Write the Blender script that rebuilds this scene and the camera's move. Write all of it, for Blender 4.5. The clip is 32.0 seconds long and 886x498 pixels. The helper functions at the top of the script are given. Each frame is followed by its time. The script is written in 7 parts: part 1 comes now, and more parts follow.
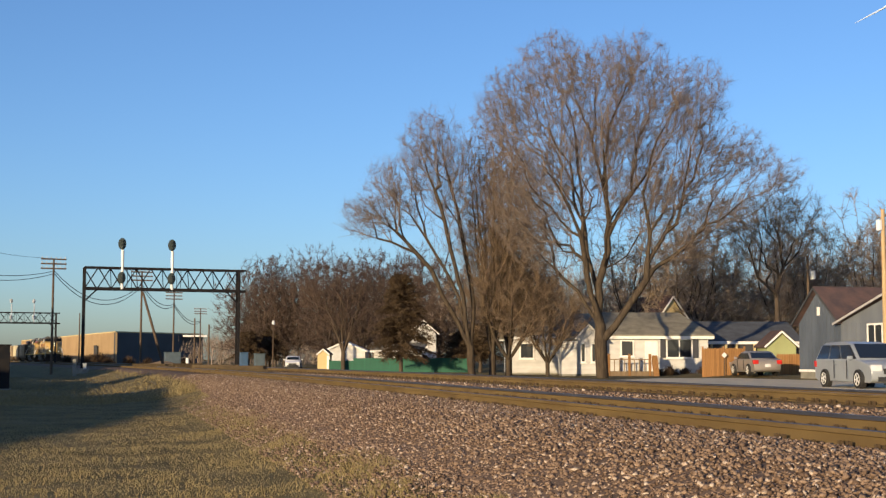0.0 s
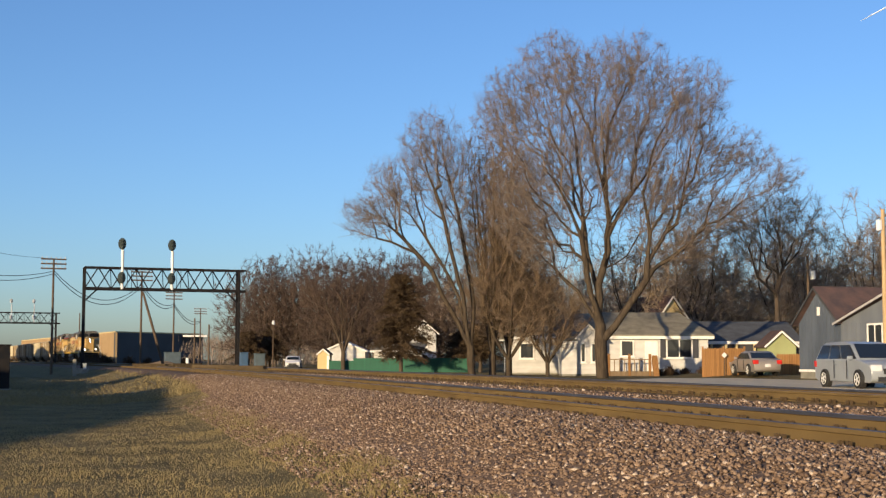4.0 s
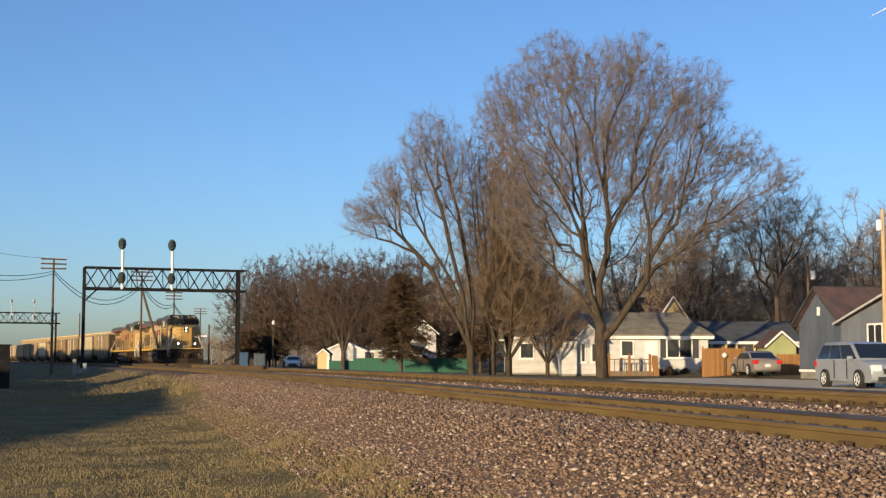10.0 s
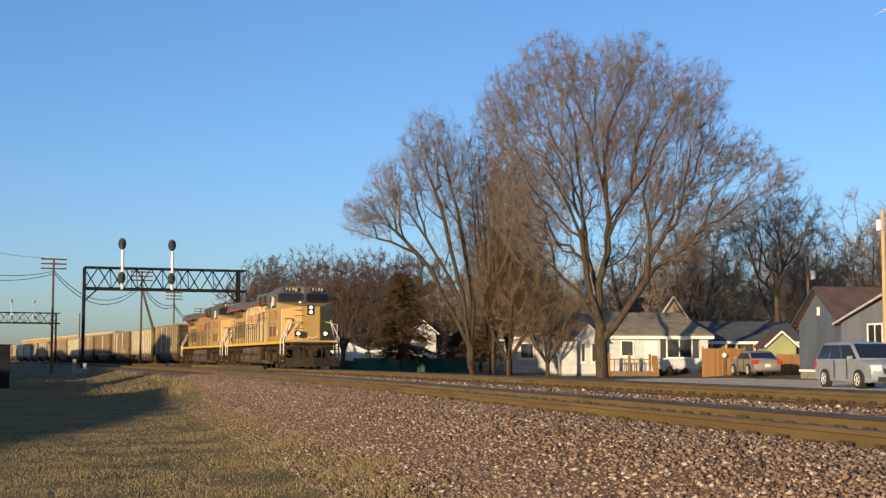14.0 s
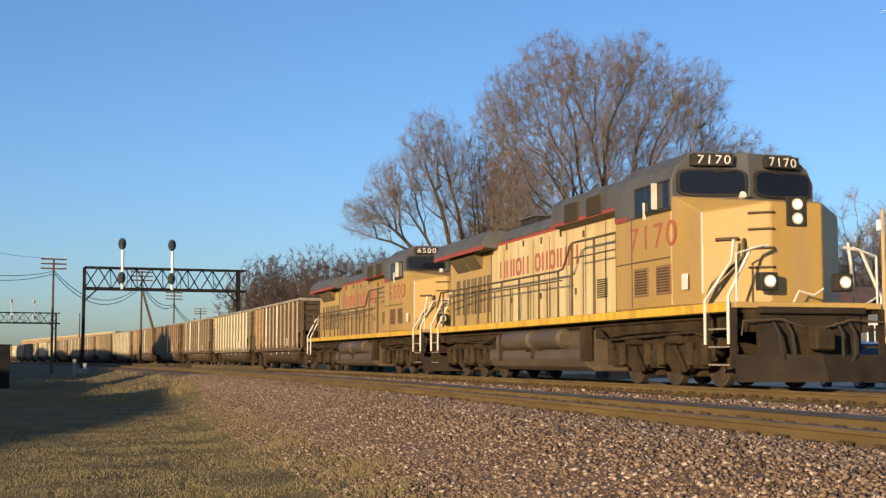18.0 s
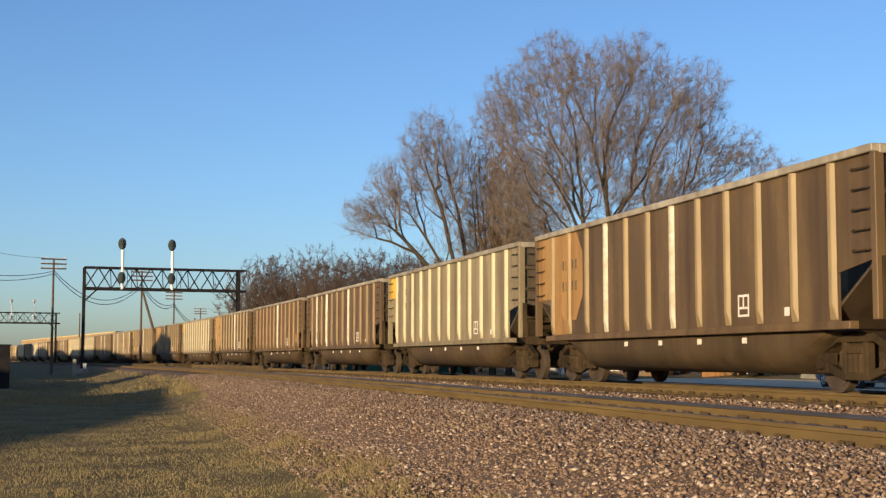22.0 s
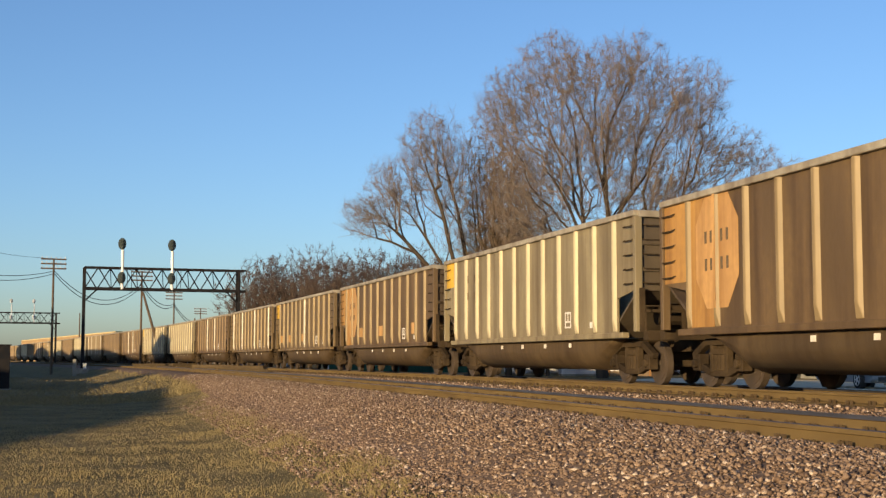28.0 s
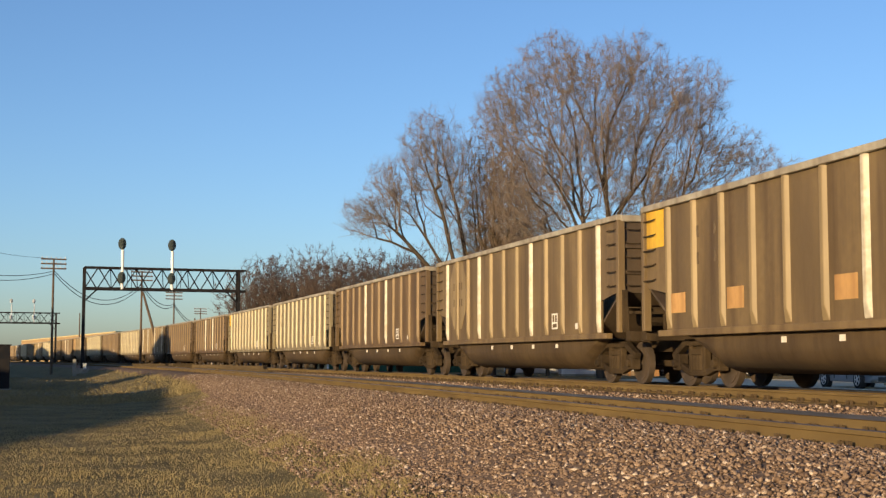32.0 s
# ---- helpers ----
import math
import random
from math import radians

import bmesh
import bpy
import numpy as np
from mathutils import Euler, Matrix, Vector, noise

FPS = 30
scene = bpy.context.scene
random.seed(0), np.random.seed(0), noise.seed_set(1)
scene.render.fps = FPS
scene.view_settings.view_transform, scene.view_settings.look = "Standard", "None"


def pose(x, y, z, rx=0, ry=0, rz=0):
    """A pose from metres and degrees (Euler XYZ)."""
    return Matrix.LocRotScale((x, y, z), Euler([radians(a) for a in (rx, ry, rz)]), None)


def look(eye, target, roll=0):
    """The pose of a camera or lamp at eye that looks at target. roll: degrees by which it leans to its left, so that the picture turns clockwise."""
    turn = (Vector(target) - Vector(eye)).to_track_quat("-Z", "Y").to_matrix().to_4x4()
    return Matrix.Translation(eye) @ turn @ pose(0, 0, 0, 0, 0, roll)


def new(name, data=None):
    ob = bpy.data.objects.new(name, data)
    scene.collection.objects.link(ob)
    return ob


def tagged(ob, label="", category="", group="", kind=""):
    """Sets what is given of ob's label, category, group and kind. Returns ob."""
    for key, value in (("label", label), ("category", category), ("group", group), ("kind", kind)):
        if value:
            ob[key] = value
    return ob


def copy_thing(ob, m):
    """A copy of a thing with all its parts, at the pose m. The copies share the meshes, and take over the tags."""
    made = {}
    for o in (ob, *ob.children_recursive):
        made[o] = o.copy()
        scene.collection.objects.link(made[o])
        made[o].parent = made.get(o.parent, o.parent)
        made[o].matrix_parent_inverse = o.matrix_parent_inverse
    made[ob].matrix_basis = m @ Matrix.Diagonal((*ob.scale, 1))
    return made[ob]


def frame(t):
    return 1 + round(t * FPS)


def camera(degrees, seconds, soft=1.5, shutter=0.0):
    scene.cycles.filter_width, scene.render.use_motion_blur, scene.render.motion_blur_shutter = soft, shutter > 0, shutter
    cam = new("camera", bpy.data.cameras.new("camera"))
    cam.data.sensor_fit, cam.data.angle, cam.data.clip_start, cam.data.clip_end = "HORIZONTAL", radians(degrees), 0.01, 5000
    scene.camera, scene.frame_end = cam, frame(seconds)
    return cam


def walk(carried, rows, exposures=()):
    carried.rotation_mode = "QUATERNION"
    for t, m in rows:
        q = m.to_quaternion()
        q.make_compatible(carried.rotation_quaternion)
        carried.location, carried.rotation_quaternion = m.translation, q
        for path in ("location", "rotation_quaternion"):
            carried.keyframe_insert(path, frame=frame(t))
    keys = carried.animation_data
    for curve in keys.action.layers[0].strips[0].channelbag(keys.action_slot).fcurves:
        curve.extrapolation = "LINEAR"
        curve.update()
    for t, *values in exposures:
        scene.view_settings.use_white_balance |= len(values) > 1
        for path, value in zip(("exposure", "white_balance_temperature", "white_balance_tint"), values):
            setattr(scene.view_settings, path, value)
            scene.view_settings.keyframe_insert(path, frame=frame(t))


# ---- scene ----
# ---- camera ----
EYE = 1.5          # lens above the grass
RAIL = 0.98        # top of rail
YARD = 0.45        # ground on the far side of the tracks
YAW, PITCH = radians(13.432), radians(4.736)
cam = camera(36.69, 32.0, soft=1.35)
aim = (math.sin(YAW) * math.cos(PITCH), math.cos(YAW) * math.cos(PITCH), EYE + math.sin(PITCH))
stand = look((0, 0, EYE), aim, 0.09)
walk(cam, [(0, stand), (32, stand)], [(0, 0.39, 6180, 18), (17, 0.39, 6180, 18), (21, 0.42, 6320, 18), (24, 0.45, 6560, 17), (32, 0.47, 6640, 17)])

# ---- light ----
SUN_EL, SUN_AZ = radians(8.0), radians(45)      # low sun behind the left shoulder; light travels towards +x +y
world = bpy.data.worlds.new("sky")
scene.world = world
world.use_nodes = True
wn = world.node_tree
sky = wn.nodes.new("ShaderNodeTexSky")
sky.sky_type, sky.sun_disc = "NISHITA", False
sky.sun_elevation, sky.sun_rotation = SUN_EL, radians(180) + SUN_AZ
sky.altitude = 0
sky.air_density, sky.dust_density, sky.ozone_density = 0.87, 0.85, 3.5
wn.links.new(sky.outputs[0], wn.nodes["Background"].inputs[0])
wn.nodes["Background"].inputs[1].default_value = 0.152
sun = new("sun", bpy.data.lights.new("sun", "SUN"))
sun.data.energy, sun.data.angle, sun.data.color = 5.0, radians(0.6), (1.0, 0.77, 0.42)
sun.matrix_world = look((-70 * math.cos(SUN_EL), -70 * math.cos(SUN_EL), 100 * math.sin(SUN_EL)), (0, 0, 0))


# ---- materials ----
def nodes_of(name):
    m = bpy.data.materials.new(name)
    m.use_nodes = True
    t = m.node_tree
    return m, t, t.nodes["Principled BSDF"]


def mix_rgb(t, fac, a, b):
    n = t.nodes.new("ShaderNodeMix")
    n.data_type = "RGBA"
    for sock, v in ((n.inputs[0], fac), (n.inputs[6], a), (n.inputs[7], b)):
        if isinstance(v, bpy.types.NodeSocket):
            t.links.new(v, sock)
        elif isinstance(v, (int, float)):
            sock.default_value = v
        else:
            sock.default_value = (*v, 1)
    return n.outputs[2]


def noise_of(t, scale, stretch=(1, 1, 1), detail=4.0, lo=0.35, hi=0.65):
    co = t.nodes.new("ShaderNodeTexCoord")
    mp = t.nodes.new("ShaderNodeMapping")
    mp.inputs[3].default_value = stretch
    nz = t.nodes.new("ShaderNodeTexNoise")
    nz.inputs["Scale"].default_value, nz.inputs["Detail"].default_value = scale, detail
    rm = t.nodes.new("ShaderNodeMapRange")
    rm.inputs[1].default_value, rm.inputs[2].default_value = lo, hi
    t.links.new(co.outputs["Object"], mp.inputs[0])
    t.links.new(mp.outputs[0], nz.inputs["Vector"])
    t.links.new(nz.outputs[0], rm.inputs[0])
    return rm.outputs[0]


def surface(name, base, second, scale=3.0, stretch=(1, 1, 1), rough=0.8, metal=0.0, fine=None, fine_scale=60.0,
            bump=0.0, bump_scale=40.0, vary=0.0, amount=1.0, streak=None):
    """Two-scale painted surface: base to second by a broad noise, a fine grain over it, bump, and a per-object shade."""
    m, t, b = nodes_of(name)
    f = noise_of(t, scale, stretch)
    if amount < 1:
        k = t.nodes.new("ShaderNodeMath")
        k.operation = "MULTIPLY"
        t.links.new(f, k.inputs[0])
        k.inputs[1].default_value = amount
        f = k.outputs[0]
    c = mix_rgb(t, f, base, second)
    g = noise_of(t, fine_scale, (1, 1, 1), 3.0)
    dark = fine or tuple(v * 0.72 for v in base)
    half = t.nodes.new("ShaderNodeMath")
    half.operation = "MULTIPLY"
    t.links.new(g, half.inputs[0])
    half.inputs[1].default_value = 0.45
    c = mix_rgb(t, half.outputs[0], c, dark)
    if streak:                      # rain streaks and road dirt running down
        k = t.nodes.new("ShaderNodeMath")
        k.operation = "MULTIPLY"
        t.links.new(noise_of(t, 2.6, (1, 1, 0.07), 5.0, 0.45, 0.72), k.inputs[0])
        k.inputs[1].default_value = 0.75
        c = mix_rgb(t, k.outputs[0], c, streak)
    if vary:
        oi = t.nodes.new("ShaderNodeObjectInfo")
        mr = t.nodes.new("ShaderNodeMapRange")
        mr.inputs[3].default_value, mr.inputs[4].default_value = 1 - vary, 1 + vary
        hs = t.nodes.new("ShaderNodeHueSaturation")
        t.links.new(oi.outputs["Random"], mr.inputs[0])
        t.links.new(mr.outputs[0], hs.inputs["Value"])
        t.links.new(c, hs.inputs["Color"])
        c = hs.outputs[0]
    t.links.new(c, b.inputs["Base Color"])
    b.inputs["Roughness"].default_value, b.inputs["Metallic"].default_value = rough, metal
    if rough >= 0.8:
        b.inputs["Specular IOR Level"].default_value = 0.06
    if bump:
        bp = t.nodes.new("ShaderNodeBump")
        bp.inputs["Strength"].default_value, bp.inputs["Distance"].default_value = bump, 0.02
        t.links.new(noise_of(t, bump_scale, (1, 1, 1), 5.0, 0.0, 1.0), bp.inputs["Height"])
        t.links.new(bp.outputs[0], b.inputs["Normal"])
    return m


def islands(name, dark, light, rough=0.9, third=None):
    """Many small joined pieces, each with a shade of its own."""
    m, t, b = nodes_of(name)
    ge = t.nodes.new("ShaderNodeNewGeometry")
    rp = t.nodes.new("ShaderNodeValToRGB")
    rp.color_ramp.elements[0].color, rp.color_ramp.elements[1].color = (*dark, 1), (*light, 1)
    if third:
        e = rp.color_ramp.elements.new(0.86)
        e.color = (*light, 1)
        rp.color_ramp.elements[-1].color = (*third, 1)
    t.links.new(ge.outputs["Random Per Island"], rp.inputs[0])
    g = noise_of(t, 90.0, (1, 1, 1), 2.0)
    h = t.nodes.new("ShaderNodeMath")
    h.operation = "MULTIPLY"
    t.links.new(g, h.inputs[0])
    h.inputs[1].default_value = 0.35
    t.links.new(mix_rgb(t, h.outputs[0], rp.outputs[0], tuple(v * 0.6 for v in dark)), b.inputs["Base Color"])
    b.inputs["Roughness"].default_value = rough
    b.inputs["Specular IOR Level"].default_value = 0.05
    return m


def glow(name, color, strength):
    m, t, b = nodes_of(name)
    b.inputs["Base Color"].default_value = (*color, 1)
    b.inputs["Emission Color"].default_value, b.inputs["Emission Strength"].default_value = (*color, 1), strength
    return m


def glass(name, tint=(0.02, 0.025, 0.03), rough=0.06):
    m, t, b = nodes_of(name)
    b.inputs["Base Color"].default_value, b.inputs["Roughness"].default_value = (*tint, 1), rough
    b.inputs["Specular IOR Level"].default_value = 0.7
    return m


# ---- mesh code ----
class Shape:
    """Vertices and faces gathered from simple solids."""

    def __init__(self):
        self.v, self.f = [], []

    def add(self, verts, faces):
        k = len(self.v)
        self.v += [tuple(p) for p in verts]
        self.f += [tuple(i + k for i in q) for q in faces]
        return self

    def box(self, x0, x1, y0, y1, z0, z1):
        return self.add([(x0, y0, z0), (x1, y0, z0), (x1, y1, z0), (x0, y1, z0), (x0, y0, z1), (x1, y0, z1), (x1, y1, z1), (x0, y1, z1)],
                        [(3, 2, 1, 0), (4, 5, 6, 7), (0, 1, 5, 4), (1, 2, 6, 5), (2, 3, 7, 6), (3, 0, 4, 7)])

    def bar(self, p, q, w, h=None):
        """A square bar from p to q."""
        p, q, h = Vector(p), Vector(q), h or w
        d = (q - p).normalized()
        a = d.cross(Vector((0, 0, 1)) if abs(d.z) < 0.9 else Vector((1, 0, 0))).normalized()
        b = d.cross(a)
        c = [a * w / 2 + b * h / 2, -a * w / 2 + b * h / 2, -a * w / 2 - b * h / 2, a * w / 2 - b * h / 2]
        return self.add([p + o for o in c] + [q + o for o in c], [(3, 2, 1, 0), (4, 5, 6, 7), (0, 1, 5, 4), (1, 2, 6, 5), (2, 3, 7, 6), (3, 0, 4, 7)])

    def tube(self, p, q, r, r2=None, n=8, caps=True):
        p, q, r2 = Vector(p), Vector(q), r if r2 is None else r2
        d = (q - p).normalized()
        a = d.cross(Vector((0, 0, 1)) if abs(d.z) < 0.9 else Vector((1, 0, 0))).normalized()
        b = d.cross(a)
        ring = [a * math.cos(2 * math.pi * i / n) + b * math.sin(2 * math.pi * i / n) for i in range(n)]
        self.add([p + o * r for o in ring] + [q + o * r2 for o in ring],
                 [(i, (i + 1) % n, n + (i + 1) % n, n + i) for i in range(n)] + ([tuple(range(n))[::-1], tuple(range(n, 2 * n))] if caps else []))
        return self

    def pipe(self, points, r, n=6):
        """A continuous bent tube."""
        pts = [Vector(p) for p in points]
        ways = [(pts[min(i + 1, len(pts) - 1)] - pts[max(i - 1, 0)]).normalized() for i in range(len(pts))]
        verts, faces, a = [], [], None
        for p, d in zip(pts, ways):
            if a is None:
                a = d.cross(Vector((0, 0, 1)) if abs(d.z) < 0.9 else Vector((1, 0, 0)))
            a = (a - d * a.dot(d)).normalized()
            b = d.cross(a)
            verts += [p + a * r * math.cos(2 * math.pi * i / n) + b * r * math.sin(2 * math.pi * i / n) for i in range(n)]
        for k in range(len(pts) - 1):
            faces += [(k * n + i, k * n + (i + 1) % n, k * n + n + (i + 1) % n, k * n + n + i) for i in range(n)]
        last = (len(pts) - 1) * n
        return self.add(verts, faces + [tuple(range(n))[::-1], tuple(range(last, last + n))])

    def prism(self, axis, profile, a, b):
        """profile extruded along an axis: x takes (y, z), y takes (x, z), z takes (x, y)."""
        put = {"x": lambda s, u, w: (s, u, w), "y": lambda s, u, w: (u, s, w), "z": lambda s, u, w: (u, w, s)}[axis]
        n = len(profile)
        return self.add([put(a, *p) for p in profile] + [put(b, *p) for p in profile],
                        [(i, (i + 1) % n, n + (i + 1) % n, n + i) for i in range(n)] + [tuple(range(n))[::-1], tuple(range(n, 2 * n))])

    def turn(self, m):
        self.v = [tuple(m @ Vector(p)) for p in self.v]
        return self


def mesh_of(name, shape, material, bevel=0.0, fix=True, smooth=False):
    me = bpy.data.meshes.new(name)
    me.from_pydata(shape.v, [], shape.f)
    if fix or bevel:
        bm = bmesh.new()
        bm.from_mesh(me)
        bmesh.ops.recalc_face_normals(bm, faces=bm.faces)
        if bevel:
            bmesh.ops.bevel(bm, geom=bm.edges[:], offset=bevel, segments=1, affect="EDGES", clamp_overlap=True)
        bm.to_mesh(me)
        bm.free()
    if smooth:
        me.shade_smooth()
        me.set_sharp_from_angle(angle=radians(38))
    me.materials.append(material)
    return me


def part(name, shape, material, parent, label="", bevel=0.0, at=None, fix=True, smooth=False):
    """One mesh object under a thing or a part. shape: a Shape, or a mesh to share."""
    me = shape if isinstance(shape, bpy.types.Mesh) else mesh_of(name, shape, material, bevel, fix, smooth)
    ob = new(name, me)
    ob.parent = parent
    if at is not None:
        ob.matrix_basis = at
    return tagged(ob, label)


def thing(name, m, label, category, group="", kind="", shape=None, material=None, bevel=0.0, fix=True, smooth=False):
    ob = new(name, mesh_of(name, shape, material, bevel, fix, smooth) if shape else None)
    ob.matrix_basis = m
    return tagged(ob, label, category, group, kind)


# ---- the line of the tracks ----
CURVE_AT = (-300, -20, 40, 80, 120, 160, 200, 300, 900)
CURVE_OF = (0.0, 0.16, 1.09, 0.855, 1.01, 0.36, 0.045, 0.09, 0.3)     # curvature, 1 / km
step = 0.5
along = np.arange(-260, 900, step)
bend = np.cumsum(np.interp(along, CURVE_AT, CURVE_OF) / 1000) * step
zero = int(np.searchsorted(along, 0))
bend -= bend[zero]
east, north = -np.cumsum(np.sin(bend)) * step, np.cumsum(np.cos(bend)) * step
east -= east[zero]
north -= north[zero]
FAR, NEAR = 11.985, 6.5          # centre lines of the two tracks, beside the lens
DROP = {NEAR: 0.032, FAR: 0.0}          # the near track lies a little lower


def on_line(s, lateral=0.0):
    """Place and heading at the distance s along the line, lateral metres to its right."""
    x, y, h = np.interp(s, along, east), np.interp(s, along, north), np.interp(s, along, bend)
    return x + lateral * math.cos(h), y + lateral * math.sin(h), h


def line_x(y):
    return np.interp(y, north, east)


def lay(u0, profile, s0, s1, ds):
    """A strip of given cross-section (lateral, height) swept along the line."""
    sh, n = Shape(), len(profile)
    stations = np.arange(s0, s1 + 0.01, ds)
    for s in stations:
        for u, z in profile:
            x, y, _ = on_line(s, u0 + u)
            sh.v.append((x, y, z))
    for i in range(len(stations) - 1):
        for j in range(n - 1):
            a = i * n + j
            sh.f.append((a, a + 1, a + n + 1, a + n))
    return sh
# ---- ground, ballast, rails ----
grass_mat = surface("dry_grass", (0.25, 0.195, 0.095), (0.135, 0.112, 0.056), 0.7, rough=0.95, fine=(0.07, 0.055, 0.028), fine_scale=45, bump=0.8, bump_scale=30)
stone_bed = surface("ballast_bed", (0.225, 0.155, 0.108), (0.15, 0.105, 0.075), 2.2, rough=0.95, fine=(0.09, 0.066, 0.05), fine_scale=22, bump=1.0, bump_scale=16)
stone_mat = islands("ballast_stone", (0.125, 0.084, 0.06), (0.30, 0.213, 0.152), 0.9, (0.56, 0.46, 0.37))
rust_mat = surface("rail_rust", (0.165, 0.115, 0.05), (0.11, 0.075, 0.035), 4.0, (1, 0.2, 1), 0.85, fine_scale=80)
head_mat = surface("rail_head", (0.11, 0.11, 0.125), (0.075, 0.072, 0.08), 5.0, (6, 0.4, 1), 0.5, 0.6)
tie_mat = surface("tie_wood", (0.13, 0.095, 0.052), (0.08, 0.06, 0.04), 3.0, (1, 6, 1), 0.95, bump=0.5, vary=0.2)
steel_mat = surface("tie_plate", (0.09, 0.062, 0.035), (0.06, 0.042, 0.026), 8.0, rough=0.8)
road_mat = surface("pale_road", (0.74, 0.63, 0.45), (0.62, 0.52, 0.36), 0.8, rough=0.9, fine_scale=30, bump=1.0, bump_scale=26)


def ground_z(u, y):
    """Height of the ground, u metres right of the line's zero; farther off the grass climbs almost to the ties."""
    at = (-3000, 0.4, 1.8, 2.4, 3.2, 4.2, 15.5, 18.5, 37.5, 39.5, 3000)
    near_by = np.interp(u, at, (0, 0, 0.07, 0.16, 0.34, 0.35, 0.42, YARD, YARD, 0.6, 0.6))
    far_off = np.interp(u, at, (0, 0.02, 0.2, 0.34, 0.52, 0.66, 0.42, YARD, YARD, 0.6, 0.6))
    f = min(1.0, max(0.0, (y - 38) / 20))
    return float(near_by * (1 - f) + far_off * f)


sh = Shape()
us = [-2600, -1400, -700, -350, -180, -90, -50, -28, -16, -9, -5, -2, 0.4, 1, 1.8, 2.4, 3.2, 4.2, 5, 9, 13, 15.5, 17, 18.5, 22, 30, 37.5, 39.5, 45, 70, 110, 180, 320, 700, 1400, 2600]
ys = [-900, -400, -200, -100, -50, -25, -10, 0, 5, 10, 15, 20, 25, 30, 35, 40, 50, 60, 70, 80, 90, 100, 115, 130, 150, 175, 200, 230, 260, 300, 350, 420, 500, 650, 900, 1400, 2200, 3600]
for y in ys:
    for u in us:
        x = u + float(line_x(min(y, 600)))
        sh.v.append((x, y, ground_z(u, y) - (0.02 if 4.2 < u < 17 else 0.0)))
for i in range(len(ys) - 1):
    for j in range(len(us) - 1):
        a = i * len(us) + j
        sh.f.append((a, a + 1, a + len(us) + 1, a + len(us)))
thing("ground", Matrix(), "dry winter grass and bare earth beside the tracks", "ground", kind="structure", shape=sh, material=grass_mat, smooth=True)

TIE = RAIL - 0.175
bed = lay(0, [(2.75, 0.17), (3.2, 0.37), (4.0, TIE - 0.12), (4.5, TIE - 0.005), (5.3, TIE + 0.012), (5.62, TIE + 0.005), (5.72, TIE - 0.05), (7.8, TIE - 0.045), (8.6, TIE - 0.05), (10.0, TIE - 0.06), (10.6, TIE - 0.01),
              (13.3, TIE), (13.9, TIE - 0.03), (15.6, 0.42), (16.6, 0.35)], -120, 420, 2.0)
thing("ballast", Matrix(), "pinkish-grey crushed stone ballast under two tracks", "ballast", kind="structure", shape=bed, material=stone_bed, smooth=True)

RAIL_SECTION = [(-0.07, -0.175), (-0.07, -0.16), (-0.012, -0.135), (-0.010, -0.045), (-0.037, -0.038), (-0.037, 0.0), (0.037, 0.0), (0.037, -0.038), (0.010, -0.045), (0.012, -0.135), (0.07, -0.16), (0.07, -0.175)]
for centre in (NEAR, FAR):
    for side in (-0.7525, 0.7525):
        ob = thing("rail", Matrix(), "rusty steel rail with a worn shiny head", "rail", group="rails of the two tracks", kind="structure",
                   shape=lay(centre + side, [(u, RAIL - DROP[centre] + z) for u, z in RAIL_SECTION], -120, 420, 2.5), material=rust_mat)
        part("rail_head", lay(centre + side, [(-0.041 if side > 0 else -0.036, RAIL - DROP[centre] - (0.036 if side > 0 else 0.004)), (-0.039 if side > 0 else -0.034, RAIL - DROP[centre] + 0.003), (0.034 if side > 0 else 0.039, RAIL - DROP[centre] + 0.003), (0.036 if side > 0 else 0.041, RAIL - DROP[centre] - (0.004 if side > 0 else 0.036))], -120, 420, 2.5), head_mat, ob, "polished running surface", fix=False)

tie_mesh = mesh_of("tie", Shape().box(-1.3, 1.3, -0.115, 0.115, -0.17, 0.0), tie_mat, 0.012)
plate_mesh = mesh_of("tie_plate", Shape().box(-0.14, 0.14, -0.09, 0.09, 0.0, 0.014).box(-0.12, -0.085, -0.085, -0.04, 0.014, 0.075).box(0.085, 0.12, 0.045, 0.075, 0.014, 0.055)
                     .box(-0.12, -0.085, 0.04, 0.085, 0.014, 0.075).box(0.085, 0.12, -0.075, -0.045, 0.014, 0.055), steel_mat)
for centre in (NEAR, FAR):
    ob = thing("track_ties", Matrix(), "weathered wooden ties bedded in ballast", "railway ties", kind="structure")
    s, rest = 6.0, Shape()
    while s < 300:
        x, y, h = on_line(s, centre)
        m = pose(x + random.uniform(-0.03, 0.03), y, TIE - DROP[centre] + random.uniform(-0.012, 0.012), 0, 0, math.degrees(h) + random.uniform(-0.6, 0.6))
        if s < 84:
            t_ob = part("tie", tie_mesh, tie_mat, ob, at=m)
            for e in (-0.7525, 0.7525):
                part("tie_plate", plate_mesh, steel_mat, t_ob, at=pose(e, 0, 0.0))
        else:
            k = Shape().box(-1.3, 1.3, -0.115, 0.115, -0.17, 0.0).turn(m)
            rest.add(k.v, k.f)
        s += 0.53
    tagged(part("far_ties", rest, tie_mat, ob), kind="stuff")
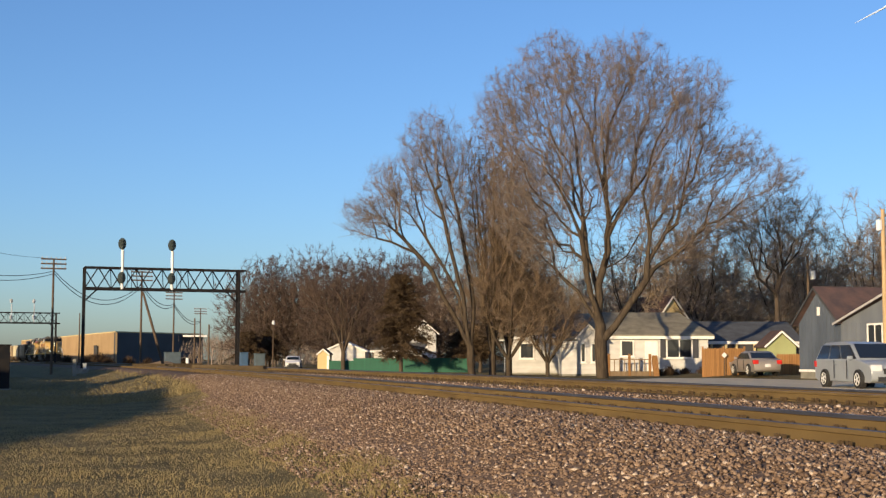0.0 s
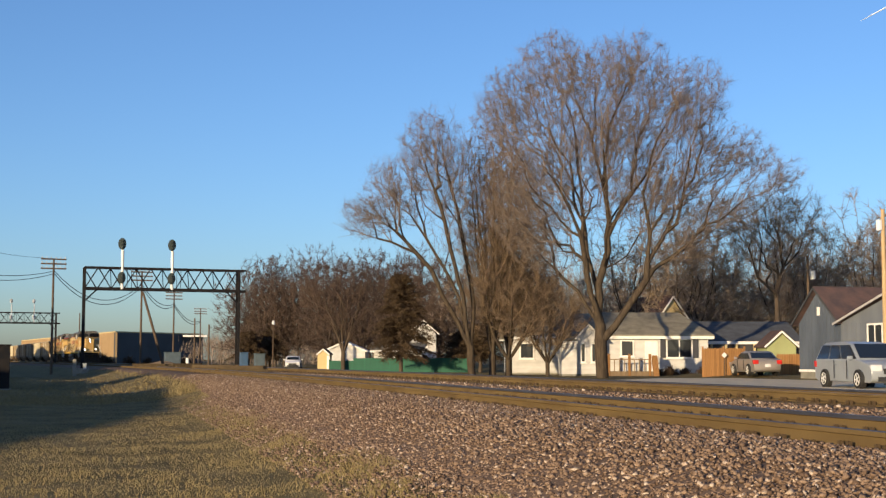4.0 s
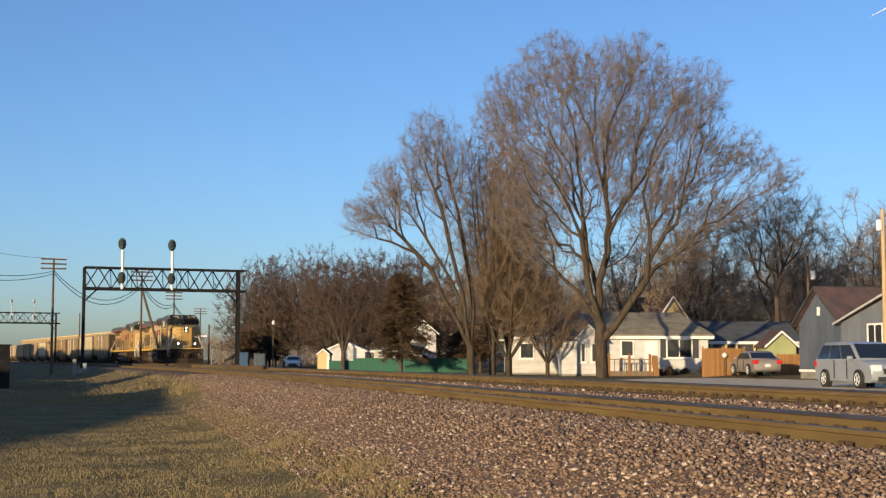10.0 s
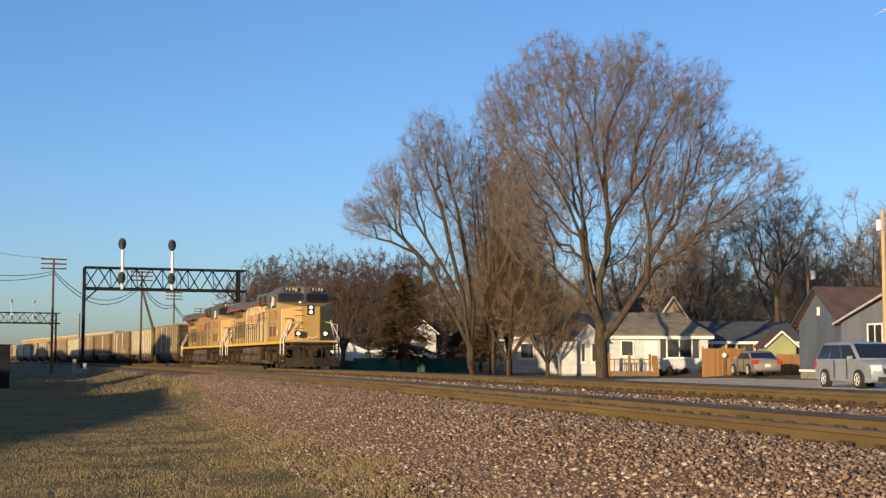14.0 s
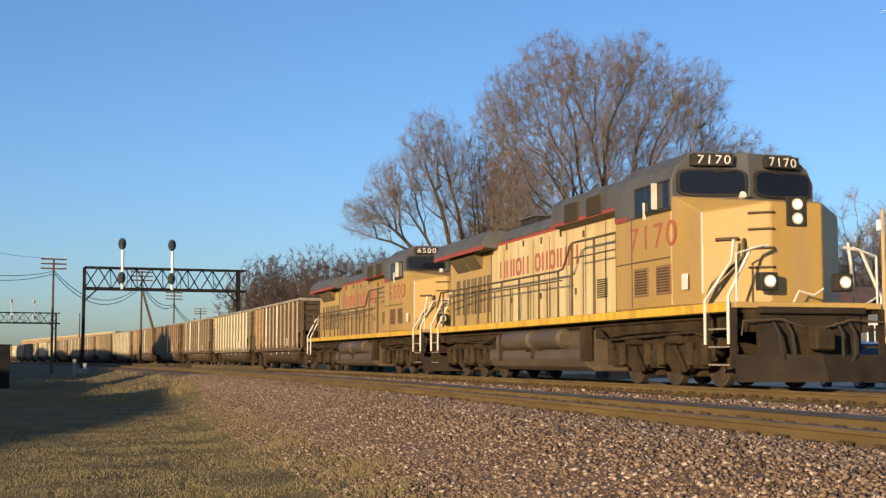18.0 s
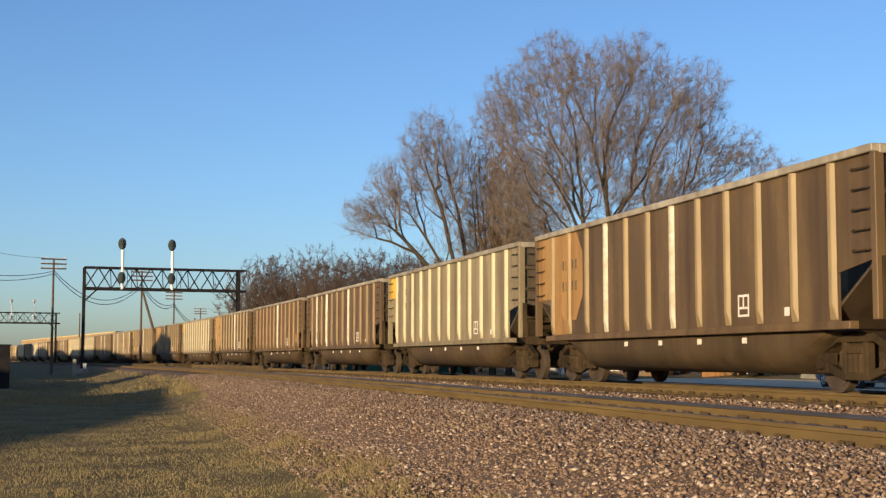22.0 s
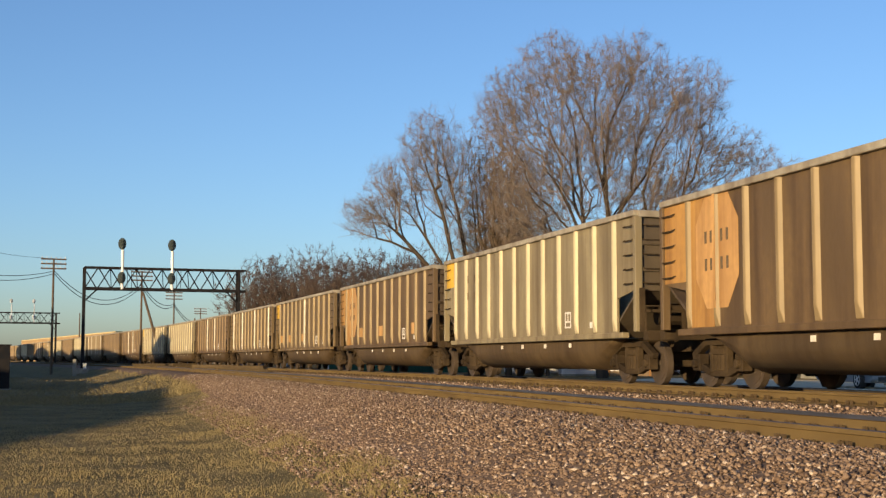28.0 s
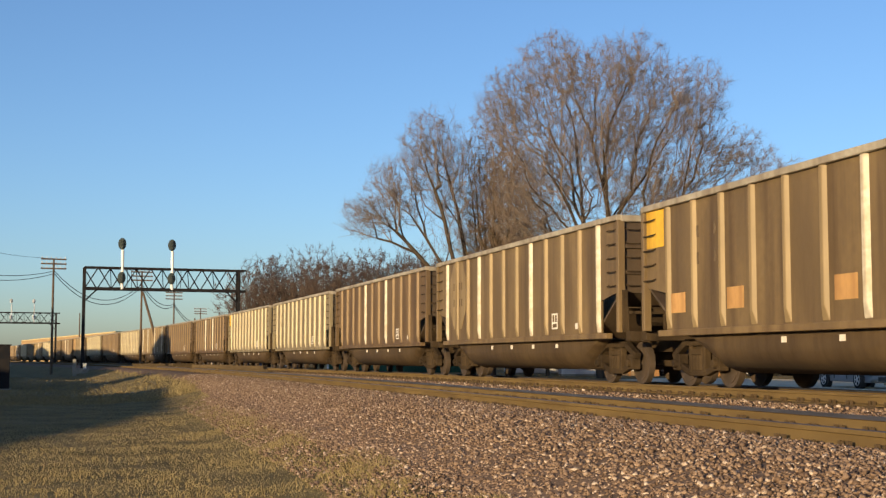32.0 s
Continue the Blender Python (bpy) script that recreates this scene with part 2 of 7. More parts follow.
# ---- the train ----
yellow = surface("armour_yellow", (0.48, 0.31, 0.068), (0.38, 0.245, 0.075), 0.8, (1, 1, 0.25), 0.45, fine=(0.46, 0.30, 0.10), fine_scale=4, amount=0.8, streak=(0.36, 0.24, 0.10))
cab_yellow = surface("cab_yellow", (0.405, 0.252, 0.052), (0.335, 0.207, 0.053), 0.8, (1, 1, 0.4), 0.5, fine=(0.40, 0.26, 0.09), fine_scale=4, amount=0.8, streak=(0.34, 0.22, 0.095), bump=0.15, bump_scale=3)
grimy_yellow = surface("grimy_yellow", (0.42, 0.262, 0.072), (0.28, 0.172, 0.058), 1.0, (1, 1.5, 0.18), 0.55, fine=(0.40, 0.26, 0.10), fine_scale=5, streak=(0.26, 0.17, 0.08))
vent_mat = surface("dusty_louvre", (0.085, 0.068, 0.045), (0.06, 0.05, 0.036), 4.0, rough=0.8)
screen_mat = surface("brown_screen", (0.17, 0.125, 0.06), (0.12, 0.088, 0.045), 3.0, rough=0.75)
vent_brown = surface("rusty_vent", (0.26, 0.14, 0.06), (0.19, 0.105, 0.05), 4.0, rough=0.75)
tank_mat = surface("dusty_tank", (0.115, 0.085, 0.053), (0.068, 0.051, 0.034), 1.2, (1, 0.6, 2), 0.6, fine_scale=9, bump=0.15, bump_scale=4)
hood_yellow = surface("faded_yellow", (0.68, 0.55, 0.30), (0.52, 0.39, 0.165), 1.1, (1, 1.5, 0.12), 0.6, fine=(0.56, 0.42, 0.20), fine_scale=4, streak=(0.42, 0.29, 0.13))
grey = surface("harbour_grey", (0.105, 0.103, 0.094), (0.066, 0.064, 0.057), 1.5, (1, 1, 0.3), 0.6, fine_scale=12)
red = surface("signal_red", (0.36, 0.055, 0.035), (0.25, 0.055, 0.035), 2.0, rough=0.6)
faded_red = surface("faded_red", (0.40, 0.075, 0.045), (0.30, 0.10, 0.055), 6.0, rough=0.65, fine=(0.34, 0.17, 0.08), fine_scale=18)
pilot_mat = surface("pilot_black", (0.045, 0.034, 0.024), (0.028, 0.022, 0.018), 2.0, rough=0.8, fine_scale=12, bump=0.3)
under = surface("running_gear", (0.064, 0.045, 0.026), (0.026, 0.019, 0.013), 2.0, rough=0.9, fine_scale=14, bump=0.4)
wheel_mat = surface("wheel_steel", (0.072, 0.050, 0.031), (0.038, 0.028, 0.020), 3.0, rough=0.7)
dark_mat = surface("black_screen", (0.035, 0.033, 0.03), (0.05, 0.045, 0.04), 4.0, rough=0.8)
white_rail = surface("white_handrail", (0.75, 0.70, 0.60), (0.55, 0.5, 0.42), 3.0, rough=0.6)
tread_edge = surface("worn_step_edge", (0.30, 0.26, 0.20), (0.2, 0.165, 0.12), 3.0, rough=0.7)
rail_brown = surface("handrail_brown", (0.10, 0.066, 0.03), (0.062, 0.043, 0.023), 3.0, rough=0.7)
white_paint = surface("white_stencil", (0.72, 0.69, 0.63), (0.6, 0.56, 0.5), 5.0, rough=0.7)
faded_black = surface("faded_stencil", (0.11, 0.085, 0.06), (0.17, 0.125, 0.08), 9.0, rough=0.8)
cab_glass = glass("cab_glass", (0.008, 0.009, 0.014), 0.08)
cab_glass.node_tree.nodes["Principled BSDF"].inputs["Specular IOR Level"].default_value = 0.3
lamp_on = glow("headlamp_lit", (1.0, 0.88, 0.68), 22.0)
reflector = surface("reflector", (0.7, 0.65, 0.5), (0.6, 0.55, 0.4), 5.0, rough=0.4)


def letters(name, words, size, material, parent, at, label="", deep=0.004):
    """Raised lettering in the built-in font, lying in its own x-y plane."""
    cu = bpy.data.curves.new(name, "FONT")
    cu.body, cu.size, cu.extrude, cu.align_x = words, size, deep, "CENTER"
    tmp = bpy.data.objects.new(name, cu)
    scene.collection.objects.link(tmp)
    bpy.context.view_layer.update()
    me = bpy.data.meshes.new_from_object(tmp.evaluated_get(bpy.context.evaluated_depsgraph_get()))
    bpy.data.objects.remove(tmp)
    me.materials.clear()
    me.materials.append(material)
    return part(name, me, material, parent, label, at=at)


def side_at(x, y, z, sign=-1):
    """Pose of flat lettering on a side that faces -x (sign -1) or +x."""
    m = Matrix(((0, 0, sign, x), (sign, 0, 0, y), (0, 1, 0, z), (0, 0, 0, 1)))
    return m


wheel_mesh = mesh_of("wheel", Shape().tube((-0.065, 0, 0), (0.065, 0, 0), 0.455, 0.455, 20).tube((-0.075, 0, 0), (0.0, 0, 0), 0.37, 0.37, 16).tube((-0.16, 0, 0), (0.0, 0, 0), 0.10, 0.10, 10), wheel_mat, smooth=True)
big_wheel = mesh_of("wheel", Shape().tube((-0.07, 0, 0), (0.07, 0, 0), 0.53, 0.53, 22).tube((-0.08, 0, 0), (0.0, 0, 0), 0.43, 0.43, 18).tube((-0.2, 0, 0), (0.0, 0, 0), 0.13, 0.13, 10), wheel_mat, smooth=True)


def cast_frame(sign):
    """Cast side frame: arched top member, dipped tension bar, columns, journal boxes, spring nest. sign: which way is outwards."""
    sh = Shape()
    for pts, w in ((((-1.12, 0.60), (-0.55, 0.86), (0.55, 0.86), (1.12, 0.60)), 0.15), (((-1.0, 0.46), (-0.36, 0.28), (0.36, 0.28), (1.0, 0.46)), 0.12)):
        for p, q in zip(pts, pts[1:]):
            sh.bar((0, *p), (0, *q), w, 0.13)
    for y in (-0.3, 0.3):
        sh.box(-0.07, 0.07, y - 0.06, y + 0.06, 0.28, 0.86)
    for a in (-0.89, 0.89):
        sh.box(-0.1, 0.1, a - 0.15, a + 0.15, 0.32, 0.64).tube((sign * 0.05, a, 0.455), (sign * 0.17, a, 0.455), 0.1, 0.085, 10)
    for y in (-0.15, 0.0, 0.15):
        sh.tube((sign * 0.03, y, 0.32), (sign * 0.03, y, 0.62), 0.06, n=8)
    return sh.box(-0.08, 0.1, -0.24, 0.24, 0.62, 0.74)


freight_frame = mesh_of("side_frame", cast_frame(-1), under, 0.012)
right_frame = mesh_of("side_frame", cast_frame(1), under)
bolster = mesh_of("bolster", Shape().box(-1.0, 1.0, -0.2, 0.2, 0.48, 0.82).box(-0.74, 0.74, -0.98, -0.8, 0.38, 0.52).box(-0.74, 0.74, 0.8, 0.98, 0.38, 0.52), under, 0.02)


def freight_truck(parent, y):
    tr = part("truck", bolster, under, parent, at=pose(0, y, 0))
    part("side_frame", freight_frame, under, tr, at=pose(-1.0, 0, 0))
    part("side_frame", right_frame, under, tr, at=pose(1.0, 0, 0))
    for a in (-0.89, 0.89):
        for e, r in ((-0.7525, 0), (0.7525, 180)):
            part("wheel", wheel_mesh, wheel_mat, tr, at=pose(e, a, 0.455, 0, 0, r))
    return tr


W_L, W_H = 16.45, 3.62
RIBS = [-6.42 + 1.167 * i for i in range(12)]
side_sheet = Shape().prism("x", [(-7.6, 3.5), (-7.6, 1.98), (-6.55, 1.82), (-6.55, 1.1), (6.55, 1.1), (6.55, 1.82), (7.6, 1.98), (7.6, 3.5)], -0.02, 0.02)
rib_shape = Shape().add([(0, -0.14, 1.12), (-0.05, -0.1, 1.12), (-0.05, 0.1, 1.12), (0, 0.14, 1.12), (0, -0.13, 1.3), (-0.105, -0.045, 1.36), (-0.105, 0.045, 1.36), (0, 0.13, 1.3), (0, -0.13, 3.5), (-0.105, -0.045, 3.5), (-0.105, 0.045, 3.5), (0, 0.13, 3.5)],
                        [(0, 1, 5, 4), (1, 2, 6, 5), (2, 3, 7, 6), (4, 5, 9, 8), (5, 6, 10, 9), (6, 7, 11, 10), (8, 9, 10, 11), (3, 2, 1, 0), (0, 4, 7, 3), (4, 8, 11, 7)])
rung_side = Shape().pipe([(0, 0.05, 0.03), (-0.07, 0.1, 0), (-0.07, 0.52, 0), (0, 0.57, 0.03)], 0.014, 5)
rung_end = Shape().pipe([(0.05, 0, 0.03), (0.1, -0.07, 0), (0.6, -0.07, 0), (0.65, 0, 0.03)], 0.014, 5)
tub = Shape()
prof = lambda w: [(-w, 1.0), (-w, 0.74), (-w * 0.96, 0.55), (-w * 0.84, 0.4), (-w * 0.6, 0.29), (w * 0.6, 0.29), (w * 0.84, 0.4), (w * 0.96, 0.55), (w, 0.74), (w, 1.0)]
rings = [(-5.95, 0.98), (-4.75, None), (4.75, None), (5.95, 0.98)]
for y, lift in rings:
    for x, z in prof(1.36):
        tub.v.append((x, y, max(z, lift) if lift else z))
for i in range(3):
    for j in range(9):
        tub.f.append((i * 10 + j, i * 10 + j + 1, i * 10 + 11 + j, i * 10 + 10 + j))
end_frame = Shape().box(-1.45, 1.45, -8.0, -7.75, 0.92, 1.12).box(-1.5, -1.4, -7.75, -7.6, 1.1, 2.0).box(1.4, 1.5, -7.75, -7.6, 1.1, 2.0).box(-0.55, -0.45, -7.75, -7.65, 1.1, 1.9).box(0.45, 0.55, -7.75, -7.65, 1.1, 1.9)
end_frame.pipe([(-1.45, -7.9, 1.1), (-1.45, -7.9, 1.62), (1.45, -7.9, 1.62), (1.45, -7.9, 1.1)], 0.018, 5).box(-1.45, 1.45, -7.7, -7.62, 1.5, 1.56)
end_frame.tube((-0.9, -7.2, 1.45), (0.2, -7.2, 1.45), 0.2, n=10).box(0.35, 0.75, -7.5, -7.2, 1.12, 1.5)
centre_sill = Shape().box(-0.25, 0.25, -7.95, 7.95, 0.7, 1.0)
knuckle = Shape().box(-0.12, 0.12, -8.2, -7.9, 0.74, 0.98).box(-0.19, 0.16, -8.3, -8.05, 0.72, 1.0)
brake_wheel = Shape()
for i in range(16):
    a, b = 2 * math.pi * i / 16, 2 * math.pi * (i + 1) / 16
    brake_wheel.tube((0.28 * math.cos(a), 0, 0.28 * math.sin(a)), (0.28 * math.cos(b), 0, 0.28 * math.sin(b)), 0.015, n=5)
brake_wheel.bar((-0.28, 0, 0), (0.28, 0, 0), 0.03).bar((0, 0, -0.28), (0, 0, 0.28), 0.03)
shared = {}


def wagon(label, sheet, rib, chord, end_mat, odd=None, odd_at=(), oval=None, panel=None, patches=(), panel_mat=None, end_panel=None):
    """A coal gondola: ribbed sides, top chord, sloped ends, belly tub, ladders and two trucks."""
    w = thing("coal_wagon", Matrix(), label, "freight wagon", group="coal wagons of the train")

    def put(key, name, sh, mat_, at=None, lab="", bevel=0.0, parent=w, smooth=False):
        k = (key, mat_.name)
        if k not in shared:
            shared[k] = mesh_of(name, sh, mat_, bevel, smooth=smooth)
        return part(name, shared[k], mat_, parent, lab, at=at)

    for sx in (-1, 1):
        side = put("side", "side_sheet", side_sheet, sheet, pose(1.5 * sx, 0, 0))
        turn = 0 if sx < 0 else 180
        for i, y in enumerate(RIBS):
            put("rib", "rib", rib_shape, odd if (odd and i in odd_at) else rib, pose(1.48 * sx, y, 0, 0, 0, turn), bevel=0.012)
        put("chord", "top_chord", Shape().box(-0.1, 0.07, -7.64, 7.64, 3.5, W_H), chord, pose(1.5 * sx, 0, 0, 0, 0, turn), bevel=0.012)
        put("sill", "side_sill", Shape().box(-0.06, 0.1, -6.9, 6.9, 0.98, 1.1), sheet, pose(1.5 * sx, 0, 0, 0, 0, turn), bevel=0.01)
        for sy in (-1, 1):
            for i in range(5):
                put("rung", "rung", rung_side, under, pose(1.52 * sx, (7.0 if sx < 0 else 7.58) * sy if sy > 0 else (-7.58 if sx < 0 else -7.0), 2.1 + 0.3 * i, 0, 0, turn))
    for turn in (0, 180):
        k = pose(0, 0, 0, 0, 0, turn)
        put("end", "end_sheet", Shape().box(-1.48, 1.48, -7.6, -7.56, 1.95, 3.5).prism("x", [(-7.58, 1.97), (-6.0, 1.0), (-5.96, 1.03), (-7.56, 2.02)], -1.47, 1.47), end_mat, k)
        put("endchord", "end_chord", Shape().box(-1.5, 1.5, -7.7, -7.54, 3.47, W_H - 0.01), chord, k, bevel=0.012)
        put("post", "corner_post", Shape().box(-1.58, -1.42, -7.68, -7.54, 1.1, 3.5), sheet, k, bevel=0.01)
        put("post2", "corner_post", Shape().box(1.42, 1.58, -7.68, -7.54, 1.1, 3.5), sheet, k, bevel=0.01)
        for i in range(5):
            put("rungs", "rung", rung_end, under, k @ pose(-1.45, -7.62, 2.1 + 0.3 * i))
        for z in (2.35, 2.9):
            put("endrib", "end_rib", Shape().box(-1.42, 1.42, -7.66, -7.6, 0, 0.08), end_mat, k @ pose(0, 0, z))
        put("cage", "end_frame", end_frame, under, k)
        put("knuckle", "coupler", knuckle, under, k, bevel=0.03)
        freight_truck(w, 6.2 if turn else -6.2)
    put("brake", "brake_wheel", brake_wheel, under, pose(0.7, -7.85, 1.95))
    put("tub", "belly_tub", tub, belly, smooth=True)
    put("csill", "centre_sill", centre_sill, under)
    put("tag", "stencil_box", Shape().box(-0.006, 0, -0.2, 0.2, -0.19, -0.15).box(-0.006, 0, -0.2, 0.2, 0.15, 0.19).box(-0.006, 0, -0.2, -0.16, -0.15, 0.15).box(-0.006, 0, 0.16, 0.2, -0.15, 0.15).box(-0.006, 0, -0.16, 0.16, -0.06, -0.02).box(-0.006, 0, -0.02, 0.02, -0.02, 0.15), white_paint, pose(-1.523, -3.5, 1.45), "white outlined data panel")
    for y in (-5.0, 0.6):
        put("dot", "reflector", Shape().box(-0.006, 0, -0.08, 0.08, -0.07, 0.07), white_paint, pose(-1.523, y, 1.3))
    for y in (-3.2, -1.4, 0.4, 2.2):
        put("mark", "reflector", Shape().box(-0.012, 0, -0.08, 0.08, -0.05, 0.05), white_paint, pose(-1.36, y, 0.86))
    if oval:
        sh = Shape()
        sh.prism("x", [(-0.86, -0.5), (-0.42, -1.05), (0.42, -1.05), (0.86, -0.5), (0.86, 0.5), (0.42, 1.05), (-0.42, 1.05), (-0.86, 0.5)], -0.006, 0)
        put("oval", "oval_emblem", sh, oval, pose(-1.523, 5.25, 2.5), "faded eight-sided emblem")
        put("ovalrib", "oval_emblem", Shape().box(-0.006, 0, -0.05, 0.05, -1.05, 1.05), oval, pose(-1.585, 5.25, 2.5), "faded emblem paint over the rib")
        for y in (0.0, 0.23, 0.65, 0.87):
            for z in (0.25, -0.25):
                put("bar", "marking", Shape().box(-0.004, 0, -0.045, 0.045, -0.11, 0.11), faded_black, pose(-1.530, 4.815 + y, 2.5 + z), "dark illegible mark")
    else:
        for y in (-0.42, -0.22, 0.5, 0.7):
            for z in (0.25, -0.25):
                put("bar", "marking", Shape().box(-0.004, 0, -0.045, 0.045, -0.11, 0.11), faded_black, pose(-1.523, 4.6 + y, 2.65 + z), "dark illegible mark")
    if end_panel:
        put("endpanel", "end_panel", Shape().box(-0.005, 0, -0.56, 0.58, 1.99, 3.49).box(-0.005, 0, -1.62, -0.66, 1.12, 3.49), end_panel, pose(-1.522, 7.0, 0), "rust-orange repaint at the end")
    if panel:
        put("panel", "yellow_panel", Shape().box(-0.005, 0, -0.4, 0.45, 2.75, 3.49), panel, pose(-1.522, 7.05, 0), "bright yellow painted panel")
    for y in patches:
        put("patch", "patch", Shape().box(-0.005, 0, -0.32, 0.32, 1.42, 1.8), panel_mat, pose(-1.522, y, 0), "orange touch-up patch")
    return w


def car_paint(name, a, b, fine, rough=0.6):
    return surface(name, a, b, 1.1, (1, 1, 0.3), rough, fine=fine, fine_scale=6.0, bump=0.3, bump_scale=7, streak=tuple(v * q for v, q in zip(b, (0.50, 0.42, 0.36))), vary=0.10)


belly = car_paint("belly_brown", (0.105, 0.070, 0.032), (0.062, 0.041, 0.021), (0.066, 0.044, 0.023))
brown = car_paint("grimy_brown", (0.152, 0.096, 0.040), (0.090, 0.057, 0.025), (0.10, 0.063, 0.029))
rust = car_paint("rusty_brown", (0.185, 0.112, 0.044), (0.112, 0.069, 0.029), (0.12, 0.074, 0.033))
ochre = car_paint("faded_ochre", (0.40, 0.225, 0.065), (0.28, 0.157, 0.05), (0.26, 0.145, 0.05))
tan = car_paint("grimy_tan", (0.20, 0.137, 0.06), (0.122, 0.082, 0.037), (0.13, 0.088, 0.042))
cream = car_paint("dull_aluminium", (0.275, 0.228, 0.132), (0.185, 0.15, 0.087), (0.195, 0.156, 0.09))
pale = surface("worn_white_rib", (0.66, 0.62, 0.52), (0.42, 0.36, 0.25), 1.6, (1, 1, 1.4), 0.6, fine=(0.36, 0.29, 0.18), fine_scale=9, bump=0.3, bump_scale=7, streak=(0.24, 0.175, 0.095), vary=0.1)
rib_tan = car_paint("rib_tan", (0.30, 0.222, 0.11), (0.19, 0.138, 0.067), (0.23, 0.168, 0.086))
rib_brown = car_paint("rib_brown", (0.235, 0.158, 0.075), (0.145, 0.097, 0.047), (0.17, 0.115, 0.055))
rib_rust = car_paint("rib_rust", (0.25, 0.152, 0.06), (0.155, 0.095, 0.04), (0.17, 0.105, 0.045))
rib_cream = car_paint("rib_cream", (0.52, 0.455, 0.29), (0.38, 0.325, 0.20), (0.42, 0.36, 0.24))
orange = car_paint("rust_orange", (0.46, 0.25, 0.06), (0.33, 0.175, 0.05), (0.3, 0.16, 0.05))
pale_orange = car_paint("oval_orange", (0.58, 0.34, 0.12), (0.44, 0.25, 0.09), (0.36, 0.2, 0.08))
bright_yellow = car_paint("bright_yellow", (0.75, 0.46, 0.03), (0.62, 0.38, 0.04), (0.5, 0.3, 0.04))
chord_mat = car_paint("top_chord", (0.38, 0.345, 0.27), (0.26, 0.23, 0.175), (0.2, 0.17, 0.12))
# End sheets: shade between coupled wagons is darkened into these paints.
shaded_end_brown = car_paint("shaded_end_brown", (0.095, 0.064, 0.036), (0.058, 0.04, 0.024), (0.065, 0.045, 0.026))
shaded_end_grey = car_paint("shaded_end_grey", (0.115, 0.088, 0.054), (0.072, 0.055, 0.035), (0.08, 0.061, 0.039))

MODELS = {
    "oval": lambda: wagon("grimy brown ribbed coal wagon with a rust-orange end and oval emblem", brown, rib_tan, chord_mat, shaded_end_brown, pale, (4,), oval=pale_orange, end_panel=orange),
    "cream": lambda: wagon("dull aluminium ribbed coal wagon with a yellow corner panel", cream, rib_cream, chord_mat, shaded_end_grey, panel=bright_yellow),
    "white": lambda: wagon("brown ribbed coal wagon with two clean white ribs", brown, rib_brown, chord_mat, shaded_end_brown, pale, (4, 7)),
    "ochre": lambda: wagon("grimy brown coal wagon with an ochre end and faint emblem", brown, rib_tan, chord_mat, shaded_end_brown, pale, (5, 8), oval=ochre, end_panel=ochre),
    "faded": lambda: wagon("grimy brown coal wagon, faded emblem and worn white ribs", brown, rib_brown, chord_mat, shaded_end_brown, pale, (4, 8, 10), oval=tan, end_panel=rust),
    "rusty": lambda: wagon("rust-streaked brown ribbed coal wagon with an orange patch", rust, rib_rust, chord_mat, shaded_end_brown, pale, (5,), patches=(-5.9,), panel_mat=orange),
    "brown": lambda: wagon("plain grimy brown ribbed coal wagon", brown, rib_brown, chord_mat, shaded_end_brown),
    "patch": lambda: wagon("tan ribbed coal wagon with yellow panel and orange patches", tan, rib_tan, chord_mat, shaded_end_brown, pale, (5,), panel=bright_yellow, patches=(6.0, 3.6, 0.0), panel_mat=pale_orange),
    "four": lambda: wagon("tan ribbed coal wagon with four bright white ribs", tan, rib_tan, chord_mat, shaded_end_brown, pale, (0, 4, 8, 11), oval=rib_tan),
    "plain": lambda: wagon("pale aluminium ribbed coal wagon, lightly soiled", cream, rib_cream, chord_mat, shaded_end_grey),
    "patched": lambda: wagon("brown coal wagon with orange end, oval emblem and patches", brown, rib_tan, chord_mat, shaded_end_brown, oval=pale_orange, end_panel=orange, patches=(3.6, 0.1, -4.9), panel_mat=pale_orange),
}
ORDER = ["ochre", "cream", "faded", "rusty", "oval", "cream", "patched", "patch", "four", "white", "plain", "cream", "white", "brown", "four", "plain", "brown", "cream",
         "oval", "white", "brown", "plain", "patch", "brown", "cream", "white", "brown", "plain"]
# ---- locomotives ----
def louvre(y0, y1, z0, z1, n, upright=True, x=0.0, deep=0.02):
    sh = Shape()
    for i in range(n):
        if upright:
            a = y0 + (y1 - y0) * i / n
            sh.box(x - deep, x, a, a + (y1 - y0) / n * 0.55, z0, z1)
        else:
            a = z0 + (z1 - z0) * i / n
            sh.box(x - deep, x, y0, y1, a, a + (z1 - z0) / n * 0.55)
    return sh


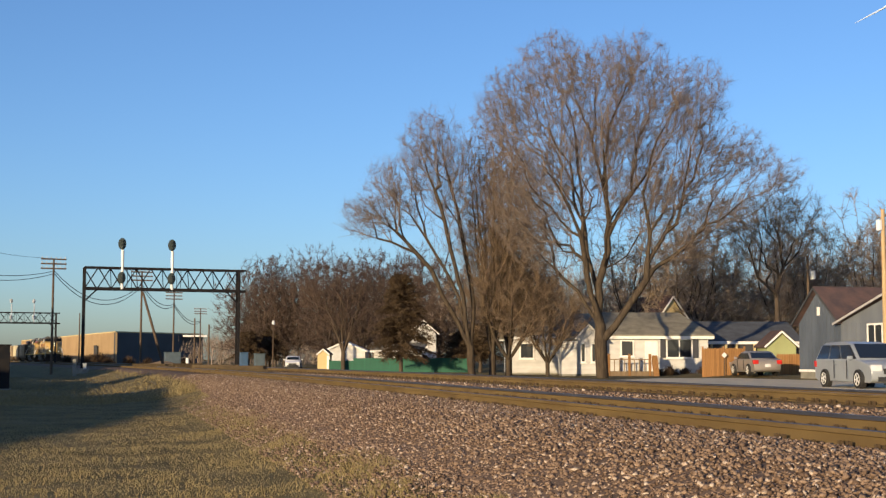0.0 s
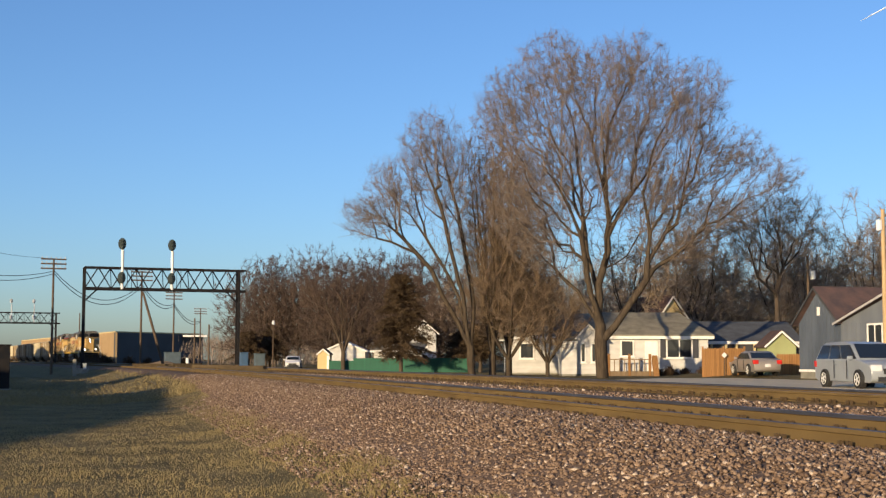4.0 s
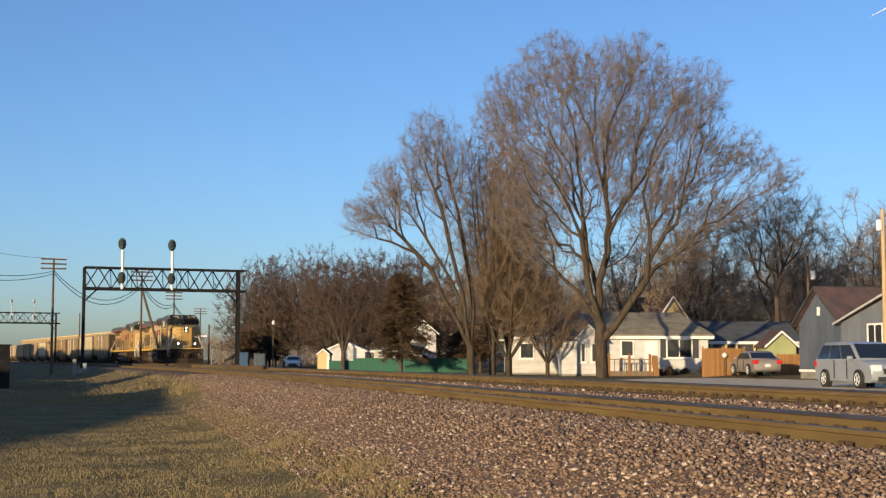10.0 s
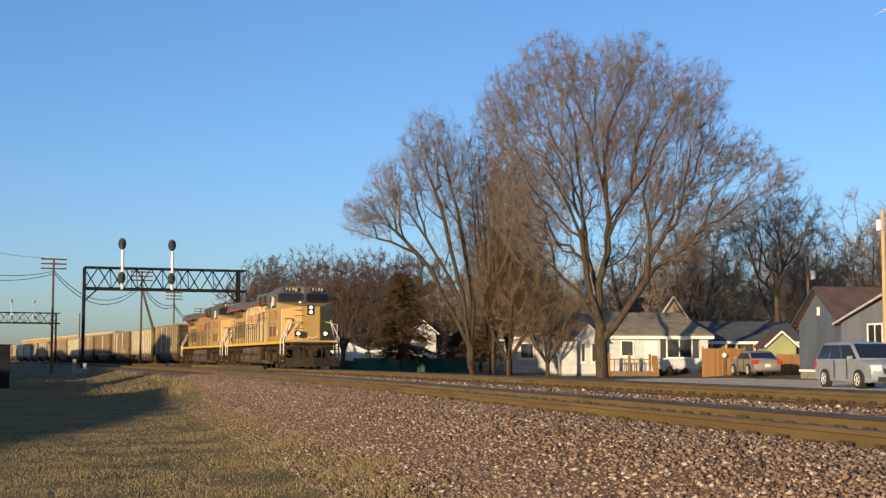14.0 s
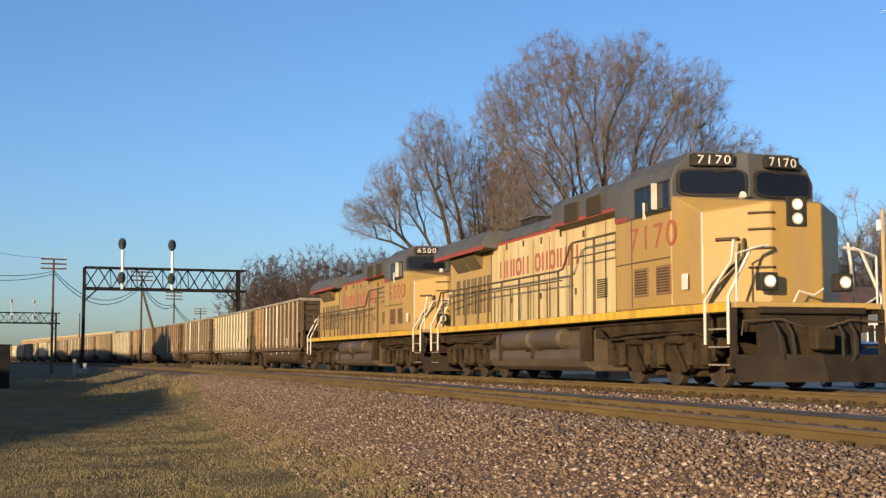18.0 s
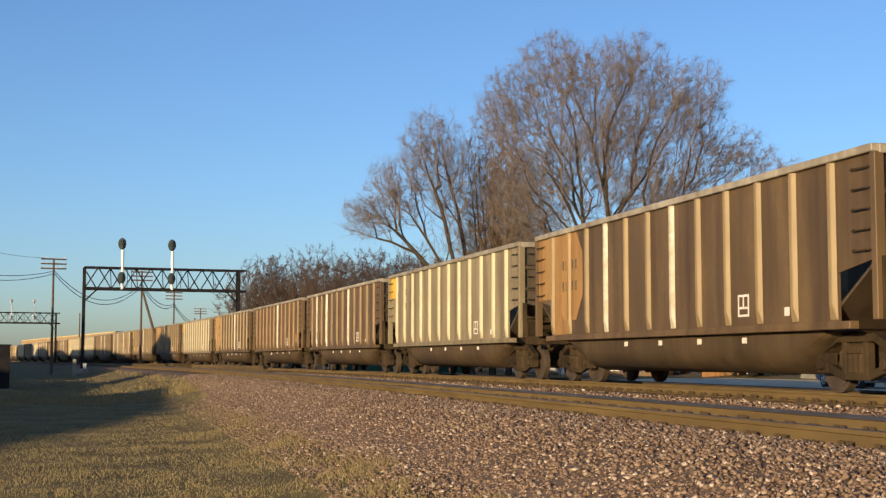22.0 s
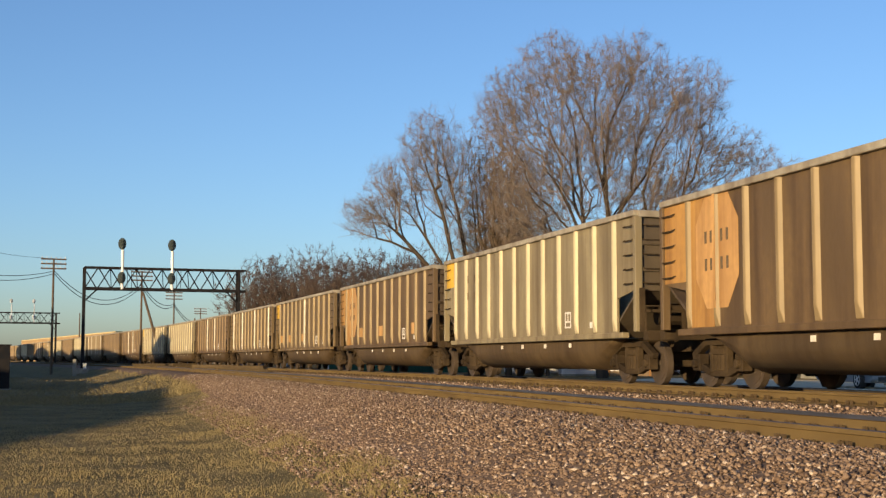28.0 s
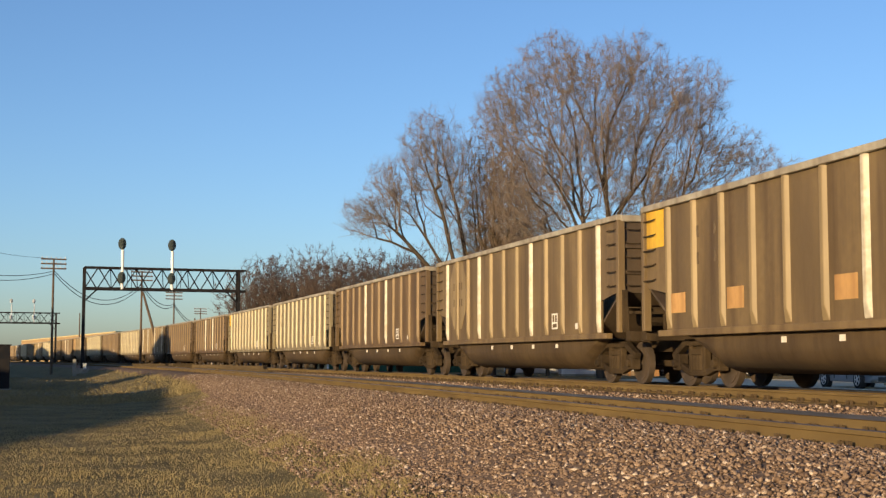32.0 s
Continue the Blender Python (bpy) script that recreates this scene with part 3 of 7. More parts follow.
def six_wheel_truck(parent, y):
    tr = part("truck", Shape().box(-0.95, 0.95, -2.3, 2.3, 0.55, 0.85).box(-0.9, 0.9, -1.25, -0.8, 0.2, 0.6).box(-0.9, 0.9, 0.8, 1.25, 0.2, 0.6), under, parent, at=pose(0, y, 0), bevel=0.02)
    sh = Shape().prism("x", [(-2.75, 0.92), (-2.7, 0.66), (-2.35, 0.5), (-1.6, 0.42), (-1.3, 0.28), (-0.7, 0.28), (-0.45, 0.44), (0.45, 0.44), (0.7, 0.28), (1.3, 0.28), (1.6, 0.42), (2.35, 0.5), (2.7, 0.66), (2.75, 0.92), (1.6, 1.06), (-1.6, 1.06)], -0.08, 0.08)
    for a in (-2.0, 0.0, 2.0):
        sh.prism("x", [(a - 0.62, 0.92), (a - 0.5, 0.5), (a - 0.24, 0.42), (a + 0.24, 0.42), (a + 0.5, 0.5), (a + 0.62, 0.92)], -0.06, 0.05)
        sh.box(-0.17, 0.0, a - 0.2, a + 0.2, 0.36, 0.72).tube((-0.2, a, 0.53), (0, a, 0.53), 0.15, n=10)
        sh.tube((-0.15, a - 0.33, 0.42), (-0.15, a - 0.33, 0.86), 0.1, n=8).tube((-0.15, a + 0.33, 0.42), (-0.15, a + 0.33, 0.86), 0.1, n=8)
    for a in (-1.0, 1.0):
        sh.tube((-0.16, a - 0.25, 0.92), (-0.16, a + 0.3, 0.92), 0.1, n=8).bar((-0.14, a - 0.45, 0.3), (-0.14, a + 0.1, 0.85), 0.06)
    sh.pipe([(-0.12, -2.6, 1.0), (-0.18, -1.4, 1.1), (-0.18, 1.2, 1.08), (-0.12, 2.6, 1.02)], 0.025)
    part("side_frame", sh, under, tr, at=pose(-1.12, 0, 0), bevel=0.012)
    part("side_frame", Shape().add(sh.v, sh.f).turn(pose(0, 0, 0, 0, 0, 180)), under, tr, at=pose(1.12, 0, 0))
    for a in (-2.0, 0.0, 2.0):
        for e, r in ((-0.7525, 0), (0.7525, 180)):
            part("wheel", big_wheel, wheel_mat, tr, at=pose(e, a, 0.53, 0, 0, r))


def locomotive(number, label, body_mat, lit):
    lo = thing("locomotive", Matrix(), label, "locomotive", group="diesel locomotives of the train")
    P = lambda name, sh, m, lab="", bevel=0.0, par=lo, **k: part(name, sh, m, par, lab, bevel, **k)
    DECK = 1.55
    P("underframe", Shape().box(-1.2, 1.2, -10.7, 10.7, 1.02, 1.42).box(-1.48, 1.48, -10.6, 10.6, 1.36, 1.44), under)
    P("walkway", Shape().box(-1.5, 1.5, -10.55, 10.55, 1.44, DECK), grey)
    for e in (-1.5, 1.5):
        P("sill_stripe", Shape().box(e - 0.02, e + 0.02, -10.5, 10.5, 1.38, 1.545), bright_yellow, "bright yellow edge stripe", bevel=0.006)
    # long hood
    hw = 1.02
    hood = P("long_hood", Shape().box(-hw, hw, -5.45, 5.42, DECK, 3.82), body_mat, "sun-faded yellow hood side", bevel=0.02)
    rear = P("radiator_hood", Shape().box(-hw, hw, 5.44, 10.1, DECK, 3.72), yellow, "yellow radiator end of the hood", bevel=0.02)
    P("red_band", Shape().box(-hw - 0.006, hw + 0.006, -5.45, 5.42, 3.8, 3.88), red)
    P("hood_roof", Shape().prism("y", [(-hw, 3.88), (-hw, 3.98), (-0.82, 4.22), (0.82, 4.22), (hw, 3.98), (hw, 3.88)], -5.4, 5.6), grey, bevel=0.02)
    for a in (-4.9, -3.6, -2.3, -1.0, 0.3, 1.6, 2.9, 4.2):
        P("door_seam", Shape().box(-hw - 0.006, -hw + 0.002, a - 0.014, a + 0.014, 1.6, 3.7), rail_brown, par=hood)
    for a in (-4.3, -1.65, 0.95, 3.5):
        P("door_latch", Shape().box(-hw - 0.03, -hw, a - 0.03, a + 0.03, 2.1, 2.26), rail_brown, par=hood)
    for a, z in ((-2.2, 3.45), (-0.6, 3.6), (0.9, 3.55), (2.4, 3.6), (3.9, 3.62)):
        P("lifting_lug", Shape().box(-hw - 0.03, -hw, a - 0.035, a + 0.035, z, z + 0.16), rail_brown, par=hood)
    for a, b in ((-5.0, -4.3), (-3.7, -3.05)):
        P("vent", louvre(a, b, 1.95, 2.4, 9, False, -hw), vent_mat, par=hood)
    P("equipment_housing", Shape().prism("y", [(-1.0, 3.72), (-1.34, 3.8), (-1.34, 4.3), (-1.12, 4.48), (1.12, 4.48), (1.34, 4.3), (1.34, 3.8), (1.0, 3.72)], -5.45, -0.75), grey, bevel=0.02)
    P("housing_stripe", Shape().box(-1.35, -1.33, -5.45, -0.75, 3.78, 3.86), red, "faded red stripe")
    for a, b in ((-2.7, -1.75), (-4.2, -3.25)):
        g = P("grille", Shape().box(-1.37, -1.33, a, b, 3.8, 4.26), vent_mat, "dark intake screen", bevel=0.01)
        for i in range(8):
            P("grille_bar", Shape().box(-1.385, -1.365, a + 0.04, b - 0.04, 3.83 + 0.052 * i, 3.845 + 0.052 * i), dark_mat, par=g)
    P("exhaust_duct", Shape().box(-0.5, 0.5, 2.9, 4.3, 4.18, 4.5), dark_mat, bevel=0.03)
    P("duct_lip", Shape().box(-0.55, 0.55, 2.85, 4.35, 4.5, 4.53), grey)
    P("air_horn", Shape().tube((-0.3, 0.3, 4.5), (-0.3, -0.15, 4.52), 0.04, 0.11, 8).tube((-0.1, 0.3, 4.55), (-0.1, 0.75, 4.57), 0.04, 0.11, 8).tube((0.1, 0.3, 4.5), (0.1, -0.1, 4.56), 0.04, 0.1, 8).tube((-0.1, 0.3, 4.2), (-0.1, 0.3, 4.55), 0.04).bar((-0.35, 0.3, 4.52), (0.15, 0.3, 4.52), 0.07), dark_mat)
    # radiator wings over the rear of the hood
    P("radiator_wing", Shape().prism("y", [(-hw, 3.72), (-1.5, 3.76), (-1.5, 3.92), (-1.28, 4.24), (1.28, 4.24), (1.5, 3.92), (1.5, 3.76), (hw, 3.72)], 4.75, 10.35), grey, bevel=0.015)
    P("wing_stripe", Shape().box(-1.515, -1.49, 4.75, 10.35, 3.7, 3.81), red)
    for a, b in ((6.35, 7.58), (7.68, 9.15)):
        s = P("radiator_screen", Shape().prism("y", [(-hw + 0.01, 3.24), (-1.3, 3.66), (-1.3, 3.74), (-hw + 0.01, 3.74)], a, b), screen_mat, "sloping brown intake screen", par=rear)
        for i in range(9):
            f = (i + 0.5) / 9
            P("screen_bar", Shape().box(-hw - 0.005 - 0.28 * f, -hw + 0.03 - 0.28 * f, a + 0.03, b - 0.03, 3.235 + 0.42 * f, 3.25 + 0.42 * f), vent_mat, par=s)
    P("radiator_fan", Shape().tube((0, 7.2, 4.2), (0, 7.2, 4.3), 0.75, n=20).tube((0, 9.1, 4.2), (0, 9.1, 4.3), 0.75, n=20), dark_mat)
    for a, b in ((5.5, 5.86), (6.05, 6.22), (6.42, 6.78), (6.98, 7.2), (7.32, 7.55), (7.75, 8.0), (8.2, 8.5), (8.85, 9.25)):
        lv = P("louvre_door", Shape().box(-hw - 0.02, -hw, a, b, 1.92, 3.02), screen_mat, "brown louvred door", par=rear, bevel=0.006)
    # grime
    for a in (5.43, 10.08):
        P("corner_seam", Shape().box(-hw - 0.01, -hw + 0.004, a - 0.02, a + 0.02, 1.6, 3.7), rail_brown, par=rear)
    # cab and nose
    cab = P("cab", Shape().box(-1.54, 1.54, -8.3, -5.45, DECK, 3.42), cab_yellow, bevel=0.03)
    P("cab_roof", Shape().prism("y", [(-1.54, 3.42), (-1.54, 4.02), (-1.42, 4.3), (-1.08, 4.6), (1.08, 4.6), (1.42, 4.3), (1.54, 4.02), (1.54, 3.42)], -8.32, -5.4), grey, bevel=0.02)
    P("roof_stripe", Shape().box(-1.548, -1.53, -6.1, -5.45, 3.42, 3.52), red)
    for a, b in ((-7.08, -6.62), (-7.62, -7.14), (-8.2, -7.72)):
        P("side_window", Shape().box(-1.56, -1.53, a, b, 3.5, 4.0), cab_glass, "dark tinted cab glass", bevel=0.01)
    P("window_frame", Shape().box(-1.565, -1.53, -8.26, -6.56, 3.44, 3.5).box(-1.565, -1.53, -8.26, -6.56, 4.0, 4.04).box(-1.565, -1.53, -6.62, -6.56, 3.44, 4.04).box(-1.565, -1.53, -7.14, -7.08, 3.44, 4.04).box(-1.565, -1.53, -7.72, -7.62, 3.44, 4.04), dark_mat)
    P("wind_deflector", Shape().box(-1.68, -1.55, -7.7, -7.67, 3.5, 4.02), white_rail, "bright cab wind deflector")
    P("wind_deflector", Shape().box(-1.61, -1.55, -7.1, -7.08, 3.35, 3.7), white_rail, "bright cab wind deflector")
    for a, b in ((-7.2, -6.5), (-8.28, -7.6)):
        v = P("cab_vent", Shape().box(-1.56, -1.53, a, b, 1.8, 2.38), vent_brown, "rusty brown cab vent door", par=cab, bevel=0.006)
        for i in range(9):
            P("vent_slat", Shape().box(-1.575, -1.555, a + 0.05, b - 0.05, 1.86 + 0.055 * i, 1.885 + 0.055 * i), vent_mat, par=v)
    P("cab_seam", Shape().box(-1.55, -1.53, -8.25, -5.5, 2.5, 2.525).box(-1.55, -1.53, -6.36, -6.335, 1.6, 3.4), rail_brown, par=cab)
    P("worn_patch", Shape().box(-1.546, -1.53, -9.0, -8.75, 1.85, 2.15), white_paint, "pale patch of worn lettering", par=cab)
    bow = lambda sh: Shape().add([(x, y - 0.30 * (1 - abs(x) / 1.54), z) for x, y, z in sh.v], sh.f)          # the cab front is a shallow vee
    P("cab_front", Shape().add([(-1.53, -8.29, 3.42), (0, -8.60, 3.42), (1.53, -8.29, 3.42), (-1.53, -8.29, 4.02), (0, -8.60, 4.02), (1.53, -8.29, 4.02), (-1.1, -8.29, 4.56), (0, -8.50, 4.56), (1.1, -8.29, 4.56)],
                               [(0, 1, 4, 3), (1, 2, 5, 4), (3, 4, 7, 6), (4, 5, 8, 7), (6, 7, 8), (2, 1, 0), (0, 3, 6, 8, 5, 2)]), grey, "dusty grey cab front")
    for e in (-1, 1):
        rim, pane = [], []
        for k in range(24):
            a = 2 * math.pi * k / 24
            ca, sa = math.cos(a), math.sin(a)
            q = (abs(ca) ** 0.38 * (1 if ca > 0 else -1), abs(sa) ** 0.38 * (1 if sa > 0 else -1))
            rim.append((e * (0.76 + 0.68 * q[0]), 3.97 + 0.27 * q[1]))
            pane.append((e * (0.76 + 0.63 * q[0]), 3.97 + 0.225 * q[1]))
        fr = P("windshield_frame", bow(Shape().prism("y", rim, -8.36, -8.28)), dark_mat, "black rubber windshield frame")
        P("windshield", bow(Shape().prism("y", pane, -8.372, -8.355)), cab_glass, "dark tinted windshield pane", par=fr)
        P("wiper", bow(Shape().bar((e * 0.3, -8.4, 4.2), (e * 0.75, -8.4, 4.16), 0.025).bar((e * 0.6, -8.4, 4.2), (e * 0.6, -8.36, 4.24), 0.03)), dark_mat, par=fr)
        nb = P("number_board", bow(Shape().box(e * 0.75 - 0.40, e * 0.75 + 0.40, -8.40, -8.22, 4.29, 4.53)), dark_mat, bevel=0.015)
        for k, digit in enumerate(number):
            letters("road_number", digit, 0.25, white_paint, nb, Matrix(((1.15, 0, 0, e * 0.75), (0.224 * e, 0, -1, -8.56), (0, 1, 0, 4.325), (0, 0, 0, 1))) @ pose((k - 1.5) * 0.152, 0, 0), "white digit")
    for k, digit in enumerate(number):
        letters("road_number", digit, 0.72, faded_red, cab, Matrix(((0, 0, -1, -1.545), (-1.42, 0, 0, -7.38), (0, 1, 0, 2.74), (0, 0, 0, 1))) @ pose((k - 1.5) * 0.43, 0, 0), "red digit")
    plan = [(-0.52, -10.34), (0.52, -10.34), (1.42, -9.40), (1.54, -8.3), (-1.54, -8.3), (-1.42, -9.40)]
    top = [3.40, 3.40, 3.27, 3.70, 3.70, 3.27]
    nose = Shape().add([(x, y, DECK) for x, y in plan] + [(x, y, z) for (x, y), z in zip(plan, top)],
                       [(5, 4, 3, 2, 1, 0), (6, 7, 9, 10), (7, 8, 9), (6, 10, 11), (0, 1, 7, 6), (1, 2, 8, 7), (2, 3, 9, 8), (3, 4, 10, 9), (4, 5, 11, 10), (5, 0, 6, 11)])
    nz = P("nose", nose, cab_yellow, bevel=0.025)
    P("nose_stripe", Shape().bar((-1.425, -9.41, 1.75), (-1.425, -9.41, 3.26), 0.035), white_rail, "bright reflective edge strip", par=nz)
    P("lamp_bracket", Shape().tube((-0.3, -8.8, 3.66), (-0.3, -8.9, 3.7), 0.05, 0.07, 10), white_rail, "pale cab-base lamp", par=nz)
    P("nose_shelf", Shape().pipe([(-1.22, -9.61, 2.72), (-1.27, -9.66, 2.74), (-0.98, -9.96, 2.74), (-0.93, -9.91, 2.72)], 0.03), rail_brown, par=nz)
    P("nose_rail", Shape().pipe([(-0.86, -9.98, 2.72), (-0.92, -10.06, 2.7), (-0.95, -10.12, 2.4), (-1.42, -9.8, 1.9), (-1.5, -9.65, 1.6)], 0.035), rail_brown, par=nz)
    hl = P("headlight", Shape().box(-0.2, 0.2, -10.38, -10.28, 2.95, 3.5), dark_mat, bevel=0.02)
    for z in (3.09, 3.35):
        P("bezel", Shape().tube((0, -10.41, z), (0, -10.37, z), 0.105, 0.105, 14), reflector, par=hl)
        P("lamp", Shape().tube((0, -10.416, z), (0, -10.40, z), 0.055, n=12), lamp_on if lit else cab_glass, par=hl)
    for e in (-0.76, 0.74):
        d = P("ditch_light", Shape().box(e - 0.17, e + 0.17, -10.72, -10.5, 1.76, 2.08), dark_mat, bevel=0.02)
        P("bezel", Shape().tube((e, -10.75, 1.92), (e, -10.715, 1.92), 0.11, n=14), reflector, par=d)
        P("lamp", Shape().tube((e, -10.757, 1.92), (e, -10.74, 1.92), 0.06, n=12), lamp_on if lit else cab_glass, par=d)
    P("nose_door", Shape().box(-0.34, 0.34, -10.33, -10.29, 1.65, 2.65), yellow, "yellow nose door", bevel=0.01)
    # platform, pilot, plough
    P("front_platform", Shape().box(-1.45, 1.45, -10.75, -10.2, 1.44, DECK), yellow, bevel=0.01)
    P("pilot", Shape().box(-1.02, 1.02, -10.76, -10.66, 0.5, 1.42), pilot_mat, bevel=0.015)
    P("anticlimber", Shape().box(-1.05, 1.05, -10.9, -10.7, 1.34, 1.46), pilot_mat, bevel=0.02)
    P("coupler_pocket", Shape().box(-0.36, 0.36, -10.86, -10.74, 0.6, 1.15), under, bevel=0.02)
    for e in (-1, 1):
        P("end_plate", Shape().box(e * 1.44, e * 1.49, -10.78, -10.66, 0.4, 1.44), pilot_mat)
        P("uncoupling_lever", Shape().pipe([(e * 0.2, -10.92, 1.1), (e * 0.7, -10.95, 1.24), (e * 1.4, -10.92, 1.2), (e * 1.42, -10.9, 0.95)], 0.018), rail_brown)
    P("snow_plough", Shape().add([(-1.5, -10.8, 0.62), (0, -11.15, 0.62), (1.5, -10.8, 0.62), (-1.5, -10.95, 0.14), (0, -11.35, 0.14), (1.5, -10.95, 0.14), (-1.5, -10.72, 0.62), (0, -11.05, 0.62), (1.5, -10.72, 0.62), (-1.5, -10.85, 0.14), (0, -11.25, 0.14), (1.5, -10.85, 0.14)],
                                 [(0, 1, 4, 3), (1, 2, 5, 4), (6, 7, 10, 9), (7, 8, 11, 10), (0, 1, 7, 6), (1, 2, 8, 7), (3, 4, 10, 9), (4, 5, 11, 10), (0, 3, 9, 6), (2, 5, 11, 8)]), pilot_mat)
    for s in (-1, 1):
        P("coupler", Shape().box(-0.13, 0.13, s * 10.7, s * 11.1, 0.74, 1.0).box(-0.2, 0.18, s * 11.0, s * 11.3, 0.7, 1.04), under, bevel=0.03)
        for e in (-0.75, -0.5, 0.5, 0.75):
            P("air_hose", Shape().pipe([(e, s * 10.75, 1.25), (e, s * 11.0, 1.0), (e * 0.95, s * 11.05, 0.6), (e * 0.8, s * 11.0, 0.42)], 0.03), dark_mat)
    P("rear_pilot", Shape().box(-1.48, 1.48, 10.62, 10.78, 0.45, 1.42), under)
    for e in (-1, 1):
        for s in (-1, 1):
            st = Shape()
            for i, z in enumerate((0.42, 0.74, 1.06)):
                st.box(e * 1.5, e * 1.12, s * 9.75, s * 10.62, z, z + 0.035)
            st.box(e * 1.5, e * 1.46, s * 9.72, s * 9.76, 0.4, 1.44).box(e * 1.5, e * 1.46, s * 10.6, s * 10.64, 0.4, 1.44)
            well = P("step_well", st, under)
            for z in (0.42, 0.74, 1.06):
                P("step_edge", Shape().box(e * 1.515, e * 1.48, s * 9.78, s * 10.6, z, z + 0.03), tread_edge, "worn pale step edge", par=well)
            P("grab_rail", Shape().pipe([(e * 1.53, s * 10.62, 0.8), (e * 1.53, s * 10.62, 1.65), (e * 1.1, s * 10.68, 2.5), (e * 0.75, s * 10.66, 2.56)], 0.03), white_rail, "white corner grab rail")
            P("grab_rail", Shape().pipe([(e * 1.54, s * 9.72, 0.8), (e * 1.54, s * 9.72, 1.6), (e * 1.22, s * (10.15 if s < 0 else 9.6), 2.3), (e * 1.16, s * (10.15 if s < 0 else 9.6), 2.7)], 0.03), white_rail, "white corner grab rail")
    for e in (-1, 1):
        P("front_rail", Shape().pipe([(e * 1.4, -10.7, 1.5), (e * 1.4, -10.7, 2.4), (e * 0.9, -10.75, 2.55)], 0.022), white_rail)
    P("jumper_cable", Shape().pipe([(-0.3, -10.72, 1.55), (-0.2, -10.74, 1.75), (0.1, -10.74, 1.68), (0.3, -10.72, 1.8)], 0.02), white_rail)
    for z in (2.2, 2.55, 2.9, 3.2):
        P("nose_rung", Shape().pipe([(-0.80, -10.04, z), (-0.84, -10.10, z), (-0.50, -10.42, z), (-0.44, -10.33, z)], 0.02), rail_brown)
    # walkway rails
    for e in (-1.47, 1.47):
        for y in (9.3, 7.98, 6.64, 5.3, 4.3, 3.0, 1.42, -0.17, -1.6):
            P("handrail_post", Shape().tube((e, y, DECK - 0.1), (e, y, 2.66), 0.028, n=6), rail_brown)
        for y in (2.2, 0.7, -0.8, 3.65):
            P("handrail_post", Shape().tube((e, y, DECK - 0.1), (e, y, 2.42), 0.02, n=6), rail_brown)
        for y in (-2.55, -4.0, -5.35):
            P("handrail_post", Shape().tube((e, y, DECK - 0.1), (e, y, 3.26), 0.03, n=6), rail_brown)
        P("handrail", Shape().pipe([(e, -5.35, 3.26), (e, -2.65, 3.26), (e, -2.45, 3.2), (e, -1.95, 2.7), (e, -1.6, 2.66), (e, 9.6, 2.66), (e, 10.1, 2.2)], 0.028), rail_brown)
        P("mid_rail", Shape().pipe([(e, -1.9, 2.42), (e, 5.3, 2.42), (e, 9.4, 2.2)], 0.02), rail_brown)
        P("mid_rail", Shape().pipe([(e, -5.3, 2.9), (e, -2.6, 2.9)], 0.018), rail_brown)
    # tank, reservoirs, trucks
    tank = [(-1.2, 1.22), (-1.3, 1.2), (-1.3, 0.85), (-1.46, 0.74), (-1.48, 0.55), (-1.4, 0.36), (-1.2, 0.26)]
    P("fuel_tank", Shape().prism("y", tank + [(-x, z) for x, z in tank[::-1]], -3.4, 4.1), tank_mat, "grimy fuel tank", bevel=0.02)
    for y0, y1 in ((-1.95, 0.15), (0.4, 2.62)):
        P("air_reservoir", Shape().tube((-1.4, y0 + 0.08, 1.03), (-1.4, y1 - 0.08, 1.03), 0.24, n=16).tube((-1.4, y0, 1.03), (-1.4, y0 + 0.08, 1.03), 0.17, 0.24, 16).tube((-1.4, y1 - 0.08, 1.03), (-1.4, y1, 1.03), 0.24, 0.17, 16), tank_mat, "dusty brown air reservoir", smooth=True)
    P("drain_valve", Shape().box(-1.52, -1.42, 0.2, 0.36, 0.55, 0.85).tube((-1.5, 0.28, 0.8), (-1.5, 0.75, 0.75), 0.03), under, bevel=0.01)
    for y0, y1, z0 in ((-0.3, 0.05, 0.75), (2.9, 3.2, 0.5), (-3.45, -3.1, 0.5)):
        P("tank_bracket", Shape().box(-1.49, -1.3, y0, y1, z0, 1.28), under, bevel=0.01)
    P("piping", Shape().pipe([(-1.35, -4.0, 1.2), (-1.4, -4.6, 0.95), (-1.35, -8.8, 1.05), (-1.3, -9.6, 0.9)], 0.03).pipe([(-1.3, 4.0, 1.2), (-1.4, 4.8, 1.0), (-1.35, 9.3, 1.1)], 0.03).pipe([(-1.25, -9.4, 1.3), (-1.25, 9.4, 1.25)], 0.025), under)
    for y in (-6.85, 6.85):
        six_wheel_truck(lo, y)
    # the hood's name as plain red shapes
    y, z0, z1, b = 4.58, 2.84, 3.32, 0.12
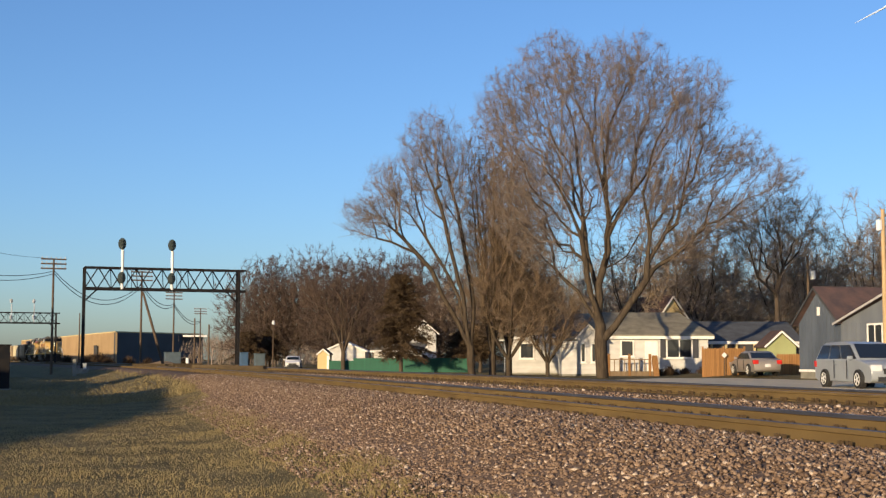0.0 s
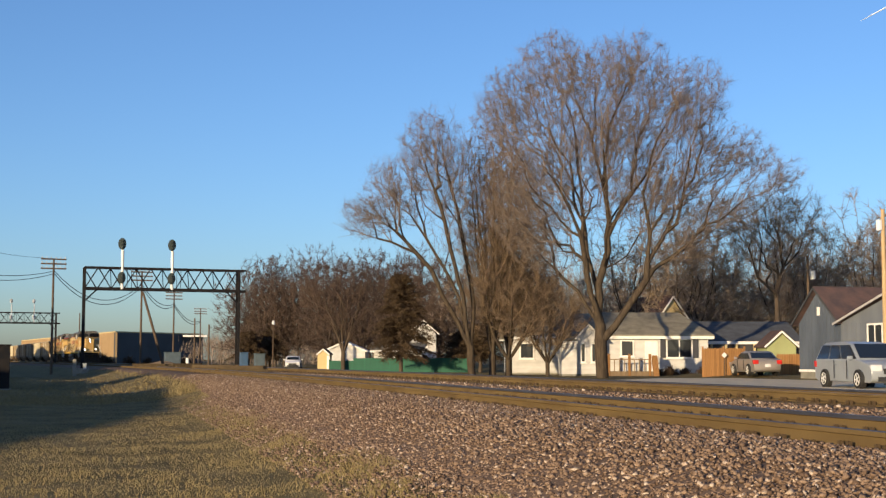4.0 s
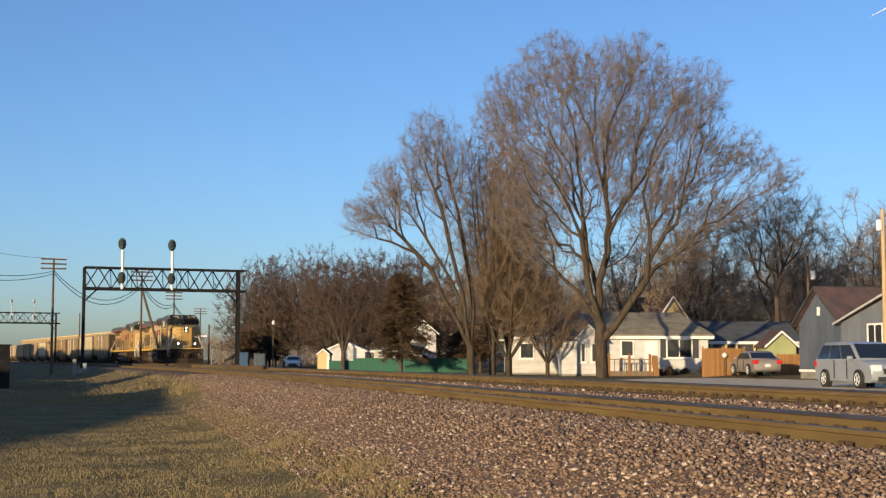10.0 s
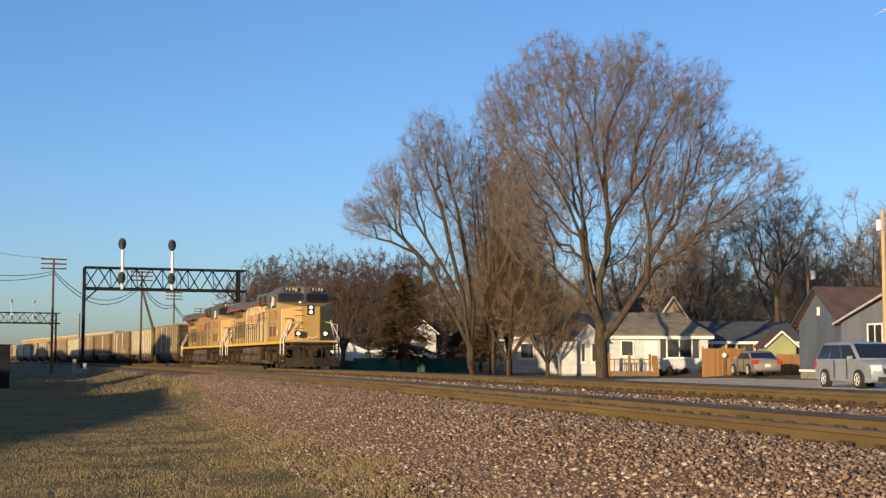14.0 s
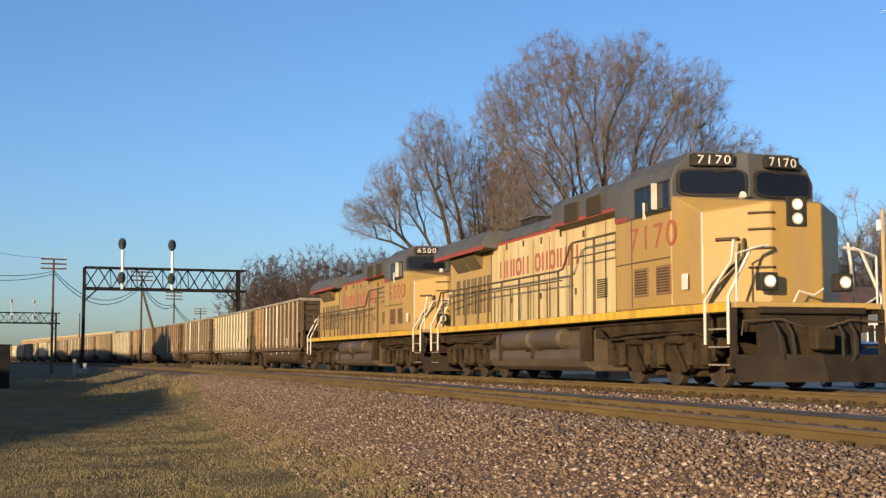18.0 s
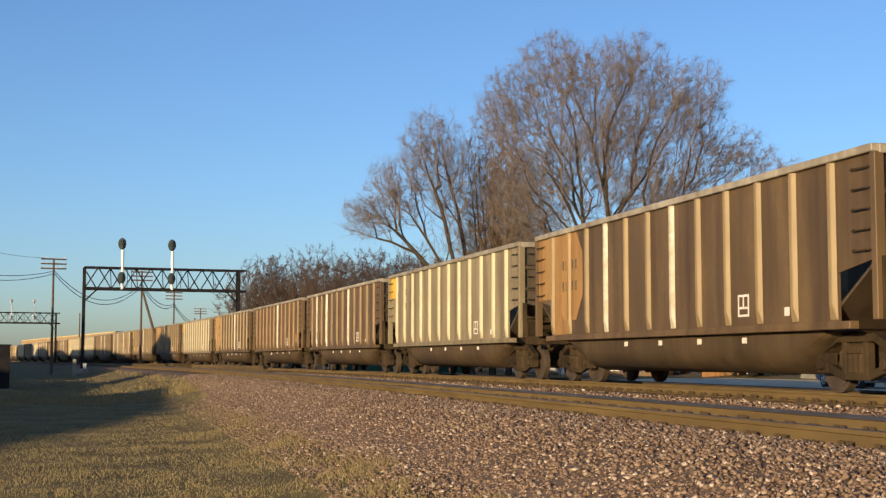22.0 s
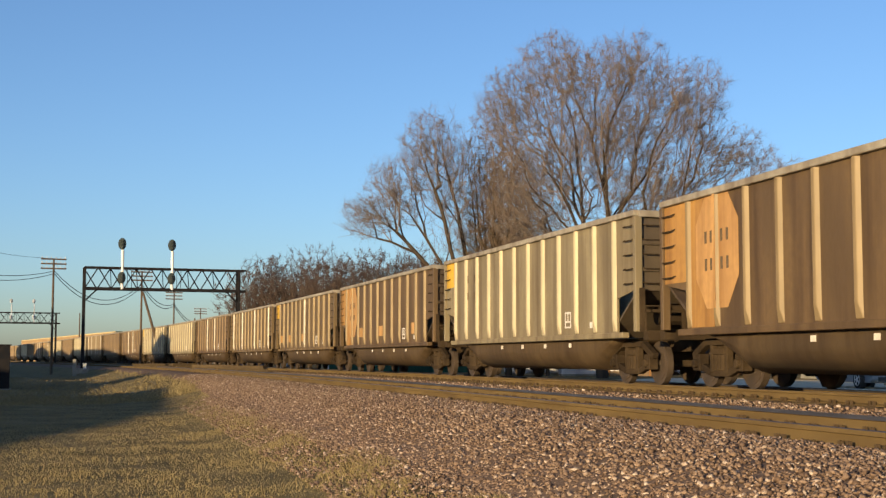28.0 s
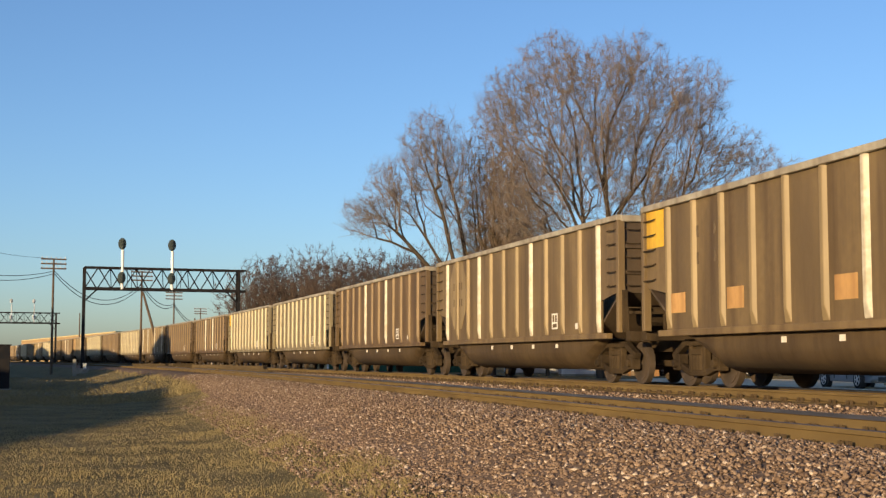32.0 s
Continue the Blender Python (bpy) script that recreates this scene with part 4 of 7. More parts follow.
    for form, w in (("pair", 0.5), ("pair", 0.5), ("bar", 0.13), ("ring", 0.5), ("pair", 0.5), ("gap", 0.42), ("ring", 0.46), ("pair", 0.46), ("ring", 0.46), ("bar", 0.13), ("pair", 0.46), ("bar", 0.13), ("pair", 0.46)):
        if form == "gap":
            y -= w
            continue
        sh, x0, x1 = Shape(), -hw - 0.008, -hw
        if form == "ring":
            c = 0.1
            out = [(y, z0 + c), (y, z1 - c), (y - c, z1), (y - w + c, z1), (y - w, z1 - c), (y - w, z0 + c), (y - w + c, z0), (y - c, z0)]
            my, mz = y - w / 2, (z0 + z1) / 2
            inn = [(my + (p - my) * (w / 2 - b) / (w / 2), mz + (q - mz) * ((z1 - z0) / 2 - b * 0.8) / ((z1 - z0) / 2)) for p, q in out]
            sh.add([(x0, *p) for p in out + inn] + [(x1, *p) for p in out + inn],
                   [(i, (i + 1) % 8, 8 + (i + 1) % 8, 8 + i) for i in range(8)] + [(16 + i, 16 + (i + 1) % 8, (i + 1) % 8, i) for i in range(8)] + [(8 + i, 8 + (i + 1) % 8, 24 + (i + 1) % 8, 24 + i) for i in range(8)])
        elif form == "pair":
            sh.box(x0, x1, y - b, y, z0, z1)
            P("red_stroke", Shape().box(x0, x1, y - w, y - w + b, z0, z1), faded_red, "plain faded red shape", par=hood)
        else:
            sh.box(x0, x1, y - w, y, z0, z1)
        P("red_stroke", sh, faded_red, "plain faded red shape", par=hood)
        y -= w + 0.115
    return lo


loco_a = locomotive("7170", "dusty yellow and grey freight locomotive with headlights lit", hood_yellow, True)
loco_b = locomotive("6500", "grimy yellow and grey trailing freight locomotive", grimy_yellow, False)
rolling = [(loco_a, -3.9 + 11.2), (loco_b, 18.5 + 11.2)]
made = {}
for k, kind_of in enumerate(ORDER):
    if kind_of in made:
        w = copy_thing(made[kind_of], Matrix())
    else:
        w = made[kind_of] = MODELS[kind_of]()
    rolling.append((w, 40.9 + W_L / 2 + W_L * k))
# ---- trees ----
bark = surface("bark", (0.085, 0.066, 0.046), (0.038, 0.030, 0.024), 3.0, (3, 3, 0.5), 0.95, fine_scale=25, bump=0.7, bump_scale=18)
bark_dark = surface("dark_bark", (0.105, 0.082, 0.062), (0.062, 0.048, 0.038), 3.0, (3, 3, 0.5), 0.95, fine_scale=25)
twig_mat = islands("twigs", (0.135, 0.108, 0.09), (0.29, 0.232, 0.188), 0.95)
twig_clump = islands("brown_twigs", (0.135, 0.098, 0.068), (0.285, 0.21, 0.14), 0.95)
# Light evened out in colour: paler for shaded woods, darker for the sunlit row.
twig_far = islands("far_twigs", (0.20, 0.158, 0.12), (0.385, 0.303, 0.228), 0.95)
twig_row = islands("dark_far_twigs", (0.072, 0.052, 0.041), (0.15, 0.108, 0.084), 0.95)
needle_mat = islands("brown_needles", (0.045, 0.032, 0.022), (0.12, 0.085, 0.05), 0.95)


def tubes(name, segs, material, sides, spikes=()):
    """One mesh of tapered three- to six-sided tubes from rows of (p, q, r0, r1)."""
    a = np.array([(*s[0], *s[1], s[2], s[3]) for s in segs], dtype=np.float64)
    p, q, r0, r1 = a[:, 0:3], a[:, 3:6], a[:, 6], a[:, 7]
    d = q - p
    d /= np.linalg.norm(d, axis=1)[:, None] + 1e-9
    ref = np.where(np.abs(d[:, 2:3]) < 0.9, np.array([[0.0, 0, 1]]), np.array([[1.0, 0, 0]]))
    u = np.cross(d, ref)
    u /= np.linalg.norm(u, axis=1)[:, None]
    w = np.cross(d, u)
    n, m = sides, len(segs)
    ang = 2 * np.pi * np.arange(n) / n
    ring = u[:, None, :] * np.cos(ang)[None, :, None] + w[:, None, :] * np.sin(ang)[None, :, None]
    verts = np.concatenate([p[:, None] + ring * r0[:, None, None], q[:, None] + ring * r1[:, None, None]], axis=1).reshape(-1, 3)
    base = (np.arange(m) * 2 * n)[:, None, None]
    i = np.arange(n)
    quad = np.stack([i, (i + 1) % n, n + (i + 1) % n, n + i], axis=1)[None]
    loops = (base + quad).reshape(-1)
    starts = np.arange(0, m * n * 4, 4)
    if spikes:                                  # the last twigs run to a point
        a = np.array([(*s[0], *s[1], s[2]) for s in spikes])
        p, q, r0 = a[:, 0:3], a[:, 3:6], a[:, 6:7]
        d = q - p
        d /= np.linalg.norm(d, axis=1)[:, None] + 1e-9
        u = np.cross(d, np.array([[0.31, 0.55, 0.77]]))
        u /= np.linalg.norm(u, axis=1)[:, None] + 1e-9
        w = np.cross(d, u)
        k, first = len(spikes), len(verts)
        tips = np.stack([p + u * r0, p - u * r0 * 0.5 + w * r0 * 0.87, p - u * r0 * 0.5 - w * r0 * 0.87, q], axis=1).reshape(-1, 3)
        tri = np.array([(0, 1, 3), (1, 2, 3), (2, 0, 3)])[None] + (first + np.arange(k) * 4)[:, None, None]
        starts = np.concatenate([starts, len(loops) + np.arange(0, k * 9, 3)])
        loops = np.concatenate([loops, tri.reshape(-1)])
        verts = np.concatenate([verts, tips])
    me = bpy.data.meshes.new(name)
    me.vertices.add(len(verts))
    me.vertices.foreach_set("co", verts.ravel())
    me.loops.add(len(loops))
    me.loops.foreach_set("vertex_index", loops.astype(np.int32))
    me.polygons.add(len(starts))
    me.polygons.foreach_set("loop_start", starts.astype(np.int32))
    me.update(calc_edges=True)
    me.shade_smooth()
    me.materials.append(material)
    return me


def blobs(*parts):
    """Crown shape: a union of ellipsoids (centre, radii)."""
    return [(np.array(c, float), np.array(r, float)) for c, r in parts]


def targets(shape, count, g, shell=0.45):
    """Points spread through the crown, more of them towards its outside, with an uneven outline."""
    out, sizes = [], np.array([np.prod(r) ** 0.85 for _, r in shape])
    sizes = sizes / sizes.sum()
    while len(out) < count:
        c, r = shape[g.choice(len(shape), p=sizes)]
        d = g.normal(0, 1, 3)
        d /= np.linalg.norm(d)
        lump = 1.0 + 0.22 * noise.noise(Vector(tuple(d * 2.1 + c * 0.3))) + 0.10 * noise.noise(Vector(tuple(d * 6.0 + c)))
        p = c + d * r * lump * (g.random() ** shell)
        if p[2] > 1.0:
            out.append(p)
    return np.array(out)


def grow(seed, stems, shape, count, sprays, twig=0.0075, spray=0.8, root=0.5, lift=0.1, power=0.43, seg=0.8, tip=0.0):
    """Main limbs, then every target point joined to the nearest limb; radii follow the number of twigs carried."""
    g = np.random.default_rng(seed)
    pos, par, way, run, fixed = [], [], [], [], []

    def node(p, parent):
        pos.append(np.array(p, float))
        par.append(parent)
        d = pos[-1] - pos[parent] if parent >= 0 else np.array((0, 0, 1.0))
        d = d / (np.linalg.norm(d) + 1e-9)
        way.append(d)
        run.append((run[parent] + float(np.linalg.norm(pos[-1] - pos[parent]))) if parent >= 0 else 0.0)
        return len(pos) - 1

    node((0, 0, 0), -1)
    for pts in stems:                        # each stem: points; its first is joined to the nearest node so far
        base = np.array(pts[0], float)
        j = int(np.argmin([np.linalg.norm(p - base) for p in pos]))
        for q in pts[1:]:
            q = np.array(q, float)
            start = pos[j]
            n = max(1, int(np.linalg.norm(q - start) / 0.8))
            for i in range(1, n + 1):
                j = node(start + (q - start) * i / n + g.normal(0, 0.05, 3) * (i < n), j)
    goals = targets(shape, count, g)
    first = pos[min(len(pos) - 1, 4)]
    goals = goals[np.argsort(np.linalg.norm(goals - first, axis=1) + g.normal(0, 0.8, len(goals)))]
    room = len(pos) + count * 8
    P, R = np.zeros((room, 3)), np.full(room, 1e9)
    filled = 0
    ends = []
    for t in goals:
        while filled < len(pos):
            P[filled], R[filled] = pos[filled], run[filled]
            filled += 1
        d = t - P[:filled]
        dist = np.sqrt((d * d).sum(1))
        cost = dist + root * R[:filled] + np.where(d[:, 2] < -0.2 * dist, 0.8 * dist, 0.0)
        cost[:3] += 50
        j = int(np.argmin(cost))
        start, w0, length = pos[j], way[j], float(dist[j])
        bend_at = start + w0 * length * 0.33 + np.array((0, 0, lift * length * 0.4))
        n = max(1, min(7, int(length / seg + 0.5)))
        for i in range(1, n + 1):
            f = i / n
            q = start * (1 - f) ** 2 + bend_at * 2 * f * (1 - f) + t * f * f
            j = node(q + g.normal(0, 0.03, 3) * (i < n), j)
        ends.append(j)
    load = np.zeros(len(pos))
    load[ends] = 1.0
    for i in range(len(pos) - 1, 0, -1):
        load[par[i]] += load[i]
    rad = twig * 1.25 * np.maximum(load, 1.0) ** power
    thick, thin, spikes = [], [], []
    for i in range(1, len(pos)):
        k = par[i]
        r0 = min(rad[k], rad[i] * 1.35)
        (thick if rad[i] > 0.04 else thin).append((pos[k], pos[i] + (way[i] * rad[i] * 0.5 if rad[i] > 0.04 else 0.0), r0, rad[i]))
    for j in ends:
        for _ in range(sprays):
            up_way = way[j] * 0.7 + g.normal(0, 0.70, 3) + np.array((0, 0, 0.1))
            up_way /= np.linalg.norm(up_way)
            back = pos[par[j]] + (pos[j] - pos[par[j]]) * g.random()
            spikes.append((back, back + up_way * spray * (0.5 + 0.8 * g.random()), tip or twig, 0))
    return thick, thin, spikes


def tree(label, m, seed, stems, shape, count, sprays, bark_mat, twig_material, name="tree", group="", trunk_sides=8, **k):
    thick, thin, spikes = grow(seed, stems, shape, count, sprays, **k)
    t = thing(name, m, label, "tree", group)
    ob = new("trunk", tubes("trunk", thick, bark_mat, trunk_sides))
    ob.parent = t
    ob = new("crown", tubes("crown", thin, twig_material, 3, spikes))
    ob.parent = t
    tagged(ob, "bare brown twigs")
    return t


# the great shade tree by the house
AS_SEEN = -13.43          # turn of the tree plans: their x runs along the street front
tree("tall bare shade tree with a forked pale trunk and rounded crown", pose(27.15, 73.7, YARD - 0.1, 0, 0, AS_SEEN), 11,
     [((0.0, 0.0, 0.0), (-0.1, 0.0, 2.2)),
      ((-0.1, 0.0, 2.2), (-0.2, 0.0, 5.5), (0.4, 0.2, 7.5), (0.5, 0.3, 9.2), (0.2, 0.5, 11.5), (0.5, 0.5, 14.8), (1.6, 0.4, 17.4)),
      ((-0.1, 0.0, 2.2), (0.7, -0.3, 3.1), (1.7, -0.6, 4.6), (2.5, -0.8, 5.8), (2.7, -1.0, 8.5), (2.3, -1.0, 10.8), (3.1, -1.2, 13.8), (4.5, -1.2, 16.4)),
      ((2.7, -1.0, 8.5), (3.4, -1.2, 9.6), (5.4, -1.5, 10.5), (7.8, -1.5, 11.2), (10.2, -1.3, 11.9)),
      ((0.4, 0.1, 6.6), (1.6, 0.8, 7.3), (2.4, 1.4, 8.6), (4.1, 2.0, 10.0), (5.1, 2.4, 12.5), (6.8, 2.8, 14.3)),
      ((0.5, 0.3, 8.2), (1.3, 0.4, 10.2), (3.0, 0.0, 12.5), (5.0, -0.4, 13.5), (7.4, -0.8, 14.3)),
      ((-0.2, 0.0, 3.1), (-0.9, -0.6, 5.9), (-1.3, -1.2, 8.2), (-2.1, -1.8, 10.0), (-3.5, -2.5, 12.1), (-5.3, -3.0, 14.1)),
      ((-0.2, 0.0, 4.9), (-0.8, 0.8, 7.5), (-1.0, 1.6, 10.5), (-1.2, 2.2, 13.8), (-1.4, 2.6, 15.8), (-2.6, 3.0, 19.1)),
      ((-0.3, 0.0, 3.2), (-1.3, 1.0, 5.2), (-2.6, 1.8, 6.6), (-4.1, 2.2, 7.9)),
      ((0.3, 0.5, 11.2), (-0.5, 0.0, 14.1), (-0.3, -0.4, 17.1), (-0.8, -0.6, 19.1)),
      ((-1.0, 1.6, 10.5), (-2.5, 2.8, 14.1), (-4.5, 3.6, 16.8), (-6.1, 4.0, 17.8)),
      ((-0.2, 0.0, 6.2), (0.2, -1.8, 8.8), (-0.2, -3.2, 12.1), (-0.5, -4.0, 15.4)),
      ((0.5, 0.3, 8.8), (1.8, 2.6, 11.2), (2.8, 4.0, 14.1), (2.8, 4.4, 17.1))],
     blobs(((0.4, 0, 14.2), (6.6, 5.8, 4.9)), ((-2.6, 0.6, 18.7), (2.6, 3.4, 2.1)), ((1.6, 0.2, 18.6), (2.6, 3.4, 2.1)), ((5.1, -0.6, 16.4), (2.7, 3.2, 2.5)), ((7.6, 0.4, 13.3), (2.7, 3.0, 1.9)),
           ((9.9, -1.2, 11.9), (1.9, 2.0, 1.4)), ((-5.5, 0.6, 16.3), (2.0, 3.0, 2.6)), ((-4.4, 0.4, 11.0), (2.8, 3.4, 3.2)), ((4.0, 0, 11.0), (3.4, 3.2, 2.0)), ((5.0, 0.4, 8.2), (2.4, 2.4, 1.7)), ((7.4, 0, 9.8), (2.4, 2.4, 1.4)), ((-3.6, 0.8, 8.4), (2.4, 2.6, 2.0))),
     8600, 13, bark, twig_mat, power=0.485, twig=0.0036, tip=0.0056, spray=0.52, root=0.47, seg=0.8)
# the leaning tree and the upright clump beside it
tree("bare tree with long limbs leaning out over the yard", pose(21.8, 83.2, YARD - 0.1, 0, 0, AS_SEEN), 5,
     [((0.0, 0.0, 0.0), (-0.1, 0.0, 1.9)),
      ((-0.1, 0.0, 1.9), (-1.4, 0.0, 4.4), (-2.6, 0.0, 6.9), (-3.6, 0.0, 8.0), (-5.2, -0.2, 8.7), (-7.0, -0.2, 9.2), (-8.7, -0.2, 9.0)),
      ((-0.1, 0.0, 1.9), (-0.8, 0.5, 5.0), (-1.8, 0.8, 7.1), (-3.0, 1.0, 9.1), (-4.0, 1.2, 10.6), (-5.6, 1.2, 12.0)),
      ((-0.1, 0.0, 1.9), (-0.6, -0.6, 5.3), (-1.1, -0.9, 7.1), (-1.6, -1.2, 9.1), (-2.4, -1.4, 11.9), (-3.4, -1.5, 14.4), (-5.0, -1.5, 15.3)),
      ((-0.1, 0.0, 1.9), (0.1, 0.3, 4.6), (-0.4, 0.6, 7.9), (-0.9, 0.9, 10.8), (-1.7, 1.1, 13.7), (-2.1, 1.2, 17.0)),
      ((-3.6, 0.0, 8.0), (-5.4, -0.8, 9.7), (-7.2, -1.2, 10.8)),
      ((-3.0, 1.0, 9.1), (-3.7, 1.8, 11.9), (-3.7, 2.2, 14.8))],
     blobs(((-3.0, 0, 14.8), (1.9, 2.4, 2.8)), ((-4.9, 0, 12.0), (2.4, 2.6, 2.5)), ((-7.0, 0, 10.3), (1.9, 2.2, 1.5)), ((-1.4, 0, 12.4), (1.6, 2.2, 5.0))), 1900, 10, bark, twig_mat, power=0.49, twig=0.0048, tip=0.0055, spray=0.6, root=0.45)
for label, x, y, sd, top, wide in (("tall bare tree with many upright stems", 23.6, 84.8, 7, 18.6, 2.9), ("tall slender bare tree with upright stems", 25.2, 86.5, 9, 16.4, 3.2)):
    tree(label, pose(x, y, YARD - 0.1), sd,
         [((0, 0, 0), (0.0, 0, 1.4))] + [((0, 0, 1.4), (0.5 * math.cos(i * 0.9), 0.5 * math.sin(i * 0.9), 4.0 + 0.3 * (i % 3)), (1.3 * math.cos(i * 0.9), 1.3 * math.sin(i * 0.9), top * 0.6), (1.9 * math.cos(i * 0.9), 1.9 * math.sin(i * 0.9), top - 1.5 - 1.2 * (i % 3))) for i in range(7)],
         blobs(((0.1, 0, top * 0.64), (wide, wide, top * 0.34)), ((0.3, 0, top * 0.40), (wide * 1.05, wide, top * 0.22))), 2500, 12, bark, twig_clump, lift=0.4, power=0.485, twig=0.0044, tip=0.0068, spray=0.55, root=0.5)
# low spreading yard trees
small = tree("low spreading bare tree in a front yard", pose(27.0, 83.6, YARD), 21,
             [((0, 0, 0), (0.0, 0, 0.8))] + [((0, 0, 0.8), (0.9 * math.cos(i * 1.05), 0.9 * math.sin(i * 1.05), 2.0), (1.6 * math.cos(i * 1.05), 1.6 * math.sin(i * 1.05), 3.6)) for i in range(6)],
             blobs(((0, 0, 3.9), (2.9, 2.9, 2.2))), 560, 13, bark, twig_clump, spray=0.6, group="small bare yard trees")
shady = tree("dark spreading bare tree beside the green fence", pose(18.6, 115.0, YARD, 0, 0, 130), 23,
             [((0, 0, 0), (0.0, 0, 1.6))] + [((0, 0, 1.6), (0.9 * math.cos(i * 1.05), 0.9 * math.sin(i * 1.05), 3.8), (1.9 * math.cos(i * 1.05), 1.9 * math.sin(i * 1.05), 7.0)) for i in range(6)],
             blobs(((0, 0, 6.6), (4.0, 4.0, 3.6))), 700, 12, bark_dark, twig_row, twig=0.009, spray=0.7, group="dark bare yard trees")
copy_thing(shady, pose(30.0, 99.5, YARD, 0, 0, 60) @ Matrix.Scale(0.95, 4))
copy_thing(small, pose(24.64, 84.59, YARD, 0, 0, 200) @ Matrix.Scale(1.25, 4))
# the crooked oak behind the car port
tree("crooked dark oak with a forked trunk", pose(47.6, 91.4, YARD), 31,
     [((0, 0, 0), (0.1, 0, 3.0), (-0.1, 0, 6.0)), ((-0.1, 0, 6.0), (-1.6, 0, 7.2), (-2.2, 0.2, 9.4), (-3.2, 0.2, 10.6)), ((-0.1, 0, 6.0), (0.5, 0, 8.0), (0.1, 0, 10.5), (0.4, 0, 13)), ((0.5, 0, 8.0), (1.8, 0, 9.2), (2.6, 0, 11.2)), ((-1.6, 0, 7.2), (-1.2, 0, 9.6), (-1.6, 0.2, 12.2))],
     blobs(((-0.5, 0, 11.2), (4.6, 4.0, 3.6))), 700, 12, bark_dark, twig_far, power=0.46)
# woods behind: three models, copied
woods = []
for i, (h, rad, sd) in enumerate(((15.0, 5.4, 41), (13.5, 5.0, 42), (16.5, 5.8, 43))):
    woods.append(tree("bare brown woodland tree", pose(0, 0, -60), sd,
                      [((0, 0, 0), (0.0, 0, h * 0.2))] + [((0, 0, h * 0.2), (1.6 * math.cos(k * 1.26), 1.6 * math.sin(k * 1.26), h * 0.45), (2.4 * math.cos(k * 1.26), 2.4 * math.sin(k * 1.26), h * 0.75)) for k in range(5)],
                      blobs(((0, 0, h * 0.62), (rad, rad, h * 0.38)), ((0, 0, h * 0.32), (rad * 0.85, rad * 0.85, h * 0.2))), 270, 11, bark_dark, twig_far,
                      group="bare trees of the woods", trunk_sides=5, twig=0.011, tip=0.021, spray=0.95, seg=1.4, power=0.42))
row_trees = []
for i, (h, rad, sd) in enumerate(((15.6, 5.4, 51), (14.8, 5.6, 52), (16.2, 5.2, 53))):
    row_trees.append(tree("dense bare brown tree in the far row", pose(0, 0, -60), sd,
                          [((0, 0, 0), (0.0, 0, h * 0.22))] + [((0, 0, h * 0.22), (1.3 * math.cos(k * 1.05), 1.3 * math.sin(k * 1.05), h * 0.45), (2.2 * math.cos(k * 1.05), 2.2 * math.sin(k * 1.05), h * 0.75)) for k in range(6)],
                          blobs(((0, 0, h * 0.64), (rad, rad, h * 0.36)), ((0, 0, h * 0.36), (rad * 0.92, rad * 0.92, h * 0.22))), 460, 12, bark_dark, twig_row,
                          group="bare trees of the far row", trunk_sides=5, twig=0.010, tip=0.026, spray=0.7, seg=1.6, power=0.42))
spots = []
rng = random.Random(77)
for i in range(13):                                    # the row along the line
    f = i / 12
    spots.append((15.0 + 25 * f + rng.uniform(-1.0, 1.0), 188 - 18 * f + rng.uniform(-6, 6), (0.98 if i else 0.8) + 0.12 * rng.random()))
for i in range(8):
    spots.append((18.5 + 3.4 * i + rng.uniform(-1.0, 1.0), 172 - 3.5 * i + rng.uniform(-4, 4), 0.8 + 0.12 * rng.random()))
for i in range(4):
    spots.append((21.5 + 3.6 * i + rng.uniform(-0.8, 0.8), 150 - 4 * i + rng.uniform(-3, 3), 0.56 + 0.12 * rng.random()))
row_count = len(spots)
for i in range(20):                                    # behind the houses
    spots.append((34 + 2.7 * i + rng.uniform(-1.2, 1.2), 128 + rng.uniform(-8, 9), 0.70 + 0.10 * rng.random() + 0.019 * i))
for i in range(12):                                    # behind the blue house
    spots.append((47 + 2.7 * i + rng.uniform(-1, 1), 104 - 1.0 * i + rng.uniform(-4, 5), 0.80 + 0.12 * rng.random() + 0.018 * i))
spots += [(38.5, 98.0, 0.95), (42.0, 97.0, 1.02), (45.0, 100.0, 1.02)]          # between the houses
for i in (0, 1, 5, 6, 7, 8, 9):                         # low growth behind the roofs
    spots.append((38 + 1.7 * i, 103 + rng.uniform(-4, 4), 0.42 + 0.14 * rng.random()))
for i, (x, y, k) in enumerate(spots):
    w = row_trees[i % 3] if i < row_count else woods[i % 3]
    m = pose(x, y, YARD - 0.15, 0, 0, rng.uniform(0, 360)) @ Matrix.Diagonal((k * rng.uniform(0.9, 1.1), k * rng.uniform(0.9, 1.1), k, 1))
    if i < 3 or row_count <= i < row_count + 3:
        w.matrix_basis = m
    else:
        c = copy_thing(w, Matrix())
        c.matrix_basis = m

